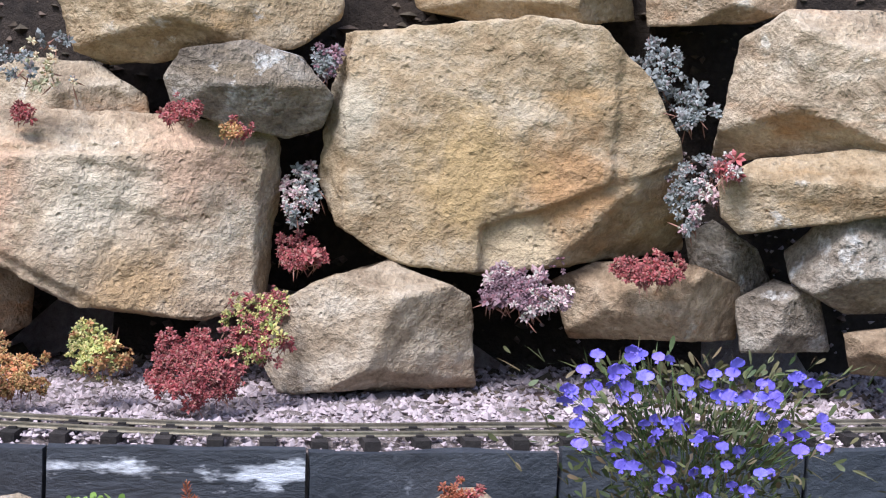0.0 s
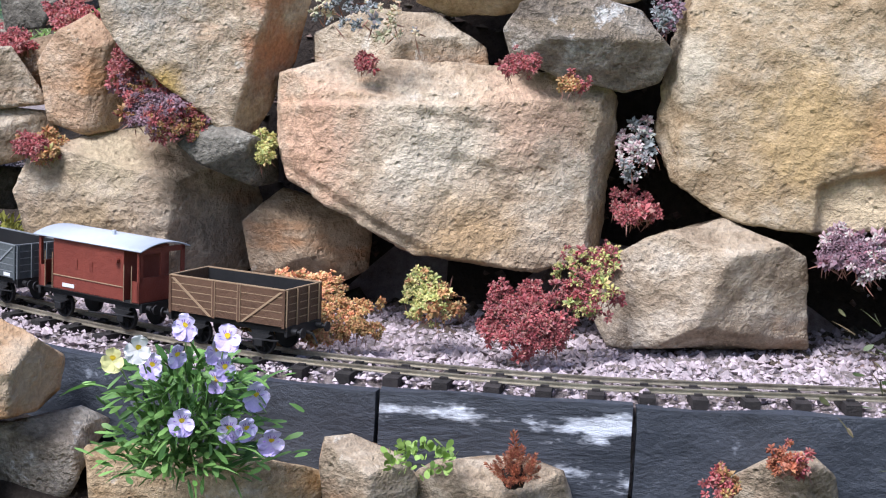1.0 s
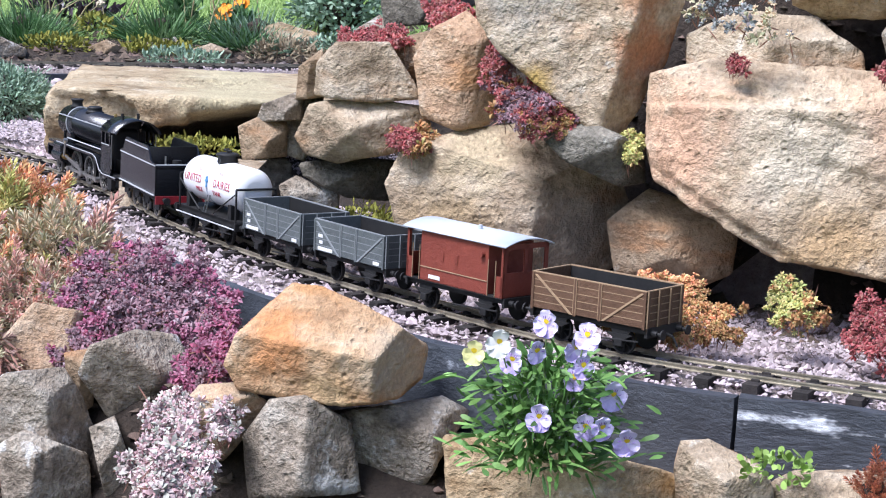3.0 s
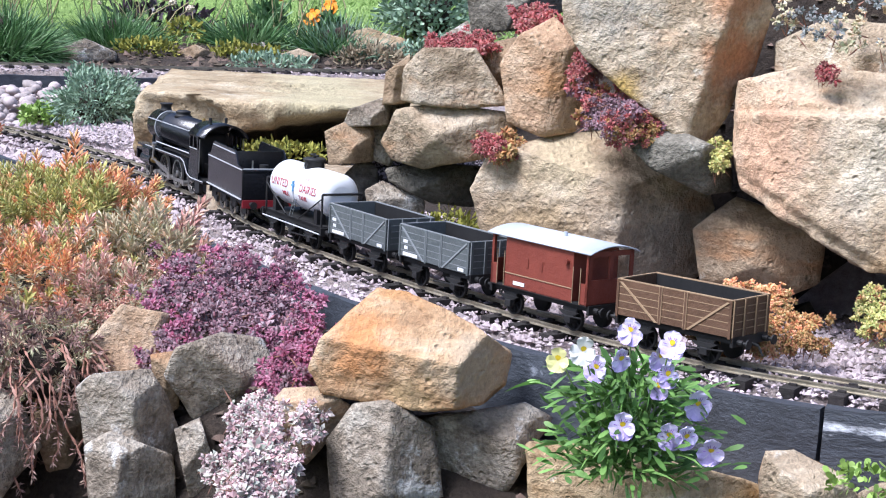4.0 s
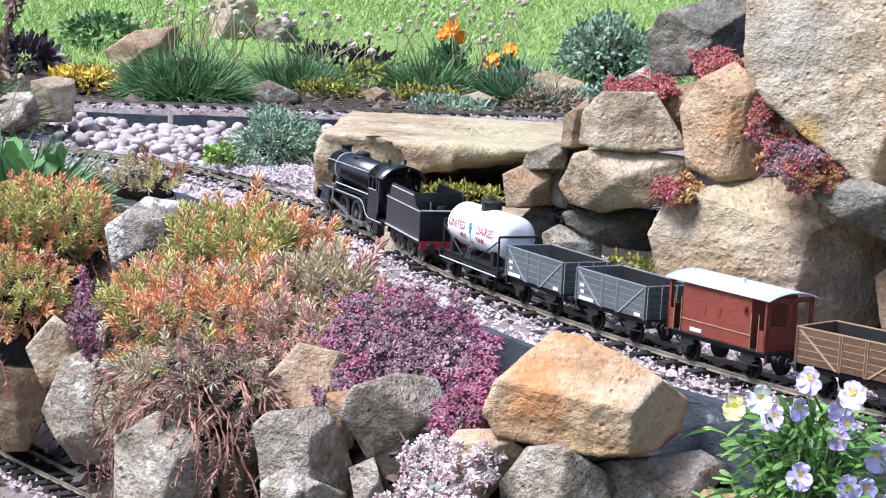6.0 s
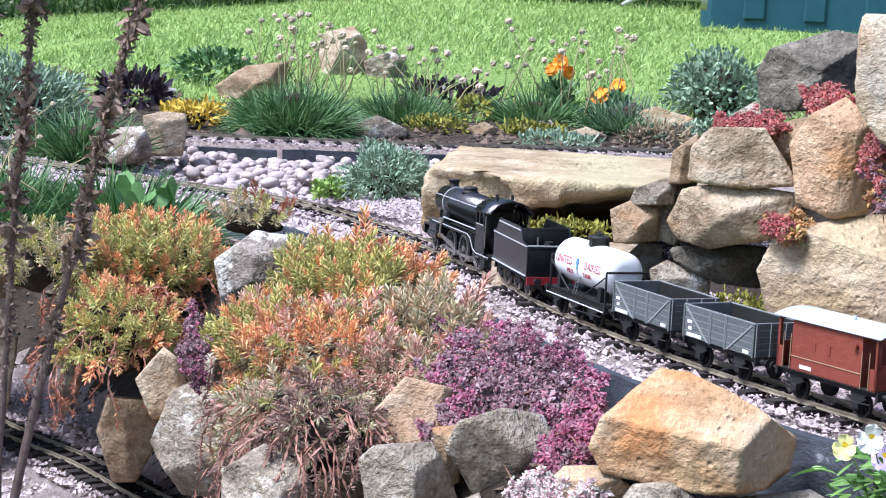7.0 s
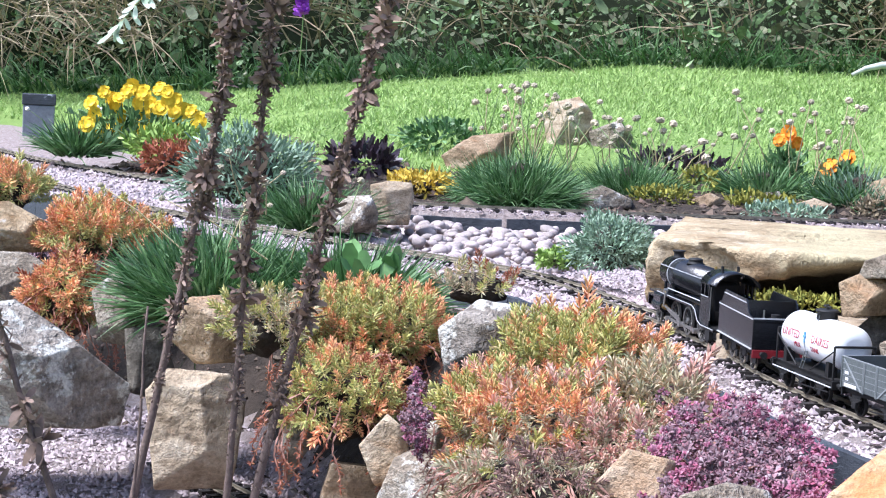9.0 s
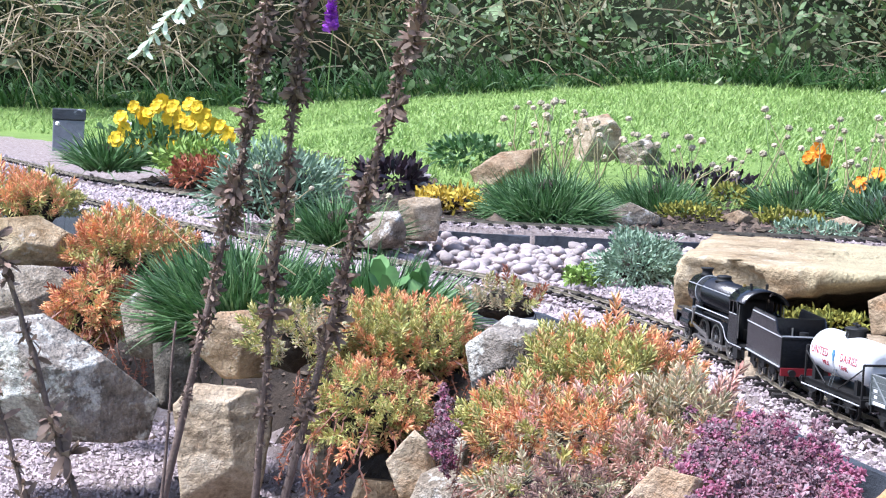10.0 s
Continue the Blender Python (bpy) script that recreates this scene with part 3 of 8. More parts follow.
boulder('greyed', (-0.688, 1.942, 0.071), 19.1, 0.10, [(-165, 0.127), (-106, 0.075), (-97, 0.080), (-59, 0.119), (-9, 0.131), (27, 0.124), (52, 0.101), (67, 0.092), (102, 0.085), (111, 0.090), (159, 0.130)], 26,
        'large angular sandstone block standing beside the gravel bed', faces=((-20, 6, 0.62), (36, -2, 0.66), (0, 55, 0.62)))
boulder('mossed', (-0.572, 1.864, 0.141), 16.7, 0.07, [(-131, 0.023), (-112, 0.018), (-75, 0.042), (5, 0.057), (68, 0.032), (102, 0.033)], 14,
        'flat dark lichen-stained stone lying on a sandstone block')
boulder('brown', (-0.489, 1.908, 0.053), 14.2, 0.07, [(-166, 0.063), (-102, 0.048), (-63, 0.058), (-3, 0.068), (44, 0.056), (76, 0.046), (133, 0.058)], 14,
        'ochre stone at the foot of the wall')
boulder('orange', (-0.752, 1.950, 0.209), 21.1, 0.07, [(-170, 0.051), (-108, 0.063), (-76, 0.064), (-17, 0.050), (26, 0.051), (54, 0.055), (120, 0.056), (148, 0.052)], 14,
        'angular orange-brown stone in the rockery wall', faces=((-32, 6, 0.68), (40, 0, 0.72), (0, 50, 0.72)))
boulder('pale', (-0.867, 1.956, 0.200), 23.9, 0.08, [(-93, 0.033), (-82, 0.035), (24, 0.044), (35, 0.037), (93, 0.033), (137, 0.048), (179, 0.060)], 14,
        'cream sandstone block in the rockery wall', faces=((0, 10, 0.8), (-50, 5, 0.76)))
boulder('brown', (-0.837, 2.002, 0.214), 22.6, 0.07, [(-162, 0.021), (-123, 0.023), (-25, 0.025), (4, 0.028), (105, 0.028)], 14,
        'pinkish-brown stone in the rockery wall')
boulder('pale', (-0.867, 1.945, 0.134), 24.2, 0.08, [(-149, 0.070), (-102, 0.043), (-78, 0.032), (-47, 0.045), (34, 0.069), (84, 0.037), (104, 0.040), (155, 0.065)], 14,
        'rounded cream stone in the rockery wall')
boulder('mossed', (-0.898, 1.975, 0.074), 24.5, 0.08, [(-162, 0.049), (-114, 0.021), (-92, 0.023), (-4, 0.055), (88, 0.025), (103, 0.027)], 14,
        'dark grey stone low in the rockery wall')
boulder('brown', (-0.926, 1.929, 0.195), 25.7, 0.06, [(-83, 0.028), (4, 0.014), (130, 0.015), (177, 0.015)], 14,
        'dark brown stone in the rockery wall')
boulder('grey', (-0.974, 1.950, 0.153), 26.5, 0.06, [(-83, 0.017), (-5, 0.026), (112, 0.009), (161, 0.020)], 14,
        'grey-buff stone in the rockery wall')
boulder('brown', (-0.991, 1.942, 0.114), 27.0, 0.06, [(-171, 0.027), (-83, 0.023), (3, 0.028), (81, 0.025), (119, 0.026)], 14,
        'square brown stone at the end of the rockery wall')
boulder('grey', (-0.959, 1.980, 0.127), 25.9, 0.06, [(-171, 0.024), (-110, 0.036), (-14, 0.014), (99, 0.035), (151, 0.022)], 14,
        'upright grey-brown stone in the rockery wall')
boulder('dark', (-0.992, 1.975, 0.072), 26.6, 0.05, [(-170, 0.022), (-91, 0.027), (2, 0.021), (43, 0.022), (137, 0.015)], 14,
        'small dark stone at the foot of the wall')
boulder('grey', (-0.932, 1.948, 0.046), 25.6, 0.06, [(-168, 0.031), (-92, 0.029), (-1, 0.035), (67, 0.022), (122, 0.034)], 14,
        'small grey stone at the foot of the wall')
boulder('dark', (-1.033, 2.033, 0.035), 26.9, 0.06, [(-166, 0.029), (-92, 0.025), (-19, 0.032), (53, 0.019), (115, 0.025)], 14,
        'mossy dark stone beside the gravel bed')
boulder('grey', (-1.493, 2.440, 0.036), 31.4, 0.06, [(-110, 0.033), (-92, 0.031), (-7, 0.043), (47, 0.036), (115, 0.021), (138, 0.021)], 14,
        'pointed blue-grey stone beside the gravel bed')
boulder('sand', (-2.489, 5.016, 0.036), 26.6, 0.10, [(-158, 0.108), (-85, 0.049), (-10, 0.098), (77, 0.050), (106, 0.061), (161, 0.088)], 14,
        'tan stone behind the flat slab')
boulder('dark', (-0.936, 2.318, 0.290), 22.1, 0.10, [(-168, 0.076), (-83, 0.047), (-58, 0.044), (-7, 0.071), (80, 0.059), (108, 0.046), (155, 0.068)], 14,
        'dark brown boulder on top of the rockery wall')
boulder('grey', (-1.013, 2.297, 0.230), 23.8, 0.06, [(-176, 0.024), (-86, 0.019), (-46, 0.016), (40, 0.019), (123, 0.013)], 14,
        'small pale stone on top of the rockery wall')
boulder('slab', (-1.532, 2.775, 0.040), 28.9, 0.39, [(90, 0.06), (-90, 0.064), (0, 0.27), (180, 0.245), (-140, 0.22), (140, 0.21)], 24,
        'broad flat sandstone slab lying level beside the track', faces=((40, -72, 0.42), (-20, -14, 0.90), (-62, 4, 0.93)), rough=1.6, lean=0.02,
        scars=(([(96, 0.012), (180, 0.12)], 0.13), ([(60, -0.02), (0, -0.10)], 0.05), ([(90, 0.035), (180, 0.02), (0, 0.12)], 0.03)))
boulder('pale', (-1.260, 2.275, -0.012), 29.0, 0.19, [(90, 0.032), (-90, 0.03), (0, 0.105), (180, 0.1), (60, 0.09), (125, 0.085)], 18,
        'low flat mossy stone under the slab', faces=((10, 30, 0.9), (-40, 10, 0.86)), lean=0.02)
boulder('brown', (-3.657, 4.528, 0.092), 38.9, 0.10, [(-150, 0.108), (-76, 0.047), (-13, 0.095), (101, 0.048), (124, 0.048)], 14,
        'brown stone in the flower border')
boulder('pale', (-3.887, 5.309, 0.181), 36.2, 0.12, [(-168, 0.083), (-88, 0.091), (2, 0.082), (38, 0.084), (107, 0.079), (163, 0.080)], 14,
        'upright pale stone in the flower border')
boulder('grey', (-3.741, 5.365, 0.140), 34.9, 0.10, [(-170, 0.074), (-87, 0.051), (-20, 0.073), (44, 0.055), (113, 0.040)], 14,
        'low grey stone in the flower border')
boulder('grey', (-2.998, 4.273, 0.010), 35.0, 0.08, [(-155, 0.078), (-87, 0.032), (-15, 0.086), (67, 0.032), (111, 0.034)], 14,
        'low grey stone beside the rear track')
boulder('pale', (-2.861, 3.237, 0.031), 41.4, 0.10, [(-169, 0.042), (-89, 0.050), (-8, 0.048), (12, 0.053), (87, 0.050), (106, 0.051)], 14,
        'squared pale stone block at the end of the slate edging')
boulder('grey', (-2.775, 3.005, 0.020), 42.6, 0.09, [(-173, 0.063), (-87, 0.040), (-6, 0.061), (25, 0.058), (96, 0.038), (132, 0.032)], 14,
        'rounded pale grey stone beside the pebbles')
boulder('grey', (-3.723, 4.183, 0.014), 41.6, 0.10, [(-158, 0.080), (-86, 0.031), (-26, 0.070), (61, 0.045), (114, 0.022)], 14,
        'low brownish stone in the flower border')
boulder('grey', (-2.788, 4.741, 0.007), 30.3, 0.08, [(-176, 0.100), (-86, 0.030), (-31, 0.090), (36, 0.078), (103, 0.020)], 14,
        'flat stone beside the rear track')
boulder('pale', (-2.575, 4.700, 0.008), 28.7, 0.06, [(-170, 0.060), (-87, 0.028), (-8, 0.064), (70, 0.028), (110, 0.026)], 14,
        'small buff stone beside the rear track')
boulder('brown', (-2.830, 4.560, 0.006), 31.8, 0.06, [(-172, 0.050), (-87, 0.026), (-8, 0.055), (65, 0.026), (115, 0.024)], 14,
        'small brown stone beside the rear track')
boulder('amber', (-0.653, 1.417, 0.008), 24.7, 0.09, [(-145, 0.085), (-97, 0.049), (-84, 0.052), (-50, 0.075), (-6, 0.087), (57, 0.050), (69, 0.043), (89, 0.051), (135, 0.060), (160, 0.076)], 26,
        'angular orange and buff sandstone on the front rockery', faces=((-16, -6, 0.64), (48, -6, 0.68), (-6, 46, 0.50)))
boulder('grey', (-0.667, 1.399, -0.067), 25.7, 0.08, [(-173, 0.049), (-87, 0.031), (10, 0.043), (61, 0.030), (100, 0.033), (146, 0.039)], 14,
        'mottled grey stone in the front rockery', faces=((-30, 15, 0.7), (35, 10, 0.7)))
boulder('grey', (-0.605, 1.460, -0.071), 22.2, 0.08, [(-158, 0.052), (-86, 0.032), (-49, 0.036), (-27, 0.045), (65, 0.047), (102, 0.026)], 14,
        'flat-faced grey stone in the front rockery')
boulder('sand', (-0.446, 1.432, -0.074), 17.1, 0.08, [(-172, 0.094), (-87, 0.023), (-16, 0.094), (74, 0.029), (81, 0.020), (93, 0.029)], 14,
        'flat buff stone in the front rockery')
boulder('pale', (-0.313, 1.446, -0.062), 12.3, 0.06, [(-175, 0.039), (-86, 0.028), (-3, 0.040), (33, 0.030), (67, 0.022), (99, 0.032), (173, 0.040)], 14,
        'small cream stone in front of the slate edging')
boulder('pale', (-0.216, 1.474, -0.071), 8.5, 0.06, [(-177, 0.065), (-85, 0.016), (21, 0.057), (74, 0.027), (93, 0.020), (120, 0.038)], 14,
        'low cream stone in front of the slate edging')
boulder('pale', (0.018, 1.480, -0.049), -0.8, 0.06, [(-176, 0.044), (-84, 0.021), (10, 0.040), (51, 0.030), (95, 0.023), (121, 0.020)], 14,
        'low pale stone in front of the slate edging')
boulder('grey', (-0.868, 1.462, -0.049), 30.6, 0.08, [(-145, 0.046), (-97, 0.036), (-70, 0.035), (-12, 0.049), (31, 0.047), (82, 0.036), (110, 0.034), (158, 0.046)], 7,
        'rounded lichened grey stone in the front rockery')
boulder('grey', (-0.927, 1.401, -0.084), 33.5, 0.08, [(-172, 0.043), (-112, 0.028), (-55, 0.043), (22, 0.036), (32, 0.035), (95, 0.037), (135, 0.048)], 14,
        'speckled grey stone in the front rockery')
boulder('orange', (-0.974, 1.478, -0.035), 33.4, 0.07, [(-159, 0.042), (-92, 0.032), (-57, 0.033), (2, 0.043), (79, 0.030), (142, 0.031)], 14,
        'tan stone under trailing stonecrop', faces=((-15, 10, 0.7), (50, 0, 0.72)))
boulder('brown', (-0.901, 1.418, -0.048), 32.4, 0.04, [(-173, 0.011), (-51, 0.011), (2, 0.013), (100, 0.019)], 14,
        'small dark brown stone in the front rockery')
boulder('pale', (-0.729, 1.379, -0.052), 28.1, 0.06, [(-155, 0.033), (-106, 0.022), (-37, 0.026), (59, 0.026), (97, 0.025), (142, 0.032)], 14,
        'buff stone under the orange sandstone')
boulder('grey', (-1.354, 1.605, -0.139), 40.1, 0.08, [(-148, 0.055), (-89, 0.056), (-26, 0.057), (10, 0.051), (73, 0.052), (115, 0.055), (160, 0.046)], 8,
        'rounded grey stone in the front rockery')
boulder('grey', (-0.898, 1.360, -0.112), 33.6, 0.07, [(-173, 0.039), (-89, 0.023), (6, 0.038), (68, 0.016), (123, 0.030)], 14,
        'low pale grey stone in the front rockery')
boulder('brown', (-1.472, 1.621, -0.163), 42.3, 0.07, [(-163, 0.036), (-89, 0.040), (-24, 0.034), (13, 0.035), (86, 0.038), (166, 0.035)], 14,
        'brown-grey square stone in the front rockery')
boulder('pale', (-1.413, 1.607, -0.085), 41.3, 0.06, [(-155, 0.031), (-100, 0.031), (-53, 0.033), (14, 0.026), (51, 0.027), (140, 0.020)], 14,
        'cream stone in the front rockery')
boulder('grey', (-1.403, 1.669, -0.088), 40.0, 0.06, [(-157, 0.021), (-74, 0.022), (9, 0.025), (109, 0.019)], 14,
        'grey stone in the front rockery')
boulder('lichen', (-1.443, 1.829, 0.013), 38.2, 0.08, [(-169, 0.061), (-87, 0.047), (-47, 0.023), (16, 0.069), (85, 0.049), (128, 0.049)], 14,
        'angular grey stone with white lichen')
boulder('brown', (-1.826, 1.707, -0.015), 46.8, 0.08, [(-132, 0.045), (-86, 0.047), (-6, 0.048), (39, 0.052), (96, 0.045), (155, 0.040)], 14,
        'tan rounded stone in the front rockery')
boulder('pale', (-1.775, 1.645, -0.113), 47.2, 0.08, [(-173, 0.060), (-91, 0.078), (-7, 0.062), (31, 0.064), (88, 0.055), (137, 0.066)], 14,
        'large cream stone in the front rockery')
boulder('grey', (-2.110, 1.795, -0.028), 49.6, 0.07, [(-167, 0.033), (-97, 0.051), (-3, 0.039), (47, 0.037), (131, 0.045)], 14,
        'grey stone in the front rockery')
boulder('lichen', (-2.022, 1.587, -0.066), 52.0, 0.12, [(-178, 0.123), (-92, 0.076), (-88, 0.076), (-19, 0.131), (52, 0.045), (60, 0.047), (102, 0.082)], 14,
        'large sloping lichen-covered stone beside the lower gravel')
boulder('sand', (-2.734, 2.054, 0.025), 53.1, 0.10, [(-178, 0.081), (-88, 0.043), (7, 0.076), (63, 0.044), (95, 0.045)], 14,
        'flat buff stone in the front rockery')
boulder('grey', (-2.554, 1.927, -0.041), 52.9, 0.10, [(-178, 0.079), (-93, 0.041), (-23, 0.069), (60, 0.053), (90, 0.044)], 14,
        'pale grey stone in the front rockery')
boulder('pale', (-1.775, 1.774, -0.015), 45.1, 0.06, [(-166, 0.039), (-70, 0.022), (15, 0.038), (87, 0.034), (129, 0.033)], 14,
        'pale stone in the front rockery')
boulder('grey', (-1.066, 1.375, -0.115), 37.8, 0.08, [(-179, 0.048), (-91, 0.048), (-36, 0.050), (24, 0.037), (61, 0.038), (122, 0.045)], 14,
        'weathered grey stone low in the front rockery')
boulder('brown', (-1.044, 1.466, -0.128), 35.4, 0.06, [(-161, 0.029), (-92, 0.026), (-6, 0.033), (52, 0.021), (121, 0.024)], 14,
        'brown stone low in the front rockery')
boulder('grey', (-0.841, 1.373, -0.097), 31.5, 0.05, [(-166, 0.013), (-52, 0.017), (19, 0.014), (115, 0.022)], 14,
        'small grey stone in the front rockery')
boulder('dark', (-1.590, 1.648, -0.090), 44.0, 0.07, [(-176, 0.023), (-119, 0.054), (-27, 0.029), (10, 0.026), (104, 0.057)], 14,
        'dark upright stone in the front rockery')
boulder('dark', (-2.018, 1.779, -0.092), 48.6, 0.07, [(-174, 0.033), (-108, 0.049), (-24, 0.041), (17, 0.031), (101, 0.054)], 14,
        'dark stone in the shade of the tuft')
# ---- loose chips, pebbles and other ground cover ----
def chip_mesh(name, P, S, material, rng, flat=0.7, label="", category=""):
    """Many small angular chips in one mesh: jittered eight-sided lumps at P with sizes S."""
    base = np.array([(1, 0, 0), (0, 1, 0), (-1, 0, 0), (0, -1, 0), (0, 0, 1), (0, 0, -1)], float)
    tri = np.array([(0, 1, 4), (1, 2, 4), (2, 3, 4), (3, 0, 4), (1, 0, 5), (2, 1, 5), (3, 2, 5), (0, 3, 5)])
    n = len(P)
    v = base[None] * rng.uniform(0.55, 1.25, (n, 6, 3)) + rng.normal(0, 0.22, (n, 6, 3))
    v[:, :, 2] *= flat
    a = rng.uniform(0, 6.283, n)
    c, s = np.cos(a), np.sin(a)
    x, y = v[:, :, 0] * c[:, None] - v[:, :, 1] * s[:, None], v[:, :, 0] * s[:, None] + v[:, :, 1] * c[:, None]
    v = np.stack([x, y, v[:, :, 2]], 2) * S[:, None, None] + P[:, None, :]
    fcs = (tri[None] + np.arange(n)[:, None, None] * 6).reshape(-1, 3)
    ob = sheet(name, v.reshape(-1, 3), fcs.tolist(), material)
    return tagged(ob, label, category, kind="stuff")


def scatter_chips():
    rng = np.random.default_rng(4)
    P, S = [], []
    for lo, hi, wide, n, size in ((-1.75, 0.75, 0.42, 30000, 0.0036), (-3.4, -1.6, 0.36, 11000, 0.0048), (-6.4, -3.2, 0.6, 9000, 0.0065)):
        x = rng.uniform(lo, hi, n * 2)
        e = np.array(EDGE)
        y = np.interp(x, e[:, 0], e[:, 1]) + rng.uniform(0.0, wide * 1.25, n * 2)
        s, b = side_of(EDGE, x, y), side_of(BANK, x, y)
        k = side_of(REAR, x, y)
        ok = (s > 0.012) & (s < wide) & (b < 0.03) & (k < 0.10)
        x, y = x[ok][:n], y[ok][:n]
        z = np.maximum(ground_height(x, y), np.where(side_of(EDGE, x, y) < 0.12, -0.017, -1))
        close = np.abs(side_of(MAIN, x, y) - GAUGE / 2) < 0.047
        P.append(np.stack([x, y, z + np.where(close, rng.uniform(0.0005, 0.0062, len(x)), rng.uniform(0.0005, 0.0035, len(x)))], 1))
        S.append(rng.lognormal(0, 0.28, len(x)) * size * np.where(close, 0.74, 1.0))
    x, y = rng.uniform(-3.3, -2.0, 6000), rng.uniform(3.0, 5.0, 6000)
    k = side_of(REAR, x, y)
    ok = (k > -0.085) & (k < 0.10)
    P.append(np.stack([x[ok], y[ok], np.full(ok.sum(), -0.0105)], 1))
    S.append(rng.lognormal(0, 0.28, ok.sum()) * 0.0042)
    x, y = rng.uniform(-2.5, -1.2, 16000), rng.uniform(2.2, 3.6, 16000)
    m = side_of(MAIN, x, y)
    ok = (m > 0.06) & (m < 0.7) & (side_of(REAR, x, y) < -0.09)
    x, y = x[ok], y[ok]
    P.append(np.stack([x, y, ground_height(x, y) + 0.002], 1))
    S.append(rng.lognormal(0, 0.28, len(x)) * 0.0046 * np.where((m[ok] > 0.22) & (x > -1.95), 0.5, 1.0))
    chip_mesh("gravel_chips", np.concatenate(P), np.concatenate(S), CHIPS, rng, 0.75, "pale pink granite chips spread over the track bed", "gravel")
    # lower grit beside the lower track
    x, y = rng.uniform(-3.1, -0.9, 40000), rng.uniform(0.95, 2.1, 40000)
    ok = (np.abs(side_of(LOWER, x, y)) < 0.62) & (ground_height(x, y) < -0.24)
    x, y = x[ok], y[ok]
    chip_mesh("lower_gravel_chips", np.stack([x, y, ground_height(x, y) + 0.002], 1), rng.lognormal(0, 0.28, len(x)) * 0.0042, CHIPS, rng, 0.75, "pale pink granite chips round the lower track", "gravel")


scatter_chips()


def litter():
    """Crumbs of soil, bark and small stones over the planted ground."""
    rng = np.random.default_rng(6)
    crumb = surface("soil_crumbs", (0.03, 0.022, 0.016), (0.16, 0.12, 0.085), 40, rough=0.95, vary=0.5, island=True)
    x, y = rng.uniform(-3.2, 0.6, 26000), rng.uniform(1.0, 2.9, 26000)
    s = side_of(EDGE, x, y)
    ok = (s < -0.004) & (s > -0.5)
    x, y = x[ok], y[ok]
    P, S = [np.stack([x, y, ground_height(x, y)], 1)], [rng.lognormal(0, 0.45, len(x)) * 0.0038]
    x, y = rng.uniform(-4.6, -1.0, 16000), rng.uniform(3.5, 6.2, 16000)
    k = side_of(REAR, x, y)
    ok = (k > 0.09) & (k < 0.9)
    x, y = x[ok], y[ok]
    P.append(np.stack([x, y, ground_height(x, y)], 1))
    S.append(rng.lognormal(0, 0.5, len(x)) * 0.0085)
    x, y = rng.uniform(-1.0, 0.6, 9000), rng.uniform(1.78, 2.3, 9000)
    P.append(np.stack([x, y, ground_height(x, y)], 1))
    S.append(rng.lognormal(0, 0.5, len(x)) * 0.0045)
    chip_mesh("soil_litter", np.concatenate(P), np.concatenate(S), crumb, rng, 0.6, "dark crumbs of soil, bark and small stones", "soil")


litter()

PEBBLE = surface("pebbles", (0.24, 0.195, 0.18), (0.47, 0.40, 0.375), 25, rough=0.75, bump=0.3, bump_scale=120, vary=0.22)


def pebbles():
    base = tagged(new("pebble_bed"), "bed of rounded pale pink and grey pebbles between the tracks", "pebbles")
    rnd = random.Random(8)
    meshes = []
    for k in range(7):
        bm = bmesh.new()
        bmesh.ops.create_icosphere(bm, subdivisions=2, radius=1)
        for v in bm.verts:
            c = v.co.copy()
            v.co *= 1 + 0.28 * noise.noise(c * 0.9 + Vector((k * 5.1, 0, 0))) + 0.08 * noise.noise(c * 2.6 + Vector((0, k * 3.0, 0)))
            v.co.z *= 0.72
        me = bpy.data.meshes.new("pebble")
        bm.to_mesh(me)
        bm.free()
        me.materials.append(PEBBLE)
        me.polygons.foreach_set("use_smooth", [True] * len(me.polygons))
        meshes.append(me)
    def place(y0, y1):
        while True:
            x, y = rnd.uniform(-3.35, -2.3), rnd.uniform(y0, y1)
            a = np.array([x]), np.array([y])
            if side_of(MAIN, *a)[0] > 0.10 and side_of(REAR, *a)[0] < -0.09:
                s = min(0.018, rnd.lognormvariate(0, 0.3) * 0.0115)
                return Matrix.Translation((x, y, -0.066 + s * 0.5 + rnd.choice((0, 0, 0.012, 0.02)))) @ Euler((rnd.uniform(-0.4, 0.4), rnd.uniform(-0.4, 0.4), rnd.uniform(0, 6.28))).to_matrix().to_4x4() @ Matrix.Diagonal((s * rnd.uniform(0.8, 1.4), s, s * rnd.uniform(0.8, 1.1), 1))

    for n in range(300):
        ob = new("pebble", meshes[n % 7])
        ob.parent = base
        ob.matrix_basis = place(3.0, 3.7)
    far, fcs = [], []
    for n in range(1100):
        me, m = meshes[n % 7], place(2.9, 4.3)
        k = len(far)
        far.extend(tuple(m @ v.co) for v in me.vertices)
        fcs.extend(tuple(k + j for j in p.vertices) for p in me.polygons)
    rest = sheet("pebble_heap", far, fcs, surface("pebbles_packed", (0.24, 0.195, 0.18), (0.47, 0.40, 0.375), 25, rough=0.75, vary=0.22, island=True), base, True)
    rest["kind"] = "stuff"


pebbles()
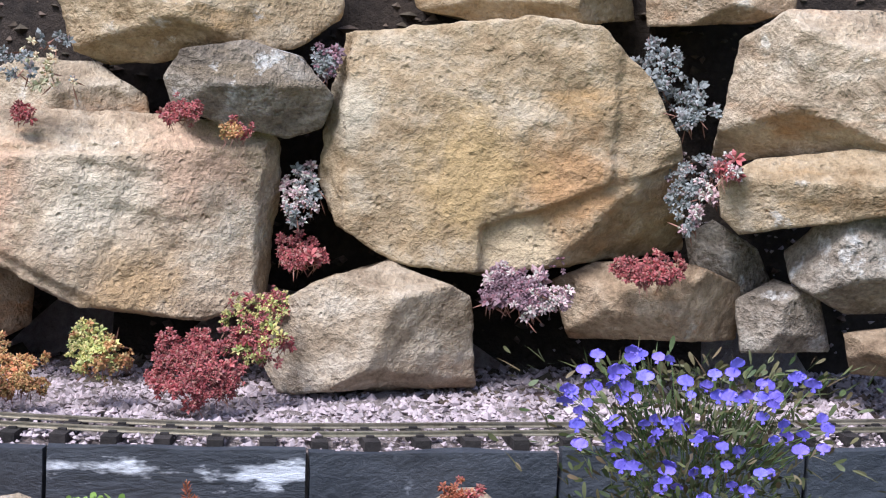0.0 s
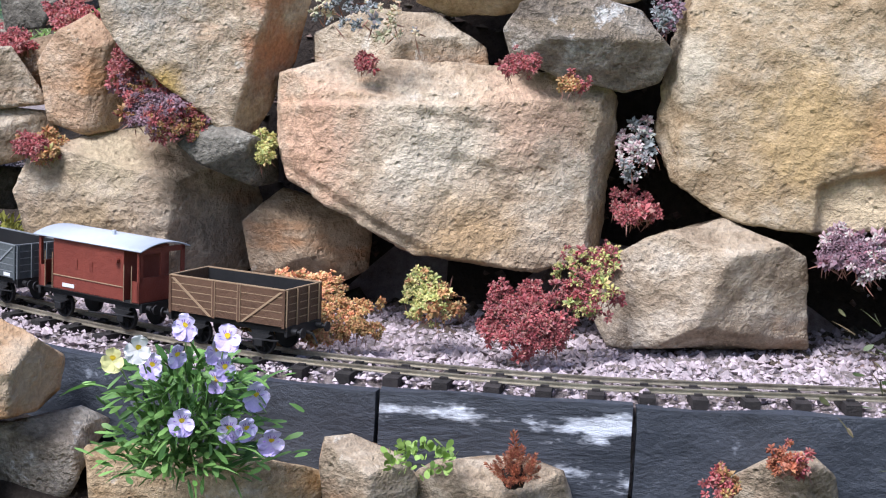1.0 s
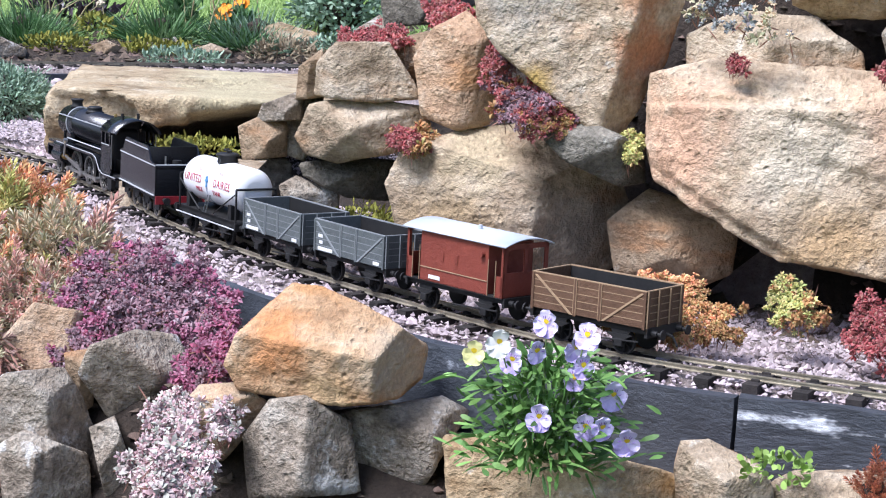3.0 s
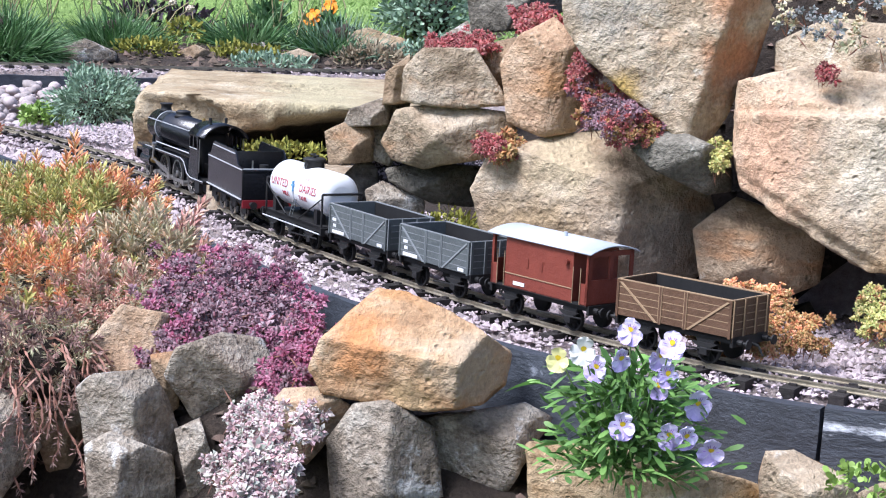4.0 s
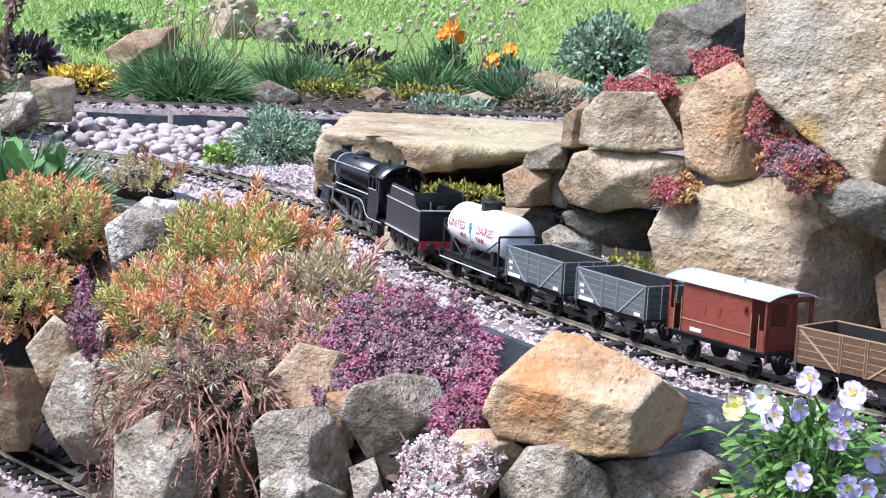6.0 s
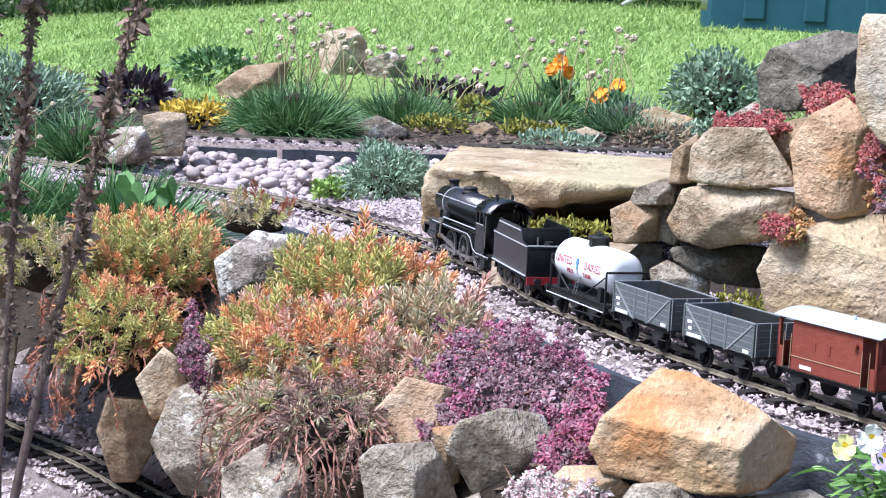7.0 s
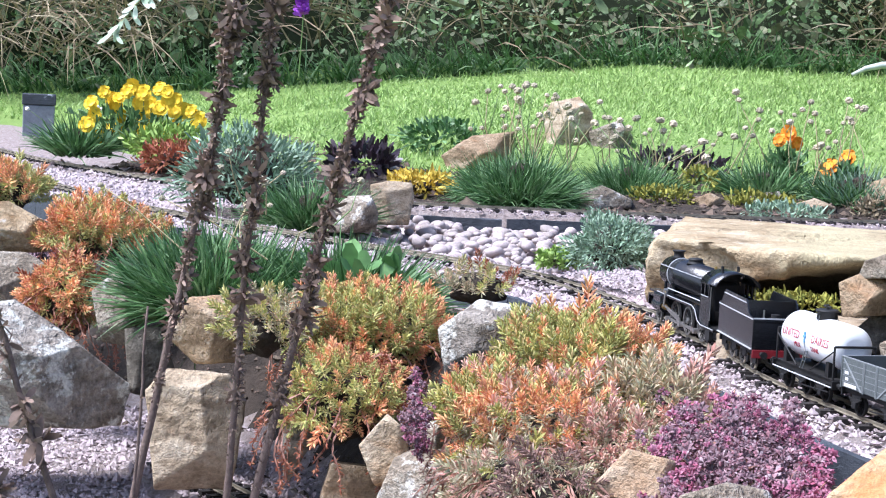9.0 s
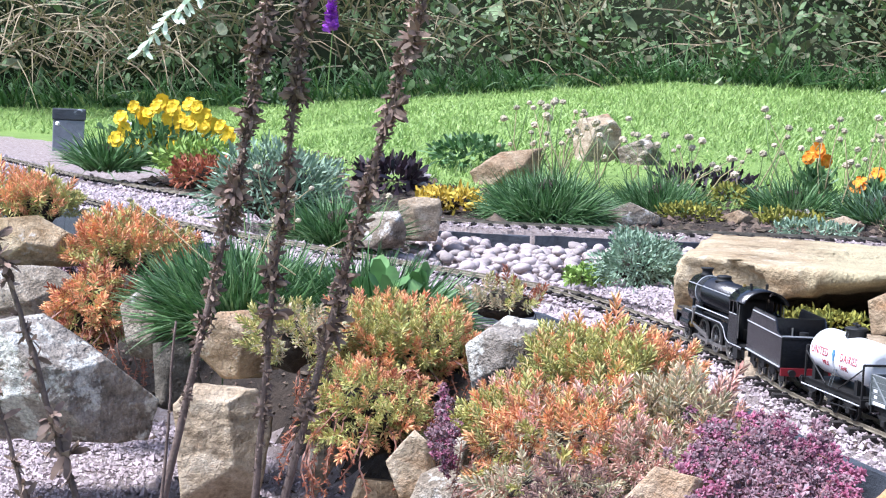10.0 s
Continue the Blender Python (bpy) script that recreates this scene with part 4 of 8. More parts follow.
# ---- the train ----
BLACK = surface("black_enamel", (0.004, 0.0045, 0.006), (0.009, 0.010, 0.012), 30, rough=0.2, bump=0.1, bump_scale=300, sheen=0.6)
STEEL = surface("bare_steel", (0.30, 0.29, 0.27), (0.50, 0.48, 0.45), 60, rough=0.38, metal=0.9)
DULL = surface("dull_black_metal", (0.008, 0.008, 0.008), (0.02, 0.019, 0.018), 50, rough=0.6)
LINING = surface("grey_lining", (0.35, 0.36, 0.36), (0.5, 0.5, 0.5), 80, rough=0.5)
BRASS = surface("brass", (0.45, 0.30, 0.10), (0.62, 0.45, 0.18), 60, rough=0.35, metal=0.9)
REDPAINT = surface("buffer_beam_red", (0.16, 0.012, 0.018), (0.24, 0.02, 0.025), 40, rough=0.45)
CREAM = surface("white_tank_enamel", (0.66, 0.66, 0.66), (0.78, 0.78, 0.78), 10, rough=0.35)
LETTER_RED = surface("lettering_red", (0.30, 0.02, 0.04), (0.36, 0.03, 0.05), 60, rough=0.5)
LETTER_BLUE = surface("lettering_blue", (0.10, 0.25, 0.45), (0.14, 0.30, 0.5), 60, rough=0.5)
LETTER_PINK = surface("lettering_faded", (0.50, 0.40, 0.40), (0.56, 0.46, 0.46), 60, rough=0.5)
LETTER_WHITE = surface("lettering_white", (0.55, 0.55, 0.54), (0.68, 0.68, 0.66), 60, rough=0.6)
GREYWOOD = surface("wagon_grey", (0.065, 0.075, 0.075), (0.105, 0.115, 0.112), 30, rough=0.6, bump=0.3, bump_scale=200)
BROWNWOOD = surface("wagon_brown", (0.075, 0.040, 0.022), (0.125, 0.068, 0.037), 30, rough=0.6, bump=0.3, bump_scale=200)
PALELINE = surface("wagon_pale_lining", (0.16, 0.175, 0.175), (0.23, 0.24, 0.24), 60, rough=0.6)
TANLINE = surface("wagon_tan_lining", (0.25, 0.165, 0.095), (0.34, 0.24, 0.14), 60, rough=0.6)
BAUXITE = surface("brake_van_red", (0.13, 0.028, 0.018), (0.19, 0.045, 0.028), 20, rough=0.5, bump=0.2, bump_scale=200)
ROOFGREY = surface("van_roof_pale_grey", (0.38, 0.41, 0.45), (0.49, 0.52, 0.56), 12, rough=0.45, spot=(0.30, 0.37, 0.38), spot_scale=20, spot_at=0.62)


def box(bm, x0, x1, y0, y1, z0, z1, bevel=0.0):
    r = bmesh.ops.create_cube(bm, size=1, matrix=Matrix.Translation(((x0 + x1) / 2, (y0 + y1) / 2, (z0 + z1) / 2)) @ Matrix.Diagonal((x1 - x0, y1 - y0, z1 - z0, 1)))
    if bevel:
        es = {e for v in r["verts"] for e in v.link_edges}
        bmesh.ops.bevel(bm, geom=list(es), offset=bevel, segments=2, affect="EDGES", profile=0.5)


def rod(bm, a, b, radius, seg=10, radius2=None):
    a, b = Vector(a), Vector(b)
    q = (b - a).to_track_quat("Z", "Y").to_matrix().to_4x4()
    bmesh.ops.create_cone(bm, cap_ends=True, segments=seg, radius1=radius, radius2=radius if radius2 is None else radius2, depth=(b - a).length,
                          matrix=Matrix.Translation((a + b) / 2) @ q)


def lathe(bm, profile, centre, axis, seg=24):
    """Turn a profile (distance along the axis, radius) round an axis."""
    q = Vector(axis).to_track_quat("Z", "Y").to_matrix()
    rings = []
    for z, r in profile:
        rings.append([bm.verts.new(Vector(centre) + q @ Vector((r * math.cos(6.28319 * i / seg), r * math.sin(6.28319 * i / seg), z))) for i in range(seg)])
    for a, b in zip(rings, rings[1:]):
        for i in range(seg):
            bm.faces.new((a[i], a[(i + 1) % seg], b[(i + 1) % seg], b[i]))
    for ring in (rings[0][::-1], rings[-1]):
        bm.faces.new(ring)


def prism(bm, outline, y0, y1):
    """A flat plate: an outline in (x, z), from y0 to y1."""
    a = [bm.verts.new((x, y0, z)) for x, z in outline]
    b = [bm.verts.new((x, y1, z)) for x, z in outline]
    k = len(outline)
    bm.faces.new(a)
    bm.faces.new(b[::-1])
    for i in range(k):
        bm.faces.new((a[(i + 1) % k], a[i], b[i], b[(i + 1) % k]))


def built(name, draw, material, parent, label="", smooth=False):
    bm = bmesh.new()
    draw(bm)
    bmesh.ops.recalc_face_normals(bm, faces=bm.faces[:])
    ob = part(name, bm, material, parent, label)
    if name in ("lining", "mark_bar", "name_bar"):
        ob["kind"] = "stuff"
    if smooth:
        me = ob.data
        me.polygons.foreach_set("use_smooth", [len(p.vertices) == 4 and p.area < 1 for p in me.polygons])
    return ob


def wheel(parent, x, side, radius, spokes, y=0.0165, rim=STEEL):
    """A wheel with a bright rim, dark spokes and a hub."""
    def tyre(bm):
        lathe(bm, [(0, radius * 0.86), (0, radius), (0.0035, radius), (0.0035, radius * 0.86), (0, radius * 0.86)], (x, side * y, radius), (0, side, 0), 32)
    w = built("wheel", tyre, rim, parent)

    def web(bm):
        for i in range(spokes):
            a = 6.28319 * i / spokes
            rod(bm, (x, side * (y + 0.0012), radius), (x + math.cos(a) * radius * 0.9, side * (y + 0.0012), radius + math.sin(a) * radius * 0.9), 0.0008, 5)
        lathe(bm, [(0, radius * 0.9), (0.0004, radius * 0.9)], (x, side * (y - 0.001), radius), (0, side, 0), 24)
    built("spokes", web, DULL, w)
    built("hub", lambda bm: lathe(bm, [(0, radius * 0.22), (0.004, radius * 0.22), (0.0048, radius * 0.1)], (x, side * y, radius), (0, side, 0), 14), STEEL if spokes > 10 else DULL, w)
    return w


def buffers(parent, x, way, z=0.024):
    for s in (-1, 1):
        built("buffer", lambda bm: (rod(bm, (x, s * 0.02, z), (x + way * 0.006, s * 0.02, z), 0.0028), rod(bm, (x + way * 0.006, s * 0.02, z), (x + way * 0.0105, s * 0.02, z), 0.0016), rod(bm, (x + way * 0.0105, s * 0.02, z), (x + way * 0.012, s * 0.02, z), 0.0045, 14)), DULL, parent)


def locomotive():
    t = tagged(new("steam_locomotive"), "black model steam locomotive with six driving wheels on the track", "locomotive", "train vehicles")
    built("boiler", lambda bm: (lathe(bm, [(0, 0.0195), (0.002, 0.0215), (0.06, 0.0215), (0.0605, 0.0218), (0.063, 0.0218), (0.0635, 0.0215), (0.218, 0.0225)], (0.128, 0, 0.074), (-1, 0, 0), 36),), BLACK, t, smooth=True)
    built("smokebox_door", lambda bm: lathe(bm, [(0, 0.017), (0.003, 0.0165), (0.006, 0.010), (0.0065, 0.003), (0.010, 0.002)], (0.1285, 0, 0.074), (1, 0, 0), 28), DULL, t, smooth=True)
    built("chimney", lambda bm: lathe(bm, [(0, 0.010), (0.003, 0.0078), (0.006, 0.0072), (0.009, 0.0076), (0.0105, 0.0092), (0.012, 0.0092), (0.012, 0.006)], (0.107, 0, 0.0935), (0, 0, 1), 24), DULL, t, smooth=True)
    built("dome", lambda bm: lathe(bm, [(0, 0.013), (0.002, 0.0105), (0.0045, 0.0098), (0.006, 0.0105), (0.007, 0.0105), (0.0085, 0.007), (0.0092, 0.001)], (0.033, 0, 0.094), (0, 0, 1), 24), DULL, t, smooth=True)
    built("boiler_band", lambda bm: lathe(bm, [(0, 0.0219), (0, 0.0224), (0.0014, 0.0224), (0.0014, 0.0219)], (0.09, 0, 0.074), (-1, 0, 0), 36), LINING, t, smooth=True)
    for s in (-1, 1):
        built("handrail", lambda bm: rod(bm, (0.118, s * 0.0225, 0.084), (-0.075, s * 0.0232, 0.084), 0.0006, 6), LINING, t)
        for x in (0.1, 0.055, 0.005, -0.055):
            built("handrail_knob", lambda bm: rod(bm, (x, s * 0.02, 0.084), (x, s * 0.0242, 0.084), 0.0011, 6), STEEL, t)
        built("running_plate", lambda bm: prism(bm, [(0.136, 0.044), (0.136, 0.047), (-0.052, 0.047), (-0.066, 0.043), (-0.079, 0.030), (-0.092, 0.026), (-0.142, 0.026), (-0.142, 0.023), (-0.091, 0.023), (-0.077, 0.027), (-0.064, 0.040), (-0.051, 0.044)][::-1], s * 0.018, s * 0.0315), BLACK, t)
        built("lining_strip", lambda bm: prism(bm, [(0.10, 0.0467), (0.10, 0.0477), (-0.052, 0.0477), (-0.066, 0.0437), (-0.079, 0.0307), (-0.092, 0.0267), (-0.142, 0.0267), (-0.142, 0.0257), (-0.092, 0.0257), (-0.0786, 0.0295), (-0.0655, 0.0427), (-0.052, 0.0467)][::-1], s * 0.0316, s * 0.0322), LINING, t)
        built("splasher_band", lambda bm: rod(bm, (0.075, s * 0.024, 0.0545), (-0.075, s * 0.024, 0.0545), 0.0008, 6), LINING, t)
        built("cylinder", lambda bm: (box(bm, 0.075, 0.112, s * 0.0205, s * 0.0335, 0.021, 0.046, 0.003), rod(bm, (0.112, s * 0.027, 0.028), (0.0725, s * 0.027, 0.028), 0.0085, 16)), BLACK, t)
        built("piston_gland", lambda bm: (rod(bm, (0.0745, s * 0.029, 0.0285), (0.066, s * 0.029, 0.0285), 0.004, 12), rod(bm, (0.066, s * 0.029, 0.0285), (0.046, s * 0.029, 0.0285), 0.0015, 8)), BRASS, t)
        built("connecting_rod", lambda bm: prism(bm, [(0.052, 0.0265), (0.052, 0.0305), (-0.006, 0.0215), (-0.006, 0.0165)][::-1], s * 0.030, s * 0.032), STEEL, t)
        built("coupling_rod", lambda bm: (box(bm, -0.069, 0.052, s * 0.0275, s * 0.0293, 0.0125, 0.0163), *(rod(bm, (x, s * 0.0268, 0.0144), (x, s * 0.033, 0.0144), 0.0038, 12) for x in (0.05, -0.006, -0.067))), STEEL, t)
        built("valve_gear", lambda bm: (prism(bm, [(0.060, 0.030), (0.064, 0.030), (0.058, 0.053), (0.054, 0.053)][::-1], s * 0.0325, s * 0.034), prism(bm, [(0.056, 0.030), (0.056, 0.033), (-0.004, 0.0255), (-0.004, 0.0235)][::-1], s * 0.0325, s * 0.0337), rod(bm, (0.056, s * 0.031, 0.053), (0.056, s * 0.036, 0.053), 0.003, 10)), STEEL, t)
        for x in (0.05, -0.006, -0.067):
            wheel(t, x, s, 0.0195, 14)
        wheel(t, 0.121, s, 0.0118, 9)
        built("steam_pipe", lambda bm: rod(bm, (0.096, s * 0.021, 0.047), (0.096, s * 0.0205, 0.062), 0.0022, 10), BLACK, t)
        built("cab_step", lambda bm: (box(bm, -0.128, -0.112, s * 0.026, s * 0.0315, 0.009, 0.024), box(bm, -0.128, -0.112, s * 0.024, s * 0.0335, 0.009, 0.0105)), DULL, t)

        def cab_side(bm):
            for x0, x1, z0, z1 in ((-0.085, -0.082, 0.047, 0.0835), (-0.1, -0.096, 0.066, 0.0835), (-0.1165, -0.113, 0.066, 0.0835), (-0.12, -0.082, 0.026, 0.066), (-0.1165, -0.082, 0.0815, 0.0845)):
                box(bm, x0, x1, s * 0.0285, s * 0.0305, z0, z1)
        built("cab_side", cab_side, BLACK, t)
        built("window_surround", lambda bm: (box(bm, -0.0965, -0.085, s * 0.0306, s * 0.0311, 0.0655, 0.0665), box(bm, -0.1135, -0.1, s * 0.0306, s * 0.0311, 0.0655, 0.0665)), LINING, t)
        built("cab_handrail", lambda bm: rod(bm, (-0.123, s * 0.0305, 0.036), (-0.123, s * 0.0305, 0.080), 0.0007, 6), STEEL, t)
    arc = [(0.033 * math.sin(radians(a)), 0.0835 + 0.0175 * (math.cos(radians(a)) - math.cos(radians(70))) / (1 - math.cos(radians(70)))) for a in range(-70, 71, 10)]

    def roof(bm):
        ring = [[bm.verts.new((x, y * 1.02, z + dz)) for y, z in arc] for x, dz in ((-0.080, 0.0), (-0.140, 0.0))]
        low = [[bm.verts.new((x, y * 0.97, z - 0.0016)) for y, z in arc] for x in (-0.080, -0.140)]
        for r0, r1 in ((ring[0], ring[1]), (low[1], low[0]), (low[0], ring[0]), (ring[1], low[1])):
            for i in range(len(arc) - 1):
                bm.faces.new((r0[i], r0[i + 1], r1[i + 1], r1[i]))
    built("cab_roof", roof, BLACK, t, smooth=True)

    def front_sheet(bm):
        for lo, hi in ((-0.0285, -0.008), (0.008, 0.0285)):
            box(bm, -0.0845, -0.083, lo, hi, 0.026, 0.068)
        box(bm, -0.0845, -0.083, -0.024, 0.024, 0.084, 0.096)
        for y in (-0.0275, 0, 0.0275):
            box(bm, -0.0845, -0.083, y - 0.003, y + 0.003, 0.066, 0.088)
    built("cab_front", front_sheet, BLACK, t)
    built("cab_floor", lambda bm: box(bm, -0.14, -0.082, -0.026, 0.026, 0.024, 0.028), DULL, t)
    built("backhead", lambda bm: box(bm, -0.096, -0.086, -0.018, 0.018, 0.028, 0.084, 0.004), DULL, t)
    built("frame", lambda bm: (box(bm, -0.14, 0.135, -0.0135, -0.0115, 0.008, 0.045), box(bm, -0.14, 0.135, 0.0115, 0.0135, 0.008, 0.045), box(bm, -0.08, 0.11, -0.0115, 0.0115, 0.03, 0.046)), DULL, t)
    built("smokebox_saddle", lambda bm: box(bm, 0.078, 0.118, -0.016, 0.016, 0.045, 0.062, 0.003), BLACK, t)
    built("front_platform", lambda bm: (box(bm, 0.11, 0.138, -0.031, 0.031, 0.0375, 0.040), box(bm, 0.138, 0.142, -0.031, 0.031, 0.024, 0.040)), BLACK, t)
    buffers(t, 0.142, 1, 0.030)
    for x, y in ((-0.062, 0.004), (-0.068, -0.004)):
        built("safety_valve", lambda bm: rod(bm, (x, y, 0.095), (x, y, 0.1015), 0.002, 8), BRASS, t)
    for y in (-0.010, 0.012):
        built("whistle", lambda bm: rod(bm, (-0.11, y, 0.1), (-0.11, y, 0.107), 0.0022, 8), DULL, t)
    return t


def tender():
    t = tagged(new("locomotive_tender"), "black lined model tender coupled behind the locomotive", "tender", "train vehicles")
    L = 0.079
    built("tank_body", lambda bm: (box(bm, -L, L, -0.0315, -0.0295, 0.029, 0.066), box(bm, -L, L, 0.0295, 0.0315, 0.029, 0.066), box(bm, -L, -L + 0.002, -0.03, 0.03, 0.029, 0.066), box(bm, L - 0.002, L, -0.03, 0.03, 0.029, 0.066),
                                   box(bm, -L, -L + 0.034, -0.03, 0.03, 0.0615, 0.0635), box(bm, -L + 0.034, L, -0.03, 0.03, 0.048, 0.050), box(bm, -L + 0.033, -L + 0.035, -0.03, 0.03, 0.05, 0.085)), BLACK, t)
    for s in (-1, 1):
        built("coal_rail", lambda bm: prism(bm, [(-L, 0.066), (L, 0.066), (L, 0.068), (L - 0.012, 0.070), (L - 0.020, 0.0815), (L - 0.026, 0.086), (-L + 0.036, 0.086), (-L + 0.03, 0.0815), (-L + 0.022, 0.0705), (-L + 0.012, 0.068), (-L, 0.068)], s * 0.0300, s * 0.0318), BLACK, t)
        built("lining_strip", lambda bm: (box(bm, -L, L, s * 0.0317, s * 0.0325, 0.0652, 0.0662), box(bm, -L, L, s * 0.0317, s * 0.0335, 0.029, 0.0302), box(bm, -L + 0.032, L - 0.024, s * 0.0318, s * 0.0326, 0.0815, 0.0825)), LINING, t)
        built("frame", lambda bm: prism(bm, [(-L, 0.028), (L, 0.028), (L, 0.012), (0.062, 0.010), (0.058, 0.02), (0.035, 0.022), (0.030, 0.013), (0.018, 0.013), (0.012, 0.022), (-0.012, 0.022), (-0.018, 0.013), (-0.030, 0.013), (-0.035, 0.022), (-0.058, 0.02), (-0.062, 0.010), (-L, 0.012)], s * 0.0235, s * 0.0255), DULL, t)
        for x in (0.048, 0.0, -0.048):
            wheel(t, x, s, 0.0118, 9)
            built("axlebox", lambda bm: (box(bm, x - 0.004, x + 0.004, s * 0.0255, s * 0.0285, 0.009, 0.017, 0.0008), box(bm, x - 0.0008, x + 0.0008, s * 0.0285, s * 0.0292, 0.0165, 0.022)), DULL, t)
    built("coping", lambda bm: box(bm, -L - 0.0006, -L + 0.0012, -0.0312, 0.0312, 0.066, 0.0675), LINING, t)
    built("filler_cap", lambda bm: rod(bm, (-0.064, 0, 0.0635), (-0.064, 0, 0.0705), 0.0055, 18), DULL, t)
    built("filler_lever", lambda bm: rod(bm, (-0.056, 0.012, 0.0635), (-0.056, 0.012, 0.0745), 0.0012, 8), STEEL, t)
    built("buffer_beam", lambda bm: box(bm, -L - 0.003, -L, -0.031, 0.031, 0.019, 0.0285), REDPAINT, t)
    built("front_beam", lambda bm: box(bm, L, L + 0.004, -0.028, 0.028, 0.018, 0.028), DULL, t)
    built("underframe", lambda bm: box(bm, -L, L, -0.022, 0.022, 0.022, 0.029), DULL, t)
    buffers(t, -L - 0.003, -1)
    return t


def writing(text, size, material, parent, name="lettering"):
    """Words in the built-in font as a flat mesh, to be laid on a surface."""
    cu = bpy.data.curves.new(name, "FONT")
    cu.body, cu.size, cu.align_x, cu.align_y, cu.extrude, cu.resolution_u = text, size, "CENTER", "CENTER", 0.00015, 2
    tmp = bpy.data.objects.new(name, cu)
    scene.collection.objects.link(tmp)
    me = bpy.data.meshes.new_from_object(tmp.evaluated_get(bpy.context.evaluated_depsgraph_get()))
    bpy.data.objects.remove(tmp)
    me.materials.clear()
    me.materials.append(material)
    ob = new(name, me)
    ob.parent = parent
    return ob


def wagon_gear(t, L, axles, wheel_r=0.0118):
    """Solebars, headstocks, axleguards, wheels and buffers of a wagon."""
    for s in (-1, 1):
        built("solebar", lambda bm: box(bm, -L, L, s * 0.021, s * 0.024, 0.0225, 0.0285), DULL, t)
        for x in axles:
            wheel(t, x, s, wheel_r, 8, rim=DULL)
            built("axleguard", lambda bm: (prism(bm, [(x - 0.010, 0.0225), (x + 0.010, 0.0225), (x + 0.0035, 0.008), (x - 0.0035, 0.008)][::-1], s * 0.0235, s * 0.0252), box(bm, x - 0.0042, x + 0.0042, s * 0.025, s * 0.0285, 0.0085, 0.0155, 0.0008)), DULL, t)
            built("spring", lambda bm: prism(bm, [(x - 0.0135, 0.0195), (x + 0.0135, 0.0195), (x + 0.006, 0.0155), (x - 0.006, 0.0155)][::-1], s * 0.0252, s * 0.0275), DULL, t)
        built("brake_lever", lambda bm: rod(bm, (0.0, s * 0.0275, 0.012), (-L + 0.006, s * 0.0275, 0.0155), 0.0008, 6), DULL, t)
    built("floor_frame", lambda bm: box(bm, -L, L, -0.024, 0.024, 0.0255, 0.0295), DULL, t)
    for e in (-1, 1):
        built("headstock", lambda bm: box(bm, e * L, e * (L + 0.003), -0.0275, 0.0275, 0.02, 0.0285), DULL, t)
        buffers(t, e * (L + 0.003), e)
        built("coupling", lambda bm: (rod(bm, (e * (L + 0.002), 0, 0.022), (e * (L + 0.012), 0, 0.020), 0.0013, 6), rod(bm, (e * (L + 0.012), 0, 0.020), (e * (L + 0.017), 0, 0.012), 0.0011, 6)), DULL, t)


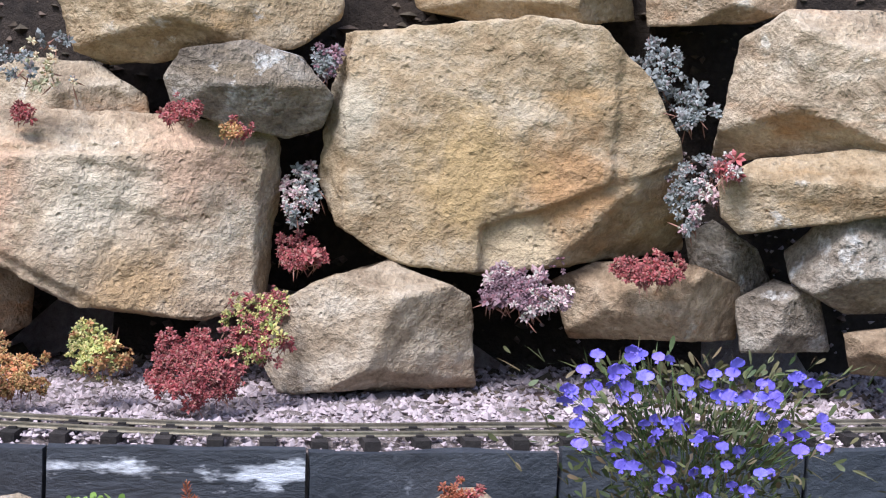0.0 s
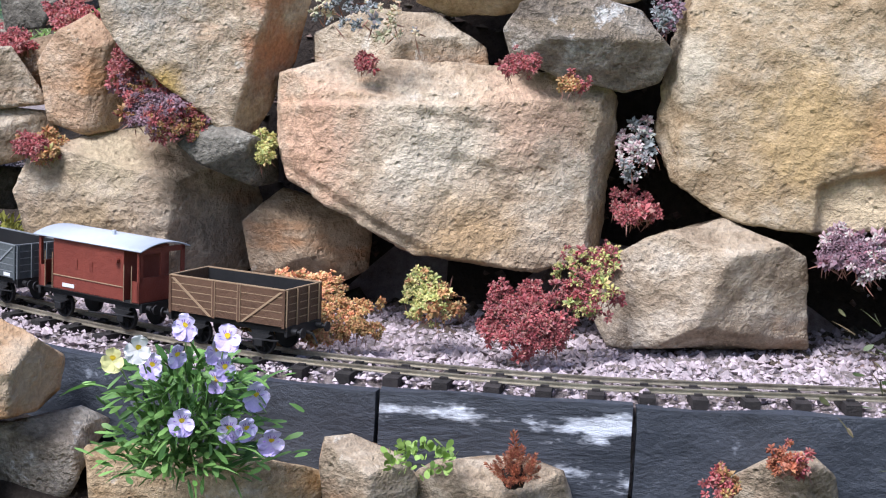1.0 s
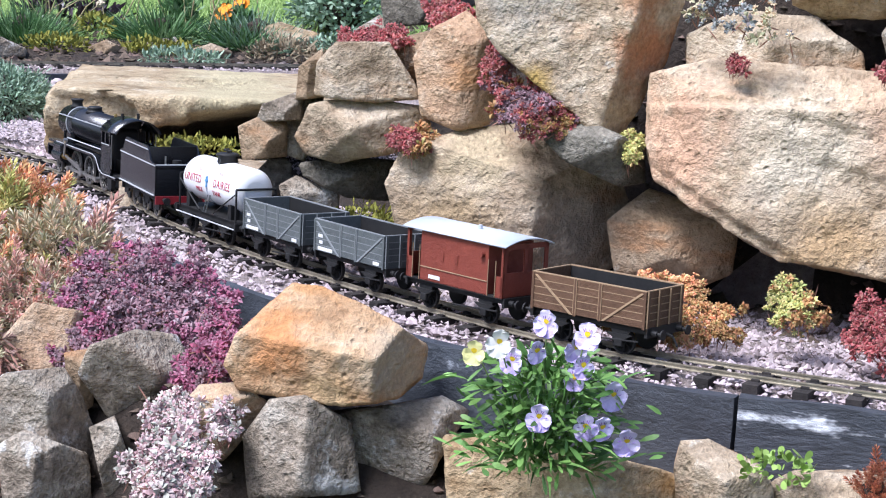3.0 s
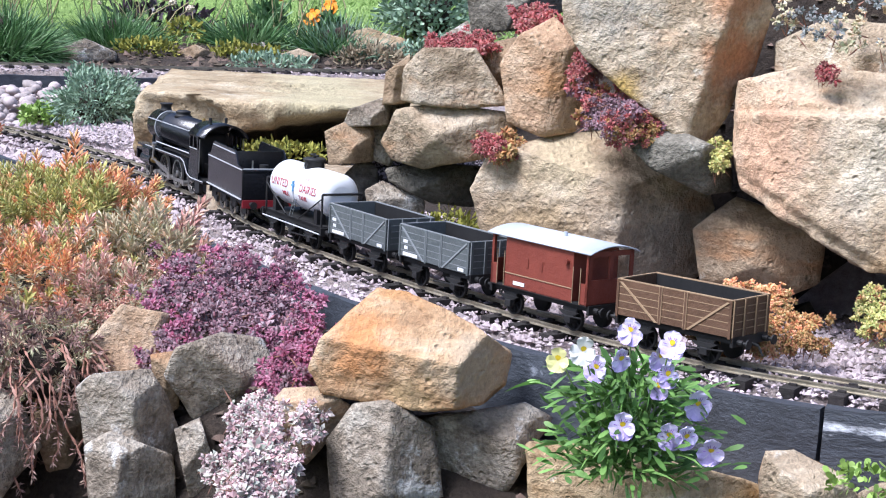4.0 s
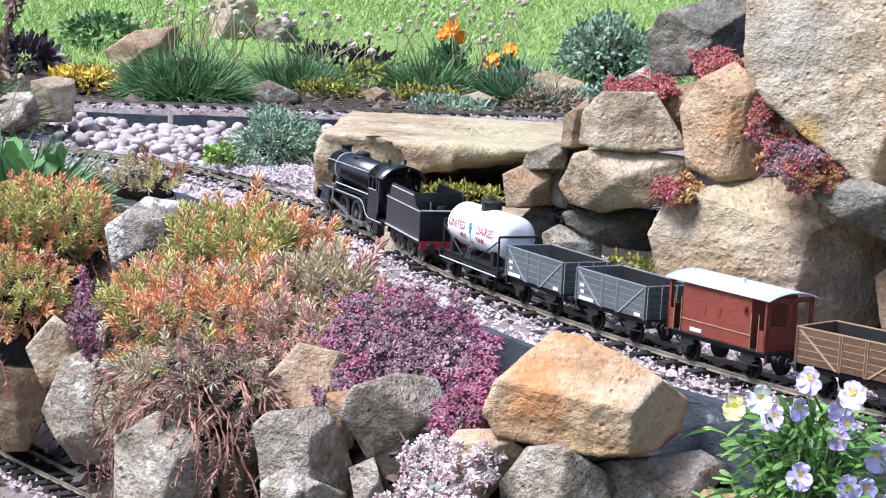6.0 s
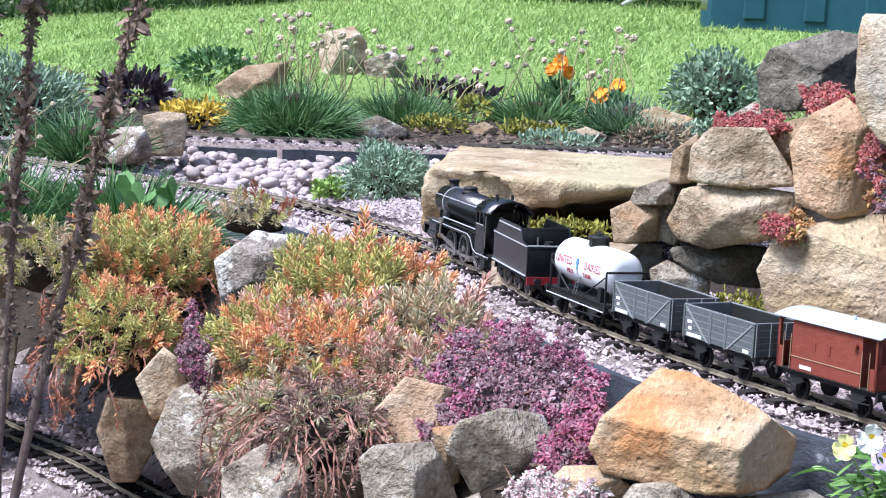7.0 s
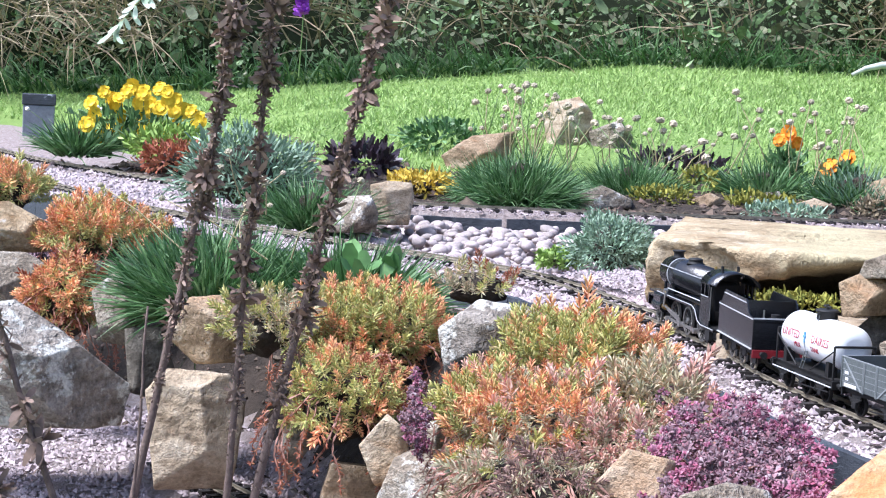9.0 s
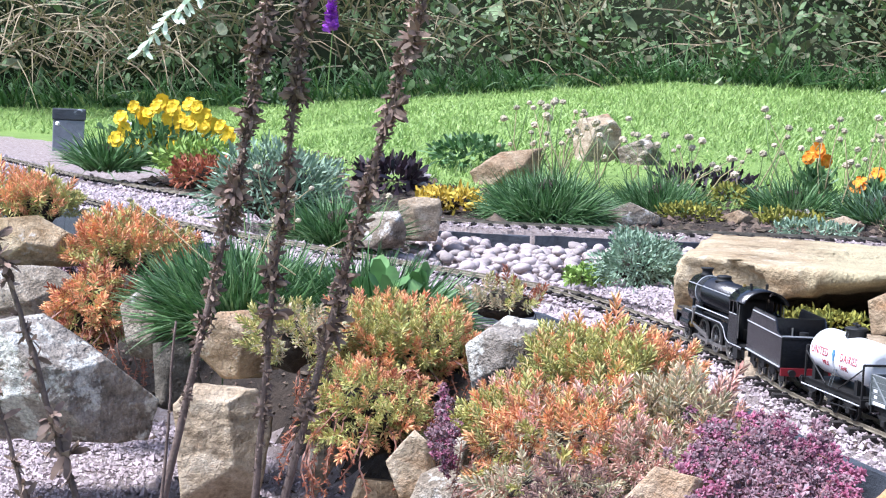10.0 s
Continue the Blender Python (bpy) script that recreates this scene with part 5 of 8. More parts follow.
def tank_wagon():
    t = tagged(new("milk_tank_wagon"), "white model milk tank wagon with red lettering, six-wheeled", "tank wagon", "train vehicles")
    L, r, zc = 0.078, 0.0255, 0.0625
    wagon_gear(t, L, (0.05, 0.0, -0.05))
    built("tank", lambda bm: lathe(bm, [(0, 0.012), (0.0015, 0.019), (0.005, 0.0235), (0.009, r), (0.139, r), (0.143, 0.0235), (0.1465, 0.019), (0.148, 0.012)], (0.074, 0, zc), (-1, 0, 0), 40), CREAM, t, smooth=True)
    built("tank_band", lambda bm: (lathe(bm, [(0, r), (0, r + 0.0006), (0.002, r + 0.0006), (0.002, r)], (0.003, 0, zc), (-1, 0, 0), 40),), ROOFGREY, t, smooth=True)
    d = built("manhole", lambda bm: (lathe(bm, [(0, 0.0115), (0.010, 0.0115), (0.010, 0.0135), (0.012, 0.0135), (0.013, 0.011)], (0, 0, zc + r - 0.003), (0, 0, 1), 24)), DULL, t, smooth=True)
    built("lid_clamp", lambda bm: (rod(bm, (-0.009, 0, zc + r + 0.013), (0.009, 0, zc + r + 0.013), 0.0014, 8), rod(bm, (0, 0, zc + r + 0.009), (0, 0, zc + r + 0.0155), 0.002, 8)), DULL, d)
    for s in (-1, 1):
        built("ladder", lambda bm: (*(rod(bm, (x, s * 0.028, 0.030), (x, s * 0.0105, zc + r + 0.004), 0.0004, 5) for x in (-0.0035, 0.0035)), *(rod(bm, (-0.0035, s * (0.028 - 0.0175 * k / 9), 0.033 + 0.0055 * k), (0.0035, s * (0.028 - 0.0175 * k / 9), 0.033 + 0.0055 * k), 0.0004, 5) for k in range(1, 10))), GREYWOOD, t)
        for e in (-1, 1):
            built("stay", lambda bm: rod(bm, (e * 0.074, s * 0.0255, 0.060), (e * 0.018, s * 0.0255, 0.031), 0.0009, 6), DULL, t)
            built("end_post", lambda bm: (rod(bm, (e * 0.0755, s * 0.0245, 0.028), (e * 0.0755, s * 0.0245, 0.066), 0.0014, 6), rod(bm, (e * 0.0755, s * 0.0245, 0.066), (e * 0.0755, 0, 0.066), 0.0014, 6)), DULL, t)
        built("side_rail", lambda bm: rod(bm, (-L, s * 0.0275, 0.0215), (L, s * 0.0275, 0.0215), 0.0008, 6), LINING, t)
        for e in (-0.056, 0.056):
            built("cradle", lambda bm: box(bm, e - 0.004, e + 0.004, s * 0.012, s * 0.023, 0.028, 0.046), DULL, t)
    # words on the side that faces the front; local x runs towards the engine, so the front side is the one at +y
    for text, x, up, size, m in (("UNITED", 0.038, 0.003, 0.0128, LETTER_RED), ("DAIRIES", -0.038, 0.003, 0.0128, LETTER_RED), ("GLASS", 0.030, 0.0155, 0.0068, LETTER_PINK), ("LINED", -0.030, 0.0155, 0.0068, LETTER_PINK), ("MILK", 0.022, -0.0085, 0.0082, LETTER_RED), ("TANK", -0.024, -0.0085, 0.0082, LETTER_RED)):
        ob = writing(text, size, m, t)
        for v in ob.data.vertices:
            a = (v.co.y + up) / r
            rr = r + 0.0004 + v.co.z
            v.co = Vector((x - v.co.x, rr * math.cos(a), zc + rr * math.sin(a)))
    built("crest", lambda bm: (rod(bm, (0.0005, r + 0.0002, zc - 0.003), (0.0005, r + 0.0002, zc + 0.009), 0.0016, 6), rod(bm, (-0.0025, r + 0.0002, zc + 0.004), (0.0035, r + 0.0002, zc + 0.004), 0.0016, 6)), LETTER_BLUE, t)
    return t


def open_wagon(body, line, label, mark):
    t = tagged(new("open_wagon"), label, "goods wagon", "train vehicles")
    L, W, z0, z1 = 0.0615, 0.0290, 0.0285, 0.0610
    wagon_gear(t, L - 0.001, (0.034, -0.034))
    built("floor", lambda bm: box(bm, -L + 0.001, L - 0.001, -W + 0.001, W - 0.001, z0 - 0.0005, z0 + 0.0015), DULL, t)
    n = 5
    h = (z1 - z0) / n
    for s in (-1, 1):
        side = built("side", lambda bm: box(bm, -L, L, s * (W - 0.0015), s * (W - 0.0006), z0, z1 - 0.0004), DULL, t)
        for k in range(n):
            built("plank", lambda bm: box(bm, -L, L, s * (W - 0.001), s * (W + 0.0004), z0 + k * h + 0.0003, z0 + (k + 1) * h - 0.0003), body, side)
        for x in (-0.0605, -0.0135, 0.0135, 0.0605):
            built("strap", lambda bm: box(bm, x - 0.0013, x + 0.0013, s * (W + 0.0003), s * (W + 0.0012), z0 - 0.001, z1), body, side)
        built("lining", lambda bm: (*(box(bm, -L, L, s * (W + 0.0003), s * (W + 0.00062), z0 + k * h - 0.0003, z0 + k * h + 0.0003) for k in range(1, n)), *(box(bm, x - 0.0017 + q, x - 0.0012 + q, s * (W + 0.0003), s * (W + 0.00125), z0, z1) for x in (-0.0135, 0.0135) for q in (0, 0.0029))), line, side)
        for e in (-1, 1):
            built("brace", lambda bm: prism(bm, [(e * 0.0155, z0), (e * 0.0185, z0), (e * 0.059, z1 - 0.002), (e * 0.056, z1 - 0.002)][::e], s * (W + 0.0004), s * (W + 0.0013)), line, side)
    for e in (-1, 1):
        end = built("end", lambda bm: box(bm, e * (L - 0.0015), e * L, -W, W, z0, z1 - 0.0003), body, t)
        for y in (-0.026, -0.009, 0.009, 0.026):
            built("stanchion", lambda bm: box(bm, e * L, e * (L + 0.0014), y - 0.0015, y + 0.0015, z0 - 0.004, z1 - 0.001), body, end)
        built("lining", lambda bm: (*(box(bm, e * (L + 0.0001), e * (L + 0.0005), -W, W, z0 + k * h - 0.0003, z0 + k * h + 0.0003) for k in range(1, n)), *(box(bm, e * (L + 0.0004), e * (L + 0.0017), y + 0.0015, y + 0.002, z0, z1) for y in (-0.026, -0.009, 0.009, 0.026))), line, end)
    built("top_rim", lambda bm: (box(bm, -L, L, -W - 0.0006, -W + 0.0014, z1 - 0.0002, z1 + 0.0008), box(bm, -L, L, W - 0.0014, W + 0.0006, z1 - 0.0002, z1 + 0.0008), box(bm, -L - 0.0004, -L + 0.0014, -W, W, z1 - 0.0002, z1 + 0.0007), box(bm, L - 0.0014, L + 0.0004, -W, W, z1 - 0.0002, z1 + 0.0007)), line, t)
    if mark:
        built("mark_bar", lambda bm: (box(bm, 0.046, 0.054, W + 0.0004, W + 0.0009, z0 + 2.25 * h, z0 + 2.75 * h), box(bm, 0.046, 0.052, W + 0.0004, W + 0.0009, z0 + 1.25 * h, z0 + 1.75 * h), box(bm, 0.028, 0.054, W + 0.0004, W + 0.0009, z0 + 0.2 * h, z0 + 0.75 * h), box(bm, -0.054, -0.044, W + 0.0004, W + 0.0009, z0 + 0.25 * h, z0 + 0.75 * h)), LETTER_WHITE, t, "white painted running marks")
    return t


def brake_van():
    t = tagged(new("brake_van"), "red-brown model brake van with a pale grey curved roof", "brake van", "train vehicles")
    L, W, z0, z1 = 0.0675, 0.0290, 0.0285, 0.0765
    wagon_gear(t, L - 0.001, (0.042, -0.042))
    built("floor", lambda bm: box(bm, -L, L, -W, W, z0 - 0.001, z0 + 0.001), DULL, t)
    for s in (-1, 1):
        built("side", lambda bm: (box(bm, -0.047, 0.047, s * (W - 0.0015), s * W, z0, z1), *(box(bm, min(e * 0.058, e * L), max(e * 0.058, e * L), s * (W - 0.0015), s * W, z0, z1 - 0.028) for e in (-1, 1)), *(box(bm, min(e * (L - 0.003), e * L), max(e * (L - 0.003), e * L), s * (W - 0.0015), s * W, z0, z1) for e in (-1, 1))), BAUXITE, t)
        built("lining", lambda bm: (box(bm, -0.047, 0.047, s * W, s * (W + 0.0008), z0 + 0.0128, z0 + 0.0135), *(rod(bm, (x, s * (W + 0.0006), z0), (x, s * (W + 0.0006), z0 + 0.034), 0.0004, 6) for x in (-0.048, 0.048, -0.058, 0.058))), TANLINE, t, "pale handrails and lining")
        built("lamp_iron", lambda bm: rod(bm, (-0.04, s * W, 0.066), (-0.04, s * (W + 0.004), 0.066), 0.0028, 10), BAUXITE, t)
        built("number_bar", lambda bm: box(bm, 0.018, 0.034, s * (W + 0.0002), s * (W + 0.0007), z0 + 0.003, z0 + 0.0065), LETTER_WHITE, t, "white painted running marks")
        built("name_bar", lambda bm: (box(bm, -0.006, -0.002, s * (W + 0.0002), s * (W + 0.0006), z0 + 0.022, z0 + 0.031), box(bm, 0.014, 0.018, s * (W + 0.0002), s * (W + 0.0006), z0 + 0.022, z0 + 0.031)), BAUXITE, t, "faded painted marks")
    for e in (-1, 1):
        built("bulkhead", lambda bm: box(bm, min(e * 0.0455, e * 0.047), max(e * 0.0455, e * 0.047), -W + 0.0015, W - 0.0015, z0, z1), BAUXITE, t)
        built("veranda_end", lambda bm: (box(bm, min(e * (L - 0.0015), e * L), max(e * (L - 0.0015), e * L), -W, W, z0, z0 + 0.0235), *(box(bm, min(e * (L - 0.0015), e * L), max(e * (L - 0.0015), e * L), y - 0.0022, y + 0.0022, z0 + 0.02, z1 + 0.002) for y in (-W + 0.0022, 0, W - 0.0022)), box(bm, min(e * (L - 0.0015), e * L), max(e * (L - 0.0015), e * L), -W, W, z1 - 0.003, z1 + 0.002)), BAUXITE, t)
    arc = [(0.032 * k / 6, z1 + 0.0065 * (1 - (k / 6) ** 2)) for k in range(-6, 7)]

    def roof(bm):
        top = [[bm.verts.new((x, y, z + 0.0012)) for y, z in arc] for x in (-0.072, 0.072)]
        low = [[bm.verts.new((x, y, z)) for y, z in arc] for x in (-0.072, 0.072)]
        for r0, r1 in ((top[0], top[1]), (low[1], low[0]), (low[0], top[0]), (top[1], low[1])):
            for i in range(12):
                bm.faces.new((r0[i], r0[i + 1], r1[i + 1], r1[i]))
        for i in (0, 12):
            bm.faces.new((top[0][i], top[1][i], low[1][i], low[0][i]))
    built("roof", roof, ROOFGREY, t, smooth=True)
    built("stove_pipe", lambda bm: rod(bm, (-0.01, 0.006, z1 + 0.004), (-0.01, 0.006, z1 + 0.0115), 0.002, 10), ROOFGREY, t)
    return t


def on_track(thing, s, half):
    """Stand a vehicle on the main track with its bogie centres at s - half and s + half along the front rail."""
    p, w = along(MAIN, 0.005)
    q = p + np.stack([-w[:, 1], w[:, 0]], 1) * GAUGE / 2
    d = np.arange(len(p)) * 0.005
    a = np.array([np.interp(s - half, d, q[:, 0]), np.interp(s - half, d, q[:, 1])])
    b = np.array([np.interp(s + half, d, q[:, 0]), np.interp(s + half, d, q[:, 1])])
    m = (a + b) / 2
    thing.matrix_basis = Matrix.Translation((m[0], m[1], 0.0)) @ Matrix.Rotation(math.atan2(a[1] - b[1], a[0] - b[0]), 4, "Z")


on_track(locomotive(), 5.66, 0.06)
on_track(tender(), 5.905, 0.048)
on_track(tank_wagon(), 6.122, 0.05)
on_track(open_wagon(GREYWOOD, PALELINE, "grey planked open wagon with pale lining behind the tank", True), 6.287, 0.034)
on_track(open_wagon(GREYWOOD, PALELINE, "grey planked open wagon with pale lining before the brake van", True), 6.436, 0.034)
on_track(brake_van(), 6.60, 0.042)
on_track(open_wagon(BROWNWOOD, TANLINE, "brown planked model open wagon with tan lining, last of the train", False), 6.765, 0.034)
# ---- plants ----
def leafy(name, colours, rough=0.55, scale=30.0, soft=0.10):
    """A leaf material: each leaf takes its own colour between those given, with fine mottling."""
    m = bpy.data.materials.new(name)
    m.use_nodes = True
    nt = m.node_tree
    bsdf = nt.nodes["Principled BSDF"]
    bsdf.inputs["Roughness"].default_value = rough
    bsdf.inputs["Specular IOR Level"].default_value = 0.35
    geo = nt.nodes.new("ShaderNodeNewGeometry")
    ramp = nt.nodes.new("ShaderNodeValToRGB")
    el = ramp.color_ramp.elements
    while len(el) < len(colours):
        el.new(0.5)
    for i, c in enumerate(colours):
        el[i].position = i / max(1, len(colours) - 1)
        el[i].color = (*c, 1)
    nt.links.new(geo.outputs["Random Per Island"], ramp.inputs["Fac"])
    nz = node(nt, "ShaderNodeTexNoise", Scale=scale, Detail=3.0)
    co = nt.nodes.new("ShaderNodeTexCoord")
    nt.links.new(co.outputs["Object"], nz.inputs["Vector"])
    hs = nt.nodes.new("ShaderNodeHueSaturation")
    mr = nt.nodes.new("ShaderNodeMapRange")
    mr.inputs["From Min"].default_value, mr.inputs["From Max"].default_value = 0.3, 0.7
    mr.inputs["To Min"].default_value, mr.inputs["To Max"].default_value = 0.65, 1.3
    nt.links.new(nz.outputs["Fac"], mr.inputs["Value"])
    nt.links.new(mr.outputs["Result"], hs.inputs["Value"])
    nt.links.new(ramp.outputs["Color"], hs.inputs["Color"])
    nt.links.new(hs.outputs["Color"], bsdf.inputs["Base Color"])
    if soft:
        tr = nt.nodes.new("ShaderNodeBsdfTranslucent")
        nt.links.new(hs.outputs["Color"], tr.inputs["Color"])
        mx = nt.nodes.new("ShaderNodeMixShader")
        mx.inputs[0].default_value = soft
        nt.links.new(bsdf.outputs["BSDF"], mx.inputs[1])
        nt.links.new(tr.outputs["BSDF"], mx.inputs[2])
        nt.links.new(mx.outputs["Shader"], nt.nodes["Material Output"].inputs["Surface"])
    return m


LEAF = {
    "orange": leafy("stonecrop_orange", [(0.70, 0.26, 0.13), (0.80, 0.40, 0.21), (0.68, 0.47, 0.18), (0.58, 0.19, 0.11)]),
    "yellowgreen": leafy("stonecrop_yellow_green", [(0.40, 0.42, 0.12), (0.58, 0.50, 0.17), (0.27, 0.33, 0.10), (0.62, 0.44, 0.20)]),
    "greygreen": leafy("stonecrop_grey_green", [(0.45, 0.44, 0.26), (0.62, 0.49, 0.33), (0.34, 0.35, 0.19), (0.66, 0.41, 0.27)]),
    "pink": leafy("stonecrop_pinkish", [(0.696, 0.384, 0.312), (0.576, 0.432, 0.300), (0.672, 0.300, 0.264)]),
    "purple": leafy("stonecrop_purple", [(0.13, 0.07, 0.085), (0.26, 0.155, 0.175), (0.20, 0.135, 0.15), (0.25, 0.105, 0.125), (0.35, 0.275, 0.285)], 0.75),
    "dusk": leafy("stonecrop_dusky_brown", [(0.20, 0.11, 0.095), (0.33, 0.21, 0.17), (0.15, 0.085, 0.075), (0.38, 0.27, 0.20)], 0.8),
    "mauve": leafy("stonecrop_crimson_mauve", [(0.36, 0.09, 0.15), (0.26, 0.075, 0.13), (0.42, 0.20, 0.26), (0.20, 0.07, 0.11)], 0.7),
    "palepink": leafy("stonecrop_pale_pink", [(0.52, 0.32, 0.32), (0.62, 0.50, 0.46), (0.48, 0.50, 0.40), (0.58, 0.40, 0.40), (0.34, 0.19, 0.19)]),
    "silver": leafy("stonecrop_silver", [(0.20, 0.215, 0.205), (0.31, 0.32, 0.30), (0.14, 0.155, 0.14), (0.25, 0.20, 0.19)]),
    "red": leafy("stonecrop_red", [(0.30, 0.05, 0.055), (0.40, 0.11, 0.10), (0.20, 0.05, 0.055), (0.38, 0.19, 0.14)]),
    "apricot": leafy("stonecrop_apricot", [(0.44, 0.20, 0.075), (0.42, 0.27, 0.10), (0.36, 0.13, 0.06), (0.28, 0.25, 0.08)]),
    "moss": leafy("moss", [(0.16, 0.17, 0.03), (0.30, 0.28, 0.05), (0.10, 0.12, 0.02)], 0.9),
    "grass": leafy("tuft_green", [(0.03, 0.08, 0.022), (0.07, 0.155, 0.045), (0.13, 0.235, 0.085), (0.22, 0.32, 0.16)]),
    "lawn": leafy("lawn_blades", [(0.205, 0.325, 0.075), (0.265, 0.385, 0.105), (0.33, 0.43, 0.145), (0.225, 0.345, 0.09)]),
    "bluegreen": leafy("foliage_blue_green", [(0.16, 0.25, 0.16), (0.27, 0.36, 0.25), (0.10, 0.17, 0.09)]),
    "lime": leafy("foliage_lime", [(0.20, 0.32, 0.05), (0.30, 0.42, 0.10), (0.14, 0.24, 0.04)]),
    "rust": leafy("foliage_rust", [(0.34, 0.10, 0.04), (0.26, 0.07, 0.04), (0.40, 0.18, 0.08)]),
    "black": leafy("foliage_black_purple", [(0.02, 0.014, 0.02), (0.05, 0.03, 0.04), (0.012, 0.014, 0.014)], 0.4),
    "yellow": leafy("foliage_yellow", [(0.50, 0.33, 0.03), (0.58, 0.42, 0.05), (0.38, 0.28, 0.04)]),
    "viola": leafy("viola_leaves", [(0.045, 0.11, 0.02), (0.10, 0.21, 0.04), (0.18, 0.32, 0.075), (0.07, 0.15, 0.03)]),
    "lobelia": leafy("lobelia_leaves", [(0.06, 0.09, 0.03), (0.12, 0.13, 0.05), (0.16, 0.11, 0.06)]),
    "broad": leafy("broad_leaves", [(0.12, 0.26, 0.08), (0.22, 0.38, 0.14), (0.09, 0.2, 0.05)]),
    "hedge": leafy("hedge_leaves", [(0.09, 0.15, 0.055), (0.17, 0.27, 0.10), (0.30, 0.40, 0.20), (0.13, 0.20, 0.085), (0.26, 0.245, 0.15), (0.11, 0.18, 0.07)]),
    "straw": leafy("dry_straw", [(0.30, 0.24, 0.15), (0.20, 0.15, 0.09), (0.40, 0.34, 0.22)], 0.8),
    "spray": leafy("pale_hanging_leaves", [(0.42, 0.50, 0.36), (0.55, 0.62, 0.50), (0.34, 0.44, 0.28)]),
    "husk": leafy("dead_husks", [(0.16, 0.105, 0.08), (0.29, 0.20, 0.15), (0.09, 0.06, 0.048), (0.40, 0.29, 0.22)], 0.85),
}
STALK = surface("dead_stalk", (0.10, 0.07, 0.06), (0.22, 0.155, 0.13), 60, rough=0.85, bump=0.5, bump_scale=300)
STEM_GREEN = surface("green_stem", (0.10, 0.17, 0.05), (0.20, 0.27, 0.10), 60, rough=0.6)
STEM_TAN = surface("tan_stem", (0.30, 0.24, 0.12), (0.42, 0.36, 0.20), 60, rough=0.7)
STEM_RED = surface("reddish_stem", (0.20, 0.09, 0.06), (0.34, 0.18, 0.13), 60, rough=0.6)
PETAL_FAINT = surface("petal_faint_lilac", (0.50, 0.41, 0.68), (0.73, 0.66, 0.81), 110, rough=0.6, vary=0.1)
PETAL_VIOLET = surface("petal_violet_lines", (0.14, 0.05, 0.30), (0.26, 0.12, 0.45), 200, rough=0.6)
PETAL_LILAC = surface("petal_lilac", (0.41, 0.30, 0.63), (0.64, 0.53, 0.80), 110, rough=0.6, vary=0.1)
PETAL_WHITE = surface("petal_cream", (0.70, 0.66, 0.60), (0.82, 0.80, 0.74), 90, rough=0.6)
PETAL_YELLOW = surface("petal_yellow", (0.72, 0.46, 0.01), (0.85, 0.62, 0.03), 40, rough=0.6)
PETAL_PALEYELLOW = surface("petal_pale_yellow", (0.66, 0.62, 0.25), (0.78, 0.74, 0.36), 60, rough=0.6)
PETAL_ORANGE = surface("petal_orange", (0.75, 0.20, 0.01), (0.85, 0.36, 0.02), 40, rough=0.6)
PETAL_BLUE = surface("petal_blue_violet", (0.13, 0.10, 0.56), (0.27, 0.21, 0.78), 90, rough=0.6, vary=0.12)
THRIFT_HEAD = surface("thrift_head", (0.24, 0.20, 0.13), (0.56, 0.49, 0.35), 120, rough=0.9, vary=0.3)


class Weave:
    """Gathers leaves into one mesh, with a material number for each."""

    def __init__(self):
        self.v, self.f, self.m, self.n = [], [], [], 0

    def add(self, verts, faces, mats):
        """verts (k, p, 3); faces (q, corners) of one leaf; mats (k,)."""
        k, p = verts.shape[:2]
        self.v.append(verts.reshape(-1, 3))
        f = faces[None] + (np.arange(k) * p)[:, None, None] + self.n
        self.f.extend(f.reshape(-1, faces.shape[1]).tolist())
        self.m.append(np.repeat(mats, len(faces)))
        self.n += k * p

    def make(self, name, materials, parent=None):
        ob = sheet(name, np.concatenate(self.v), self.f, materials, parent)
        ob.data.polygons.foreach_set("material_index", np.concatenate(self.m).astype(np.int32))
        return ob


def unit(a):
    return a / np.maximum(np.linalg.norm(a, axis=-1, keepdims=True), 1e-9)


def frames_of(D, rng):
    """Two axes across each direction, at a random turn."""
    r = rng.normal(0, 1, D.shape)
    A = unit(np.cross(D, r))
    return A, np.cross(D, A)


NEEDLE = np.array([(0, 2, 1), (0, 3, 2), (0, 1, 3), (4, 1, 2), (4, 2, 3), (4, 3, 1)])


def needles(w, P, D, length, radius, mats, rng, swell=0.55):
    """Plump pointed leaves: a three-sided spindle from P along D."""
    A, B = frames_of(D, rng)
    L, R = np.broadcast_to(length, len(P))[:, None], np.broadcast_to(radius, len(P))[:, None]
    ring = [P + D * L * swell + (A * math.cos(a) + B * math.sin(a)) * R for a in (0, 2.094, 4.189)]
    w.add(np.stack([P, *ring, P + D * L], 1), NEEDLE, mats)


BLADE = np.array([(0, 1, 3, 2), (2, 3, 5, 4), (4, 5, 7, 6)])


def blades(w, P, D, length, width, droop, mats, rng, taper=(1.0, 0.85, 0.55, 0.08)):
    """Long leaves in three folds, bending down towards the tip."""
    A, _ = frames_of(D, rng)
    L, W = np.broadcast_to(length, len(P))[:, None], np.broadcast_to(width, len(P))[:, None]
    q = np.broadcast_to(droop, len(P))[:, None]
    out, at, d = [], P, D
    for i, k in enumerate(taper):
        out += [at - A * W * k / 2, at + A * W * k / 2]
        d = unit(d + np.array([0, 0, -1.0]) * q)
        at = at + d * L / 3
    w.add(np.stack(out, 1), BLADE, mats)


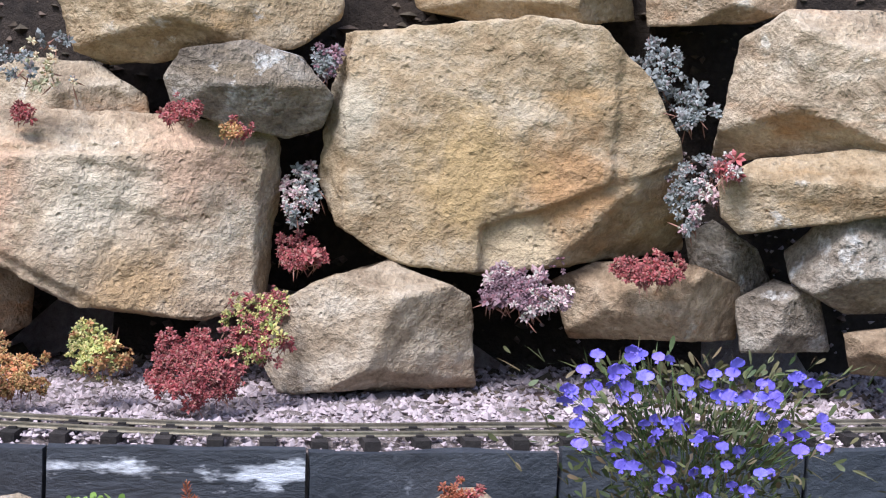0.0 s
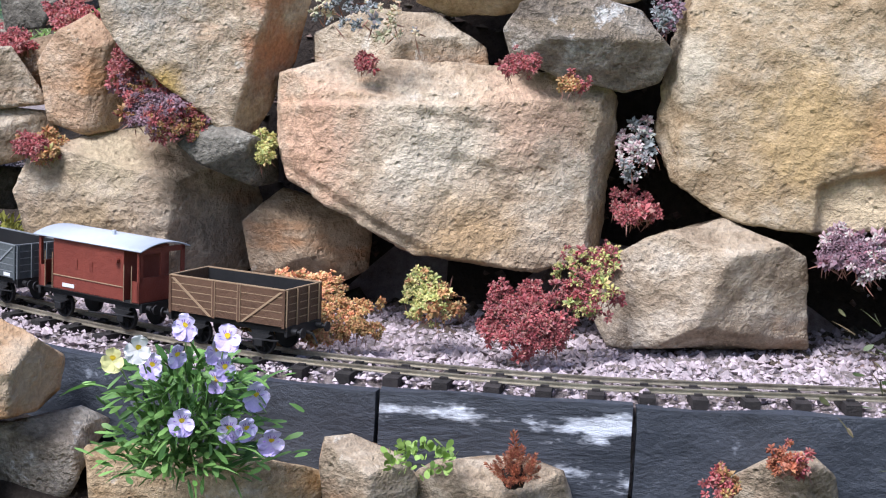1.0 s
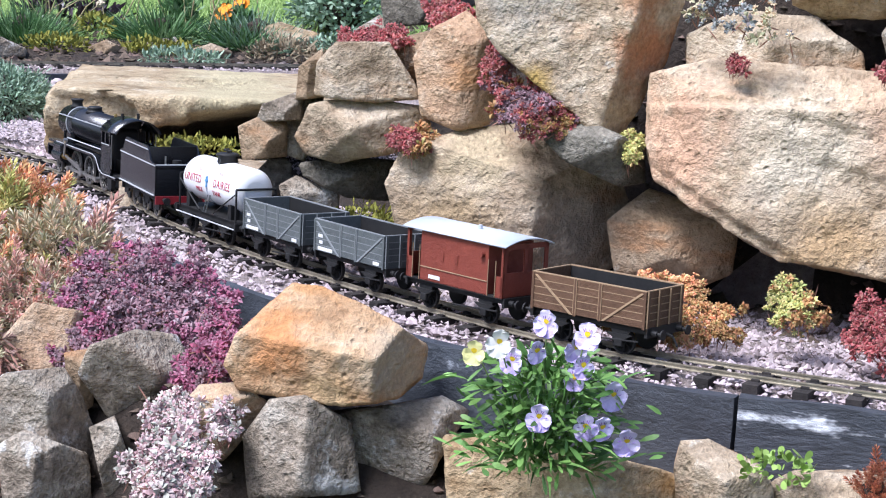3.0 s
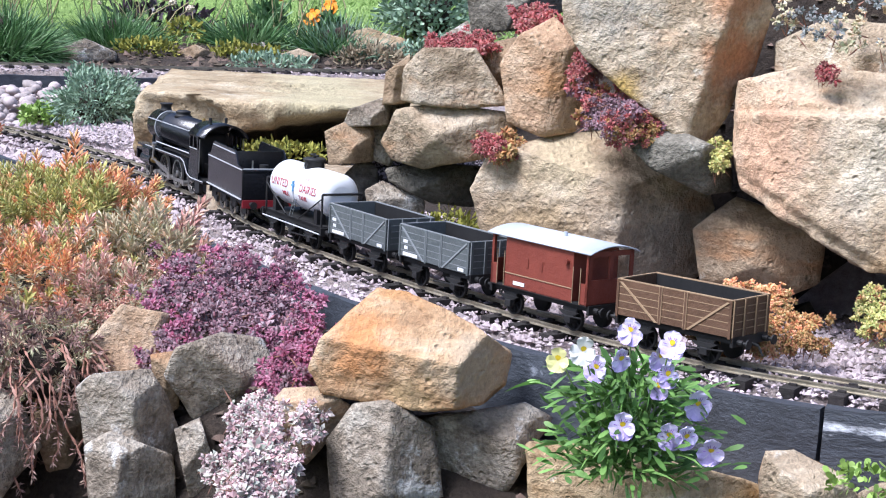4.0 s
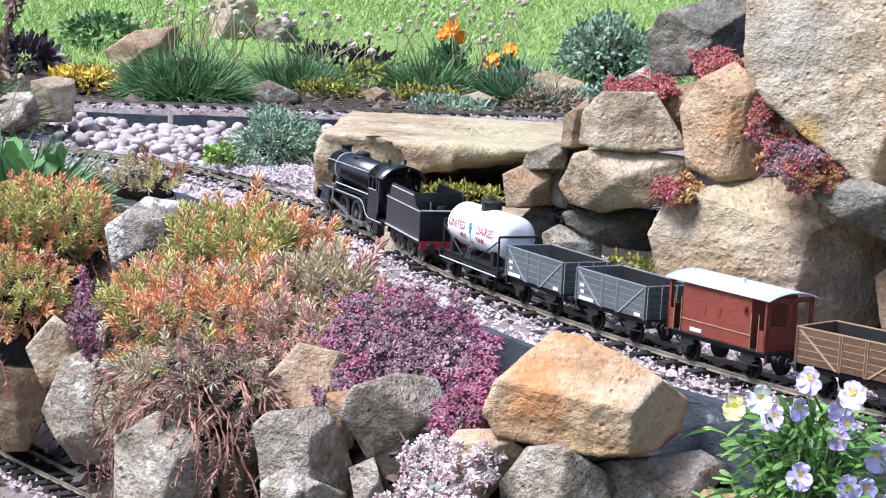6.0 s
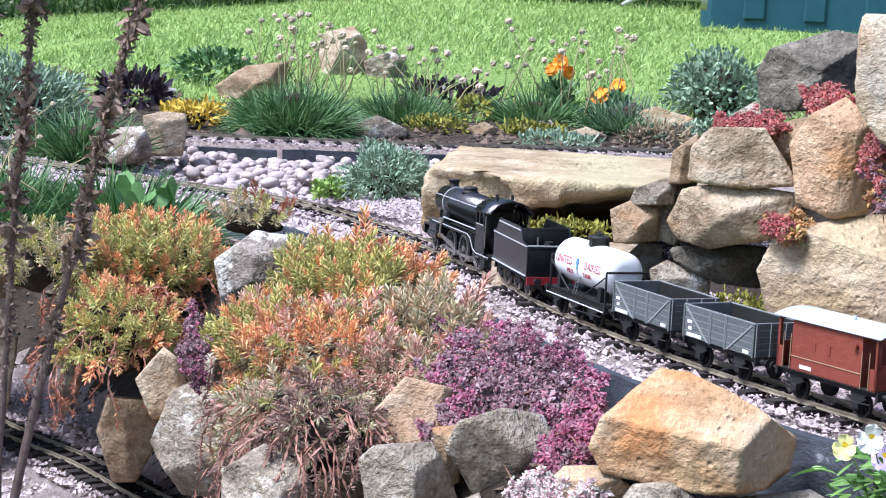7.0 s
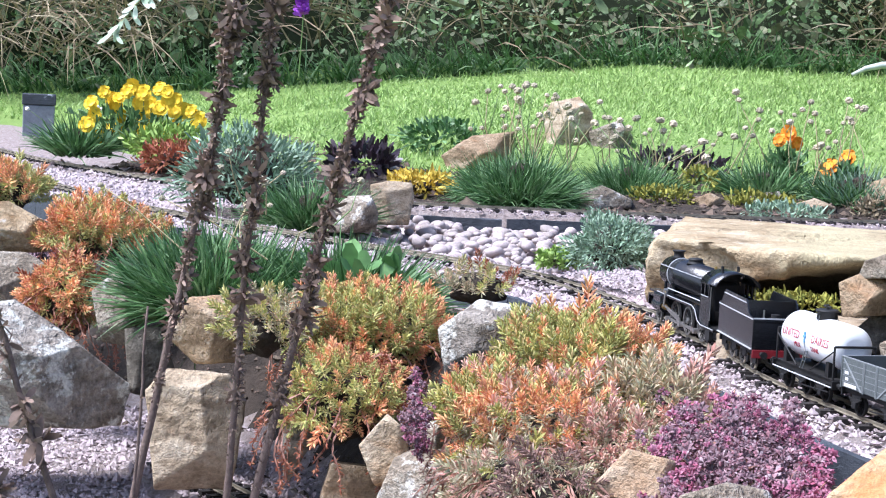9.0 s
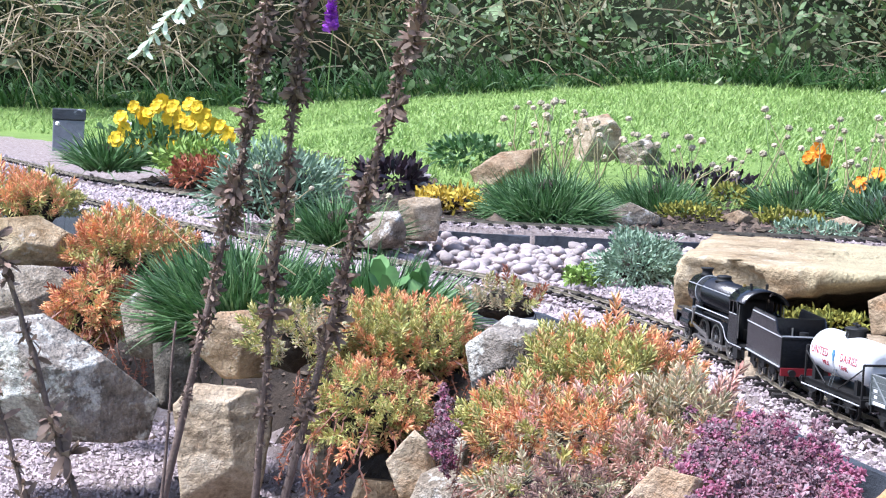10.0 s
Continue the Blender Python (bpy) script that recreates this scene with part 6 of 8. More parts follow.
def ovals(w, P, D, N, length, width, mats, curl=0.25):
    """Broad leaves or petals: a cupped oval from P along D, facing N."""
    S = unit(np.cross(D, N))
    N = np.cross(S, D)
    L, W = np.broadcast_to(length, len(P))[:, None], np.broadcast_to(width, len(P))[:, None]
    pts = [P]
    for u, k in ((0.35, 0.42), (0.75, 0.5), (1.0, 0.2)):
        lift = N * L * curl * (u * u)
        pts += [P + D * L * u - S * W * k + lift + N * W * 0.12, P + D * L * u + S * W * k + lift + N * W * 0.12]
    v = np.stack([pts[0] - S * W * 0.06, pts[0] + S * W * 0.06, *pts[1:]], 1)
    w.add(v, np.array([(0, 1, 3, 2), (2, 3, 5, 4), (4, 5, 7, 6)]), mats)


def mound(n, size, rng, lump=0.25, low=-0.25, back=0.5):
    """Places and outward directions on an uneven mound of half-sizes (x, y, z), open below and behind."""
    D = unit(rng.normal(0, 1, (n * 4, 3)))
    D = D[(D[:, 2] > low) & (D[:, 1] < back)][:n]
    k = np.array([noise.noise(Vector(d) * 1.7 + Vector((size[0] * 90, size[1] * 70, 0))) for d in D])
    k2 = np.array([noise.noise(Vector(d) * 4.5 + Vector((size[2] * 50, 3, 0))) for d in D])
    P = D * np.array(size) * (1 + lump * k + 0.4 * lump * k2)[:, None] * rng.uniform(0.86, 1.04, (len(D), 1))
    N = unit(D / np.array(size))
    return P, N


def placed(ob, centre, turn):
    ob.matrix_world = Matrix.Translation(centre) @ Matrix.Rotation(radians(turn), 4, "Z")
    return ob


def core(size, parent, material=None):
    """An uneven lump inside a plant, in dark soil colour unless a material is given."""
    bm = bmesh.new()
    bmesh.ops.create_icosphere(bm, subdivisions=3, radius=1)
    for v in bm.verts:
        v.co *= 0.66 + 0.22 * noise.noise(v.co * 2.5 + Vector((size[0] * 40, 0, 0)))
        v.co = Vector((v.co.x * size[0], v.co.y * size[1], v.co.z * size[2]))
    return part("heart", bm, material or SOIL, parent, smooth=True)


def patch(n, size, rng, ragged=0.72):
    """Places and outward directions over an uneven, ragged-edged patch that bulges towards the viewer."""
    u, v = rng.uniform(-1.05, 1.05, n * 4), rng.uniform(-1.05, 1.05, n * 4)
    k = np.array([noise.noise(Vector((a * 1.9 + size[0] * 80, b * 1.9, size[2] * 60))) + 0.5 * noise.noise(Vector((a * 5.0, b * 5.0 + size[0] * 40, 0))) for a, b in zip(u, v)])
    r = np.hypot(u, v)
    ok = r + ragged * k < 0.86
    u, v, r, k = u[ok][:n], v[ok][:n], r[ok][:n], k[ok][:n]
    y = size[1] * (0.9 * v - 0.55 * (1 - r * r) - 0.35 * k) * 0.8
    P = np.stack([u * size[0], y, v * size[2]], 1) + rng.normal(0, 0.0012, (len(u), 3))
    N = unit(np.stack([u * 0.5, -0.75 + 0.0 * u, 0.65 + 0.5 * v], 1))
    return P, N


def stonecrop_rosettes(centre, turn, size, kinds, count, leaf, label, low=-0.25, leaves=7):
    """A ragged mat of small rosettes of flat fleshy leaves, with trailing stems."""
    rng = np.random.default_rng(int(abs(centre[0] * 7919 + centre[2] * 104729)) % 99991)
    base = tagged(new("stonecrop"), label, "stonecrop", "stonecrops")
    count, leaf = int(count * 2.4), leaf * 0.52
    P, N = patch(count, size, rng)
    P = P + N * (0.006 * rng.uniform(-0.6, 1.0, (len(P), 1)))
    axis = unit(N + rng.normal(0, 0.35, N.shape))
    A, B = frames_of(axis, rng)
    w = Weave()
    tone = np.clip((np.array([noise.noise(Vector(p) * 24.0) for p in P]) * 0.9 + 0.5 + rng.normal(0, 0.2, len(P))) * len(kinds), 0, len(kinds) - 1).astype(int)
    big = leaf * rng.lognormal(0, 0.3, len(P))
    for ring, (tilt, k, scale) in enumerate(((0.25, leaves, 1.0), (0.75, max(3, leaves - 3), 0.72))):
        for i in range(k):
            a = 6.283 * (i + 0.5 * ring) / k + rng.normal(0, 0.2, len(P))
            out = A * np.cos(a)[:, None] + B * np.sin(a)[:, None]
            D = unit(out + axis * tilt)
            needles(w, P + axis * 0.0015, D, big * scale, big * 0.27 * scale, tone, rng, 0.62)
    w.make("foliage", [LEAF[k] for k in kinds], base)
    ws = Weave()
    pick = rng.choice(len(P), len(P) // 3, replace=False)
    D = unit(-axis[pick] + rng.normal(0, 0.6, (len(pick), 3)) + np.array([0, 0, -0.4]))
    needles(ws, P[pick], D, leaf * 4.0, leaf * 0.16, np.zeros(len(pick), int), rng)
    ws.make("trailing_growth", [STEM_RED], base)["kind"] = "stuff"
    return placed(base, centre, turn)


def stonecrop_shoots(centre, turn, size, kinds, count, shoot, label, low=-0.3, hang=0, rise=0.7):
    """A cushion of upright bottle-brush shoots with needle leaves, and bare stems hanging from it."""
    rng = np.random.default_rng(int(abs(centre[0] * 6151 + centre[2] * 15487)) % 99991)
    base = tagged(new("stonecrop"), label, "stonecrop", "stonecrops")
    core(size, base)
    count, shoot = int(count * 1.5), shoot * 1.3
    P, N = mound(count, tuple(0.77 * q for q in size), rng, 0.4, low)
    axis = unit(N + np.array([0, 0, rise]) + rng.normal(0, 0.3, N.shape))
    w = Weave()
    k2 = np.array([noise.noise(Vector(p) * 9.0) for p in P])
    tone = np.clip(((k2 + 0.5 + rng.normal(0, 0.22, len(P))) * len(kinds)).astype(int), 0, len(kinds) - 1)
    L = shoot * rng.lognormal(0, 0.25, len(P))
    A, B = frames_of(axis, rng)
    k = 32
    under = "greygreen" if "greygreen" in kinds else "yellowgreen" if len(kinds) > 1 else kinds[0]
    for i in range(k):
        u = i / (k - 1)
        a = i * 2.399 + rng.normal(0, 0.2, len(P))
        out = A * np.cos(a)[:, None] + B * np.sin(a)[:, None]
        D = unit(out * (1.15 - 0.70 * u) + axis * (0.25 + 0.7 * u))
        needles(w, P + axis * (L * (0.05 + 0.80 * u))[:, None], D, L * (0.34 - 0.10 * u), L * 0.034, np.where(u + rng.normal(0, 0.16, len(P)) < 0.30, len(kinds), tone), rng)
    w.make("foliage", [LEAF[q] for q in kinds] + [LEAF[under]], base)
    if hang:
        pick = rng.choice(len(P), min(int(hang * 1.1), len(P)), replace=False)
        ws = Weave()
        for j in pick:
            p = P[j] * np.array([1, 1, 0.5])
            d = unit(N[j] + np.array([rng.normal(0, 0.5), -0.5, -0.2]))
            runs = int(rng.integers(5, 10))
            for s in range(runs):
                q = p + d * 0.013
                needles(ws, p[None], unit(q - p)[None], 0.019, 0.0015, np.zeros(1, int), rng, 0.5)
                if s >= runs - 3:
                    whorl = unit(rng.normal(0, 1, (9, 3)) + d * 0.7)
                    needles(ws, q + d * 0.012 * rng.uniform(-0.5, 0.5, (9, 1)), whorl, 0.0070, 0.0008, np.ones(9, int), rng)
                p, d = q, unit(d + np.array([rng.normal(0, 0.35), rng.normal(0, 0.2), -0.45]))
        ws.make("trailing_growth", [STEM_RED, LEAF["dusk" if under == "greygreen" else "rust"]], base)["kind"] = "stuff"
    return placed(base, centre, turn)


def tuft(centre, turn, size, count, length, width, kind, label, droop=0.16, name="grass_tuft", spread=1.25):
    """A dense tuft of narrow leaves arching out from its heart."""
    rng = np.random.default_rng(int(abs(centre[0] * 3571 + centre[1] * 7103)) % 99991)
    base = tagged(new(name), label, "grass tuft" if name == "grass_tuft" else "plant", "garden plants")
    a, r = rng.uniform(0, 6.283, count), np.sqrt(rng.uniform(0, 1, count))
    P = np.stack([np.cos(a) * r * size[0] * 0.88, np.sin(a) * r * size[1] * 0.88, -size[2] + rng.uniform(0, 0.5, count) * size[2] * (1 - r)], 1)
    D = unit(np.stack([np.cos(a) * r * spread, np.sin(a) * r * spread, np.ones(count)], 1) + rng.normal(0, 0.34, (count, 3)))
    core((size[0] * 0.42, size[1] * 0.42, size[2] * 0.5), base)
    w = Weave()
    blades(w, P, D, length * rng.uniform(0.6, 1.15, count), width, droop * rng.uniform(0.3, 1.8, count), np.zeros(count, int), rng)
    w.make("foliage", [LEAF[kind]], base)
    return placed(base, centre, turn)


def bush(centre, turn, size, count, leaf, kind, label, name="shrub", narrow=0.4):
    """A low leafy shrub: small leaves all over an uneven mound, with a dark heart."""
    rng = np.random.default_rng(int(abs(centre[0] * 4057 + centre[1] * 9241)) % 99991)
    base = tagged(new(name), label, "shrub" if name == "shrub" else "plant", "garden plants")
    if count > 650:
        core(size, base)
    P, N = mound(count, size, rng, 0.35, -0.5, 0.8)
    P = P * rng.uniform(0.72, 1.12, (len(P), 1))
    D = unit(N + rng.normal(0, 0.75, N.shape) + np.array([0, 0, 0.3]))
    w = Weave()
    ovals(w, P, D, unit(N + rng.normal(0, 0.4, N.shape)), leaf * rng.lognormal(0, 0.3, len(P)), leaf * narrow, np.zeros(len(P), int), 0.1)
    w.make("foliage", [LEAF[kind]], base)
    return placed(base, centre, turn)


def stalk_curve(points, radius, material, name, parent, seg=6):
    """A tapering stem through points."""
    p = np.array(points, float)
    v, fcs = [], []
    for i, q in enumerate(p):
        t = unit(p[min(i + 1, len(p) - 1)] - p[max(i - 1, 0)])
        a = unit(np.cross(t, (0.3, 1.0, 0.1)))
        b = np.cross(t, a)
        r = radius * (1 - 0.55 * i / (len(p) - 1))
        for k in range(seg):
            v.append(q + (a * math.cos(6.283 * k / seg) + b * math.sin(6.283 * k / seg)) * r)
    for i in range(len(p) - 1):
        for k in range(seg):
            fcs.append((i * seg + k, i * seg + (k + 1) % seg, (i + 1) * seg + (k + 1) % seg, (i + 1) * seg + k))
    fcs.append(tuple(range((len(p) - 1) * seg, len(p) * seg)))
    return sheet(name, v, fcs, material, parent, True)


def dead_stalk(foot, head, bow, radius, label, husks=260, start=0.35, husk=0.0112):
    """A dry flower stalk set with shrivelled seed husks."""
    rng = np.random.default_rng(int(abs(foot[0] * 9973 + head[0] * 3301)) % 99991)
    base = tagged(new("dead_flower_stalk"), label, "dead stalk", "dead flower stalks")
    a, b = np.array(foot, float), np.array(head, float)
    u = np.linspace(0, 1, 26)
    line = a + (b - a) * u[:, None] + np.array(bow) * np.sin(u * math.pi)[:, None] + np.cumsum(rng.normal(0, 0.0008, (26, 3)), 0)
    stalk_curve(line, radius, STALK, "stem", base)
    w = Weave()
    k = husks
    t = np.sort(rng.beta(1.1, 1.0, k) * (1 - start) + start)
    P = np.stack([np.interp(t, u, line[:, i]) for i in range(3)], 1)
    thick = 0.30 + 0.85 * (0.55 + 0.9 * np.array([noise.noise(Vector((q * 22.0, foot[0], 0))) for q in t])) * np.clip((t - start) / 0.25, 0, 1) * rng.uniform(0.3, 1.2, k)
    ang = rng.uniform(0, 6.283, k)
    out = np.stack([np.cos(ang), np.sin(ang), rng.uniform(-0.5, 0.8, k)], 1)
    D = unit(out)
    for j in range(4):
        Dj = unit(D + rng.normal(0, 0.7, D.shape))
        ovals(w, P + D * (husk * 0.35 * thick)[:, None], Dj, unit(rng.normal(0, 1, D.shape)), husk * thick, husk * 0.5 * thick, np.zeros(k, int), 1.1)
    needles(w, P, D, husk * 0.9 * thick, husk * 0.3 * thick, np.zeros(k, int), rng)
    ob = w.make("husk_cluster", [LEAF["husk"]], base)
    ob["kind"] = "stuff"
    return base


PETAL_FACES = np.array([(i * 3 + j, i * 3 + j + 1, i * 3 + j + 4, i * 3 + j + 3) for i in range(5) for j in range(2)])


def petal_sheets(w, P, D, N, length, width, mats, curl, wave):
    """Round, softly ruffled petals from P along D, facing N."""
    S = unit(np.cross(D, N))
    N = np.cross(S, D)
    rows = []
    for u, k in ((0.0, 0.07), (0.25, 0.33), (0.5, 0.49), (0.75, 0.50), (0.92, 0.36), (1.0, 0.13)):
        for c in (-1, 0, 1):
            lift = curl * u * u + wave * u * c * (1 if u < 0.8 else -0.6) + 0.10 * abs(c) * u
            rows.append(P + D * length * (u + (0.04 if c == 0 and u > 0.9 else 0)) + S * width * k * c + N * length * lift)
    w.add(np.stack(rows, 1), PETAL_FACES, mats)


def petals(w, at, face, side, sizes, mats, cup=0.15):
    """One flower: a petal for each (degrees, length, width) round the centre."""
    up = unit(np.cross(side, face))
    for (deg, L, W), m in zip(sizes, mats):
        a = radians(deg)
        d = side * math.cos(a) + up * math.sin(a) + face * cup
        petal_sheets(w, at[None], unit(d)[None], face[None], L, W, np.array([m]), 0.12 * math.sin(deg * 1.7), 0.14 * math.cos(deg * 2.3 + at[0] * 900))


def viola(centre, turn, label):
    rng = np.random.default_rng(21)
    base = tagged(new("viola_plant"), label, "flowering plant", "garden plants")
    w = Weave()
    n = 900
    P = np.stack([rng.normal(0, 0.021, n), rng.normal(0, 0.017, n), rng.uniform(-0.055, 0.032, n)], 1)
    P[:, 0] *= 1.25 - 9 * np.clip(P[:, 2], 0, 0.04)
    D = unit(np.stack([P[:, 0] * 22, P[:, 1] * 22 - 0.25, rng.uniform(-0.25, 0.9, n)], 1) + rng.normal(0, 0.35, (n, 3)))
    ovals(w, P, D, unit(np.array([[0, -0.4, 1.0]]) + rng.normal(0, 0.4, (n, 3))), rng.uniform(0.009, 0.020, n), rng.uniform(0.0026, 0.0055, n), np.zeros(n, int), -0.15)
    blades(w, P[:150], D[:150], 0.03, 0.0035, 0.2, np.zeros(150, int), rng)
    w.make("foliage", [LEAF["viola"]], base)
    blooms = [(-0.066, 0.024, 2), (-0.045, 0.034, 1), (-0.032, 0.018, 0), (-0.004, 0.048, 0), (-0.012, 0.026, 0), (0.032, 0.042, 0), (0.022, 0.030, 0), (0.030, 0.016, 0),
              (0.024, 0.006, 0), (0.058, -0.004, 0), (-0.006, -0.020, 0), (0.036, -0.028, 0), (0.050, -0.028, 0), (0.072, -0.036, 0)]
    for x, z, kind in blooms:
        x, z = x * 0.85, z + 0.0155
        f = unit(np.array([rng.normal(0.05, 0.3), -1.0, rng.normal(0.1, 0.25)]))
        s = unit(np.cross(f, (0, 0, 1)) * -1 + rng.normal(0, 0.12, 3))
        at = np.array([x, -0.03 + rng.uniform(-0.012, 0.012), z])
        k = rng.uniform(0.72, 0.95)
        wf = Weave()
        petals(wf, at, f, s, [(62, 0.0125 * k, 0.013 * k), (118, 0.0125 * k, 0.013 * k), (8, 0.0115 * k, 0.011 * k), (172, 0.0115 * k, 0.011 * k), (270, 0.013 * k, 0.015 * k)], [0, 0, 1, 1, 1])
        top = (PETAL_LILAC, PETAL_WHITE, PETAL_PALEYELLOW)[kind]
        fl = wf.make("flower", [top, PETAL_WHITE if kind == 1 else PETAL_PALEYELLOW if kind == 2 else PETAL_FAINT], base)
        we = Weave()
        q = at - np.cross(s, f) * 0.0 + f * 0.0012
        ovals(we, (q)[None], unit(np.cross(f, s) * 1.0)[None], f[None], 0.0042, 0.0045, np.array([0]))
        if kind == 0:
            for turn_by in (-0.5, -0.25, 0.25, 0.5, -1.35, 1.35):
                d = unit(np.cross(f, s) * math.cos(turn_by) * 1.0 + s * math.sin(turn_by))
                needles(we, (at + f * 0.0018 + d * 0.0032)[None], unit(d + f * 0.16)[None], 0.0042, 0.0004, np.array([1]), rng)
        we.make("eye", [PETAL_YELLOW, PETAL_VIOLET], fl)
        foot = np.array([x * 0.5, -0.005, -0.03])
        stalk_curve([foot, (foot + at) / 2 + np.array([0, 0.006, 0.008]), at + np.array([0, 0.004, 0.004]), at + f * -0.001], 0.0009, STEM_GREEN, "flower_stem", base, 5)
    return placed(base, centre, turn)


def lobelia(centre, turn, label):
    rng = np.random.default_rng(33)
    base = tagged(new("lobelia_plant"), label, "flowering plant", "garden plants")
    w = Weave()
    n = 1500
    P = np.stack([rng.normal(0, 0.042, n), rng.normal(0, 0.022, n), rng.uniform(-0.085, 0.035, n)], 1)
    P[:, 0] *= 1 + (P[:, 2] + 0.08) * 2.0
    D = unit(np.stack([P[:, 0] * 9, P[:, 1] * 9 - 0.2, rng.uniform(0.0, 1.2, n)], 1) + rng.normal(0, 0.45, (n, 3)))
    ovals(w, P, D, unit(rng.normal(0, 1, (n, 3))), rng.uniform(0.006, 0.013, n), rng.uniform(0.002, 0.0045, n), np.zeros(n, int))
    blades(w, P[:420], D[:420], 0.020, 0.0012, 0.08, np.zeros(420, int), rng)
    w.make("foliage", [LEAF["lobelia"]], base)
    for i in range(92):
        a = rng.uniform(0, 6.283)
        r = math.sqrt(rng.uniform(0, 1))
        x, z = math.cos(a) * r * 0.098, math.sin(a) * r * 0.066
        if z < -0.03 and abs(x) > 0.07:
            x *= 0.6
        at = np.array([x, -0.03 + rng.uniform(-0.02, 0.015), z])
        f = unit(np.array([rng.normal(0, 0.5), -1.0, rng.normal(0.25, 0.4)]))
        s = unit(np.cross(f, (0, 0, 1)) * -1)
        k = rng.uniform(0.6, 0.95)
        wf = Weave()
        petals(wf, at, f, s, [(270, 0.0085 * k, 0.0075 * k), (222, 0.0085 * k, 0.0075 * k), (318, 0.0085 * k, 0.0075 * k), (70, 0.0045 * k, 0.0022 * k), (110, 0.0045 * k, 0.0022 * k)], [0] * 5)
        wf.make("flower", [PETAL_BLUE], base)
        foot = np.array([x * 0.6, 0.0, min(z, 0.0) - 0.03])
        stalk_curve([foot, (foot + at) / 2 + np.array([0, 0.003, 0.004]), at], 0.0006, STEM_GREEN, "flower_stem", base, 4)
    return placed(base, centre, turn)


def border_flowers(centre, turn, size, blooms, count, material, label, height, seed, leaf="grass"):
    """A clump of upright flowers on slender stems over a leafy base."""
    rng = np.random.default_rng(seed)
    base = tagged(new("border_flowers"), label, "flowering plant", "garden plants")
    w = Weave()
    n = 420
    P = np.stack([rng.normal(0, size[0] * 0.5, n), rng.normal(0, size[1] * 0.5, n), rng.uniform(0, height * 0.6, n)], 1)
    D = unit(np.stack([P[:, 0] * 4, P[:, 1] * 4, rng.uniform(0.1, 1.0, n)], 1) + rng.normal(0, 0.4, (n, 3)))
    ovals(w, P, D, unit(rng.normal(0, 0.5, (n, 3)) + np.array([0, -0.5, 1.0])), rng.uniform(0.02, 0.05, n), rng.uniform(0.006, 0.014, n), np.zeros(n, int))
    w.make("foliage", [LEAF[leaf]], base)
    spots = []
    while len(spots) < blooms:
        c = np.array([rng.uniform(-1, 1) * size[0], rng.uniform(-1, 1) * size[1], height * rng.uniform(0.32, 1.1)])
        c[2] -= 0.35 * height * abs(c[0] / size[0]) ** 2
        gap = min([9.0] + [math.hypot(c[0] - d[0], c[2] - d[2]) for d in spots])
        if gap > count * rng.uniform(0.45, 1.25):
            spots.append(c)
    for at in spots:
        k = count * rng.uniform(0.75, 1.05)
        f = unit(np.array([rng.normal(0, 0.55), -1.0, 0.25 + rng.normal(0, 0.35)]))
        s = unit(np.cross(f, (0.1, 0.2, 1)) * -1)
        wf = Weave()
        petals(wf, at, f, s, [(62, k, k * 1.25), (118, k, k * 1.25), (10, k * 0.92, k * 1.1), (170, k * 0.92, k * 1.1), (270, k, k * 1.4)], [0] * 5, rng.uniform(0.0, 0.25))
        petals(wf, at + f * k * 0.1, f, s, [(72 * i + 20, k * 0.62, k * 0.8) for i in range(5)], [0] * 5, 0.35)
        head = wf.make("flower", [material], base)
        we = Weave()
        ovals(we, (at + f * k * 0.12)[None], unit(np.cross(f, s))[None], f[None], k * 0.16, k * 0.2, np.array([0]))
        we.make("eye", [PETAL_YELLOW], head)
        stalk_curve([np.array([at[0] * 0.5, at[1] * 0.5, 0]), at * np.array([0.8, 0.8, 0.6]), at], 0.0022, STEM_GREEN, "flower_stem", base, 5)
    return placed(base, centre, turn)


def thrift(centre, turn, spread, heads, height, label, seed, material=None, radius=0.0125):
    """Spent round flower heads on thin leaning stems."""
    rng = np.random.default_rng(seed)
    base = tagged(new("thrift_seed_heads"), label, "seed heads", "garden plants")
    bm = bmesh.new()
    bmesh.ops.create_icosphere(bm, subdivisions=3, radius=1)
    for v in bm.verts:
        v.co *= 0.8 + 0.5 * abs(noise.noise(v.co * 6.3)) + 0.3 * noise.noise(v.co * 2.1)
        v.co.z *= 0.8
    me = bpy.data.meshes.new("head")
    bm.to_mesh(me)
    bm.free()
    me.materials.append(material or THRIFT_HEAD)
    for i in range(heads):
        foot = np.array([rng.normal(0, spread * 0.4), rng.normal(0, 0.06), 0.0])
        tip = foot + np.array([rng.normal(0, spread * 0.35), rng.normal(0, 0.04), height * rng.uniform(0.45, 1.1)])
        mid = (foot + tip) / 2 + np.array([rng.normal(0, 0.012), 0, 0.01])
        stalk_curve([foot, mid, tip], radius * 0.19, STEM_TAN if rng.random() < 0.6 else STEM_GREEN, "stem", base, 4)
        ob = new("head", me)
        ob.parent = base
        s = radius * rng.uniform(0.6, 1.15)
        ob.matrix_basis = Matrix.Translation(tip) @ Matrix.Rotation(rng.uniform(0, 6), 4, "Z") @ Matrix.Diagonal((s, s, s, 1))
    return placed(base, centre, turn)


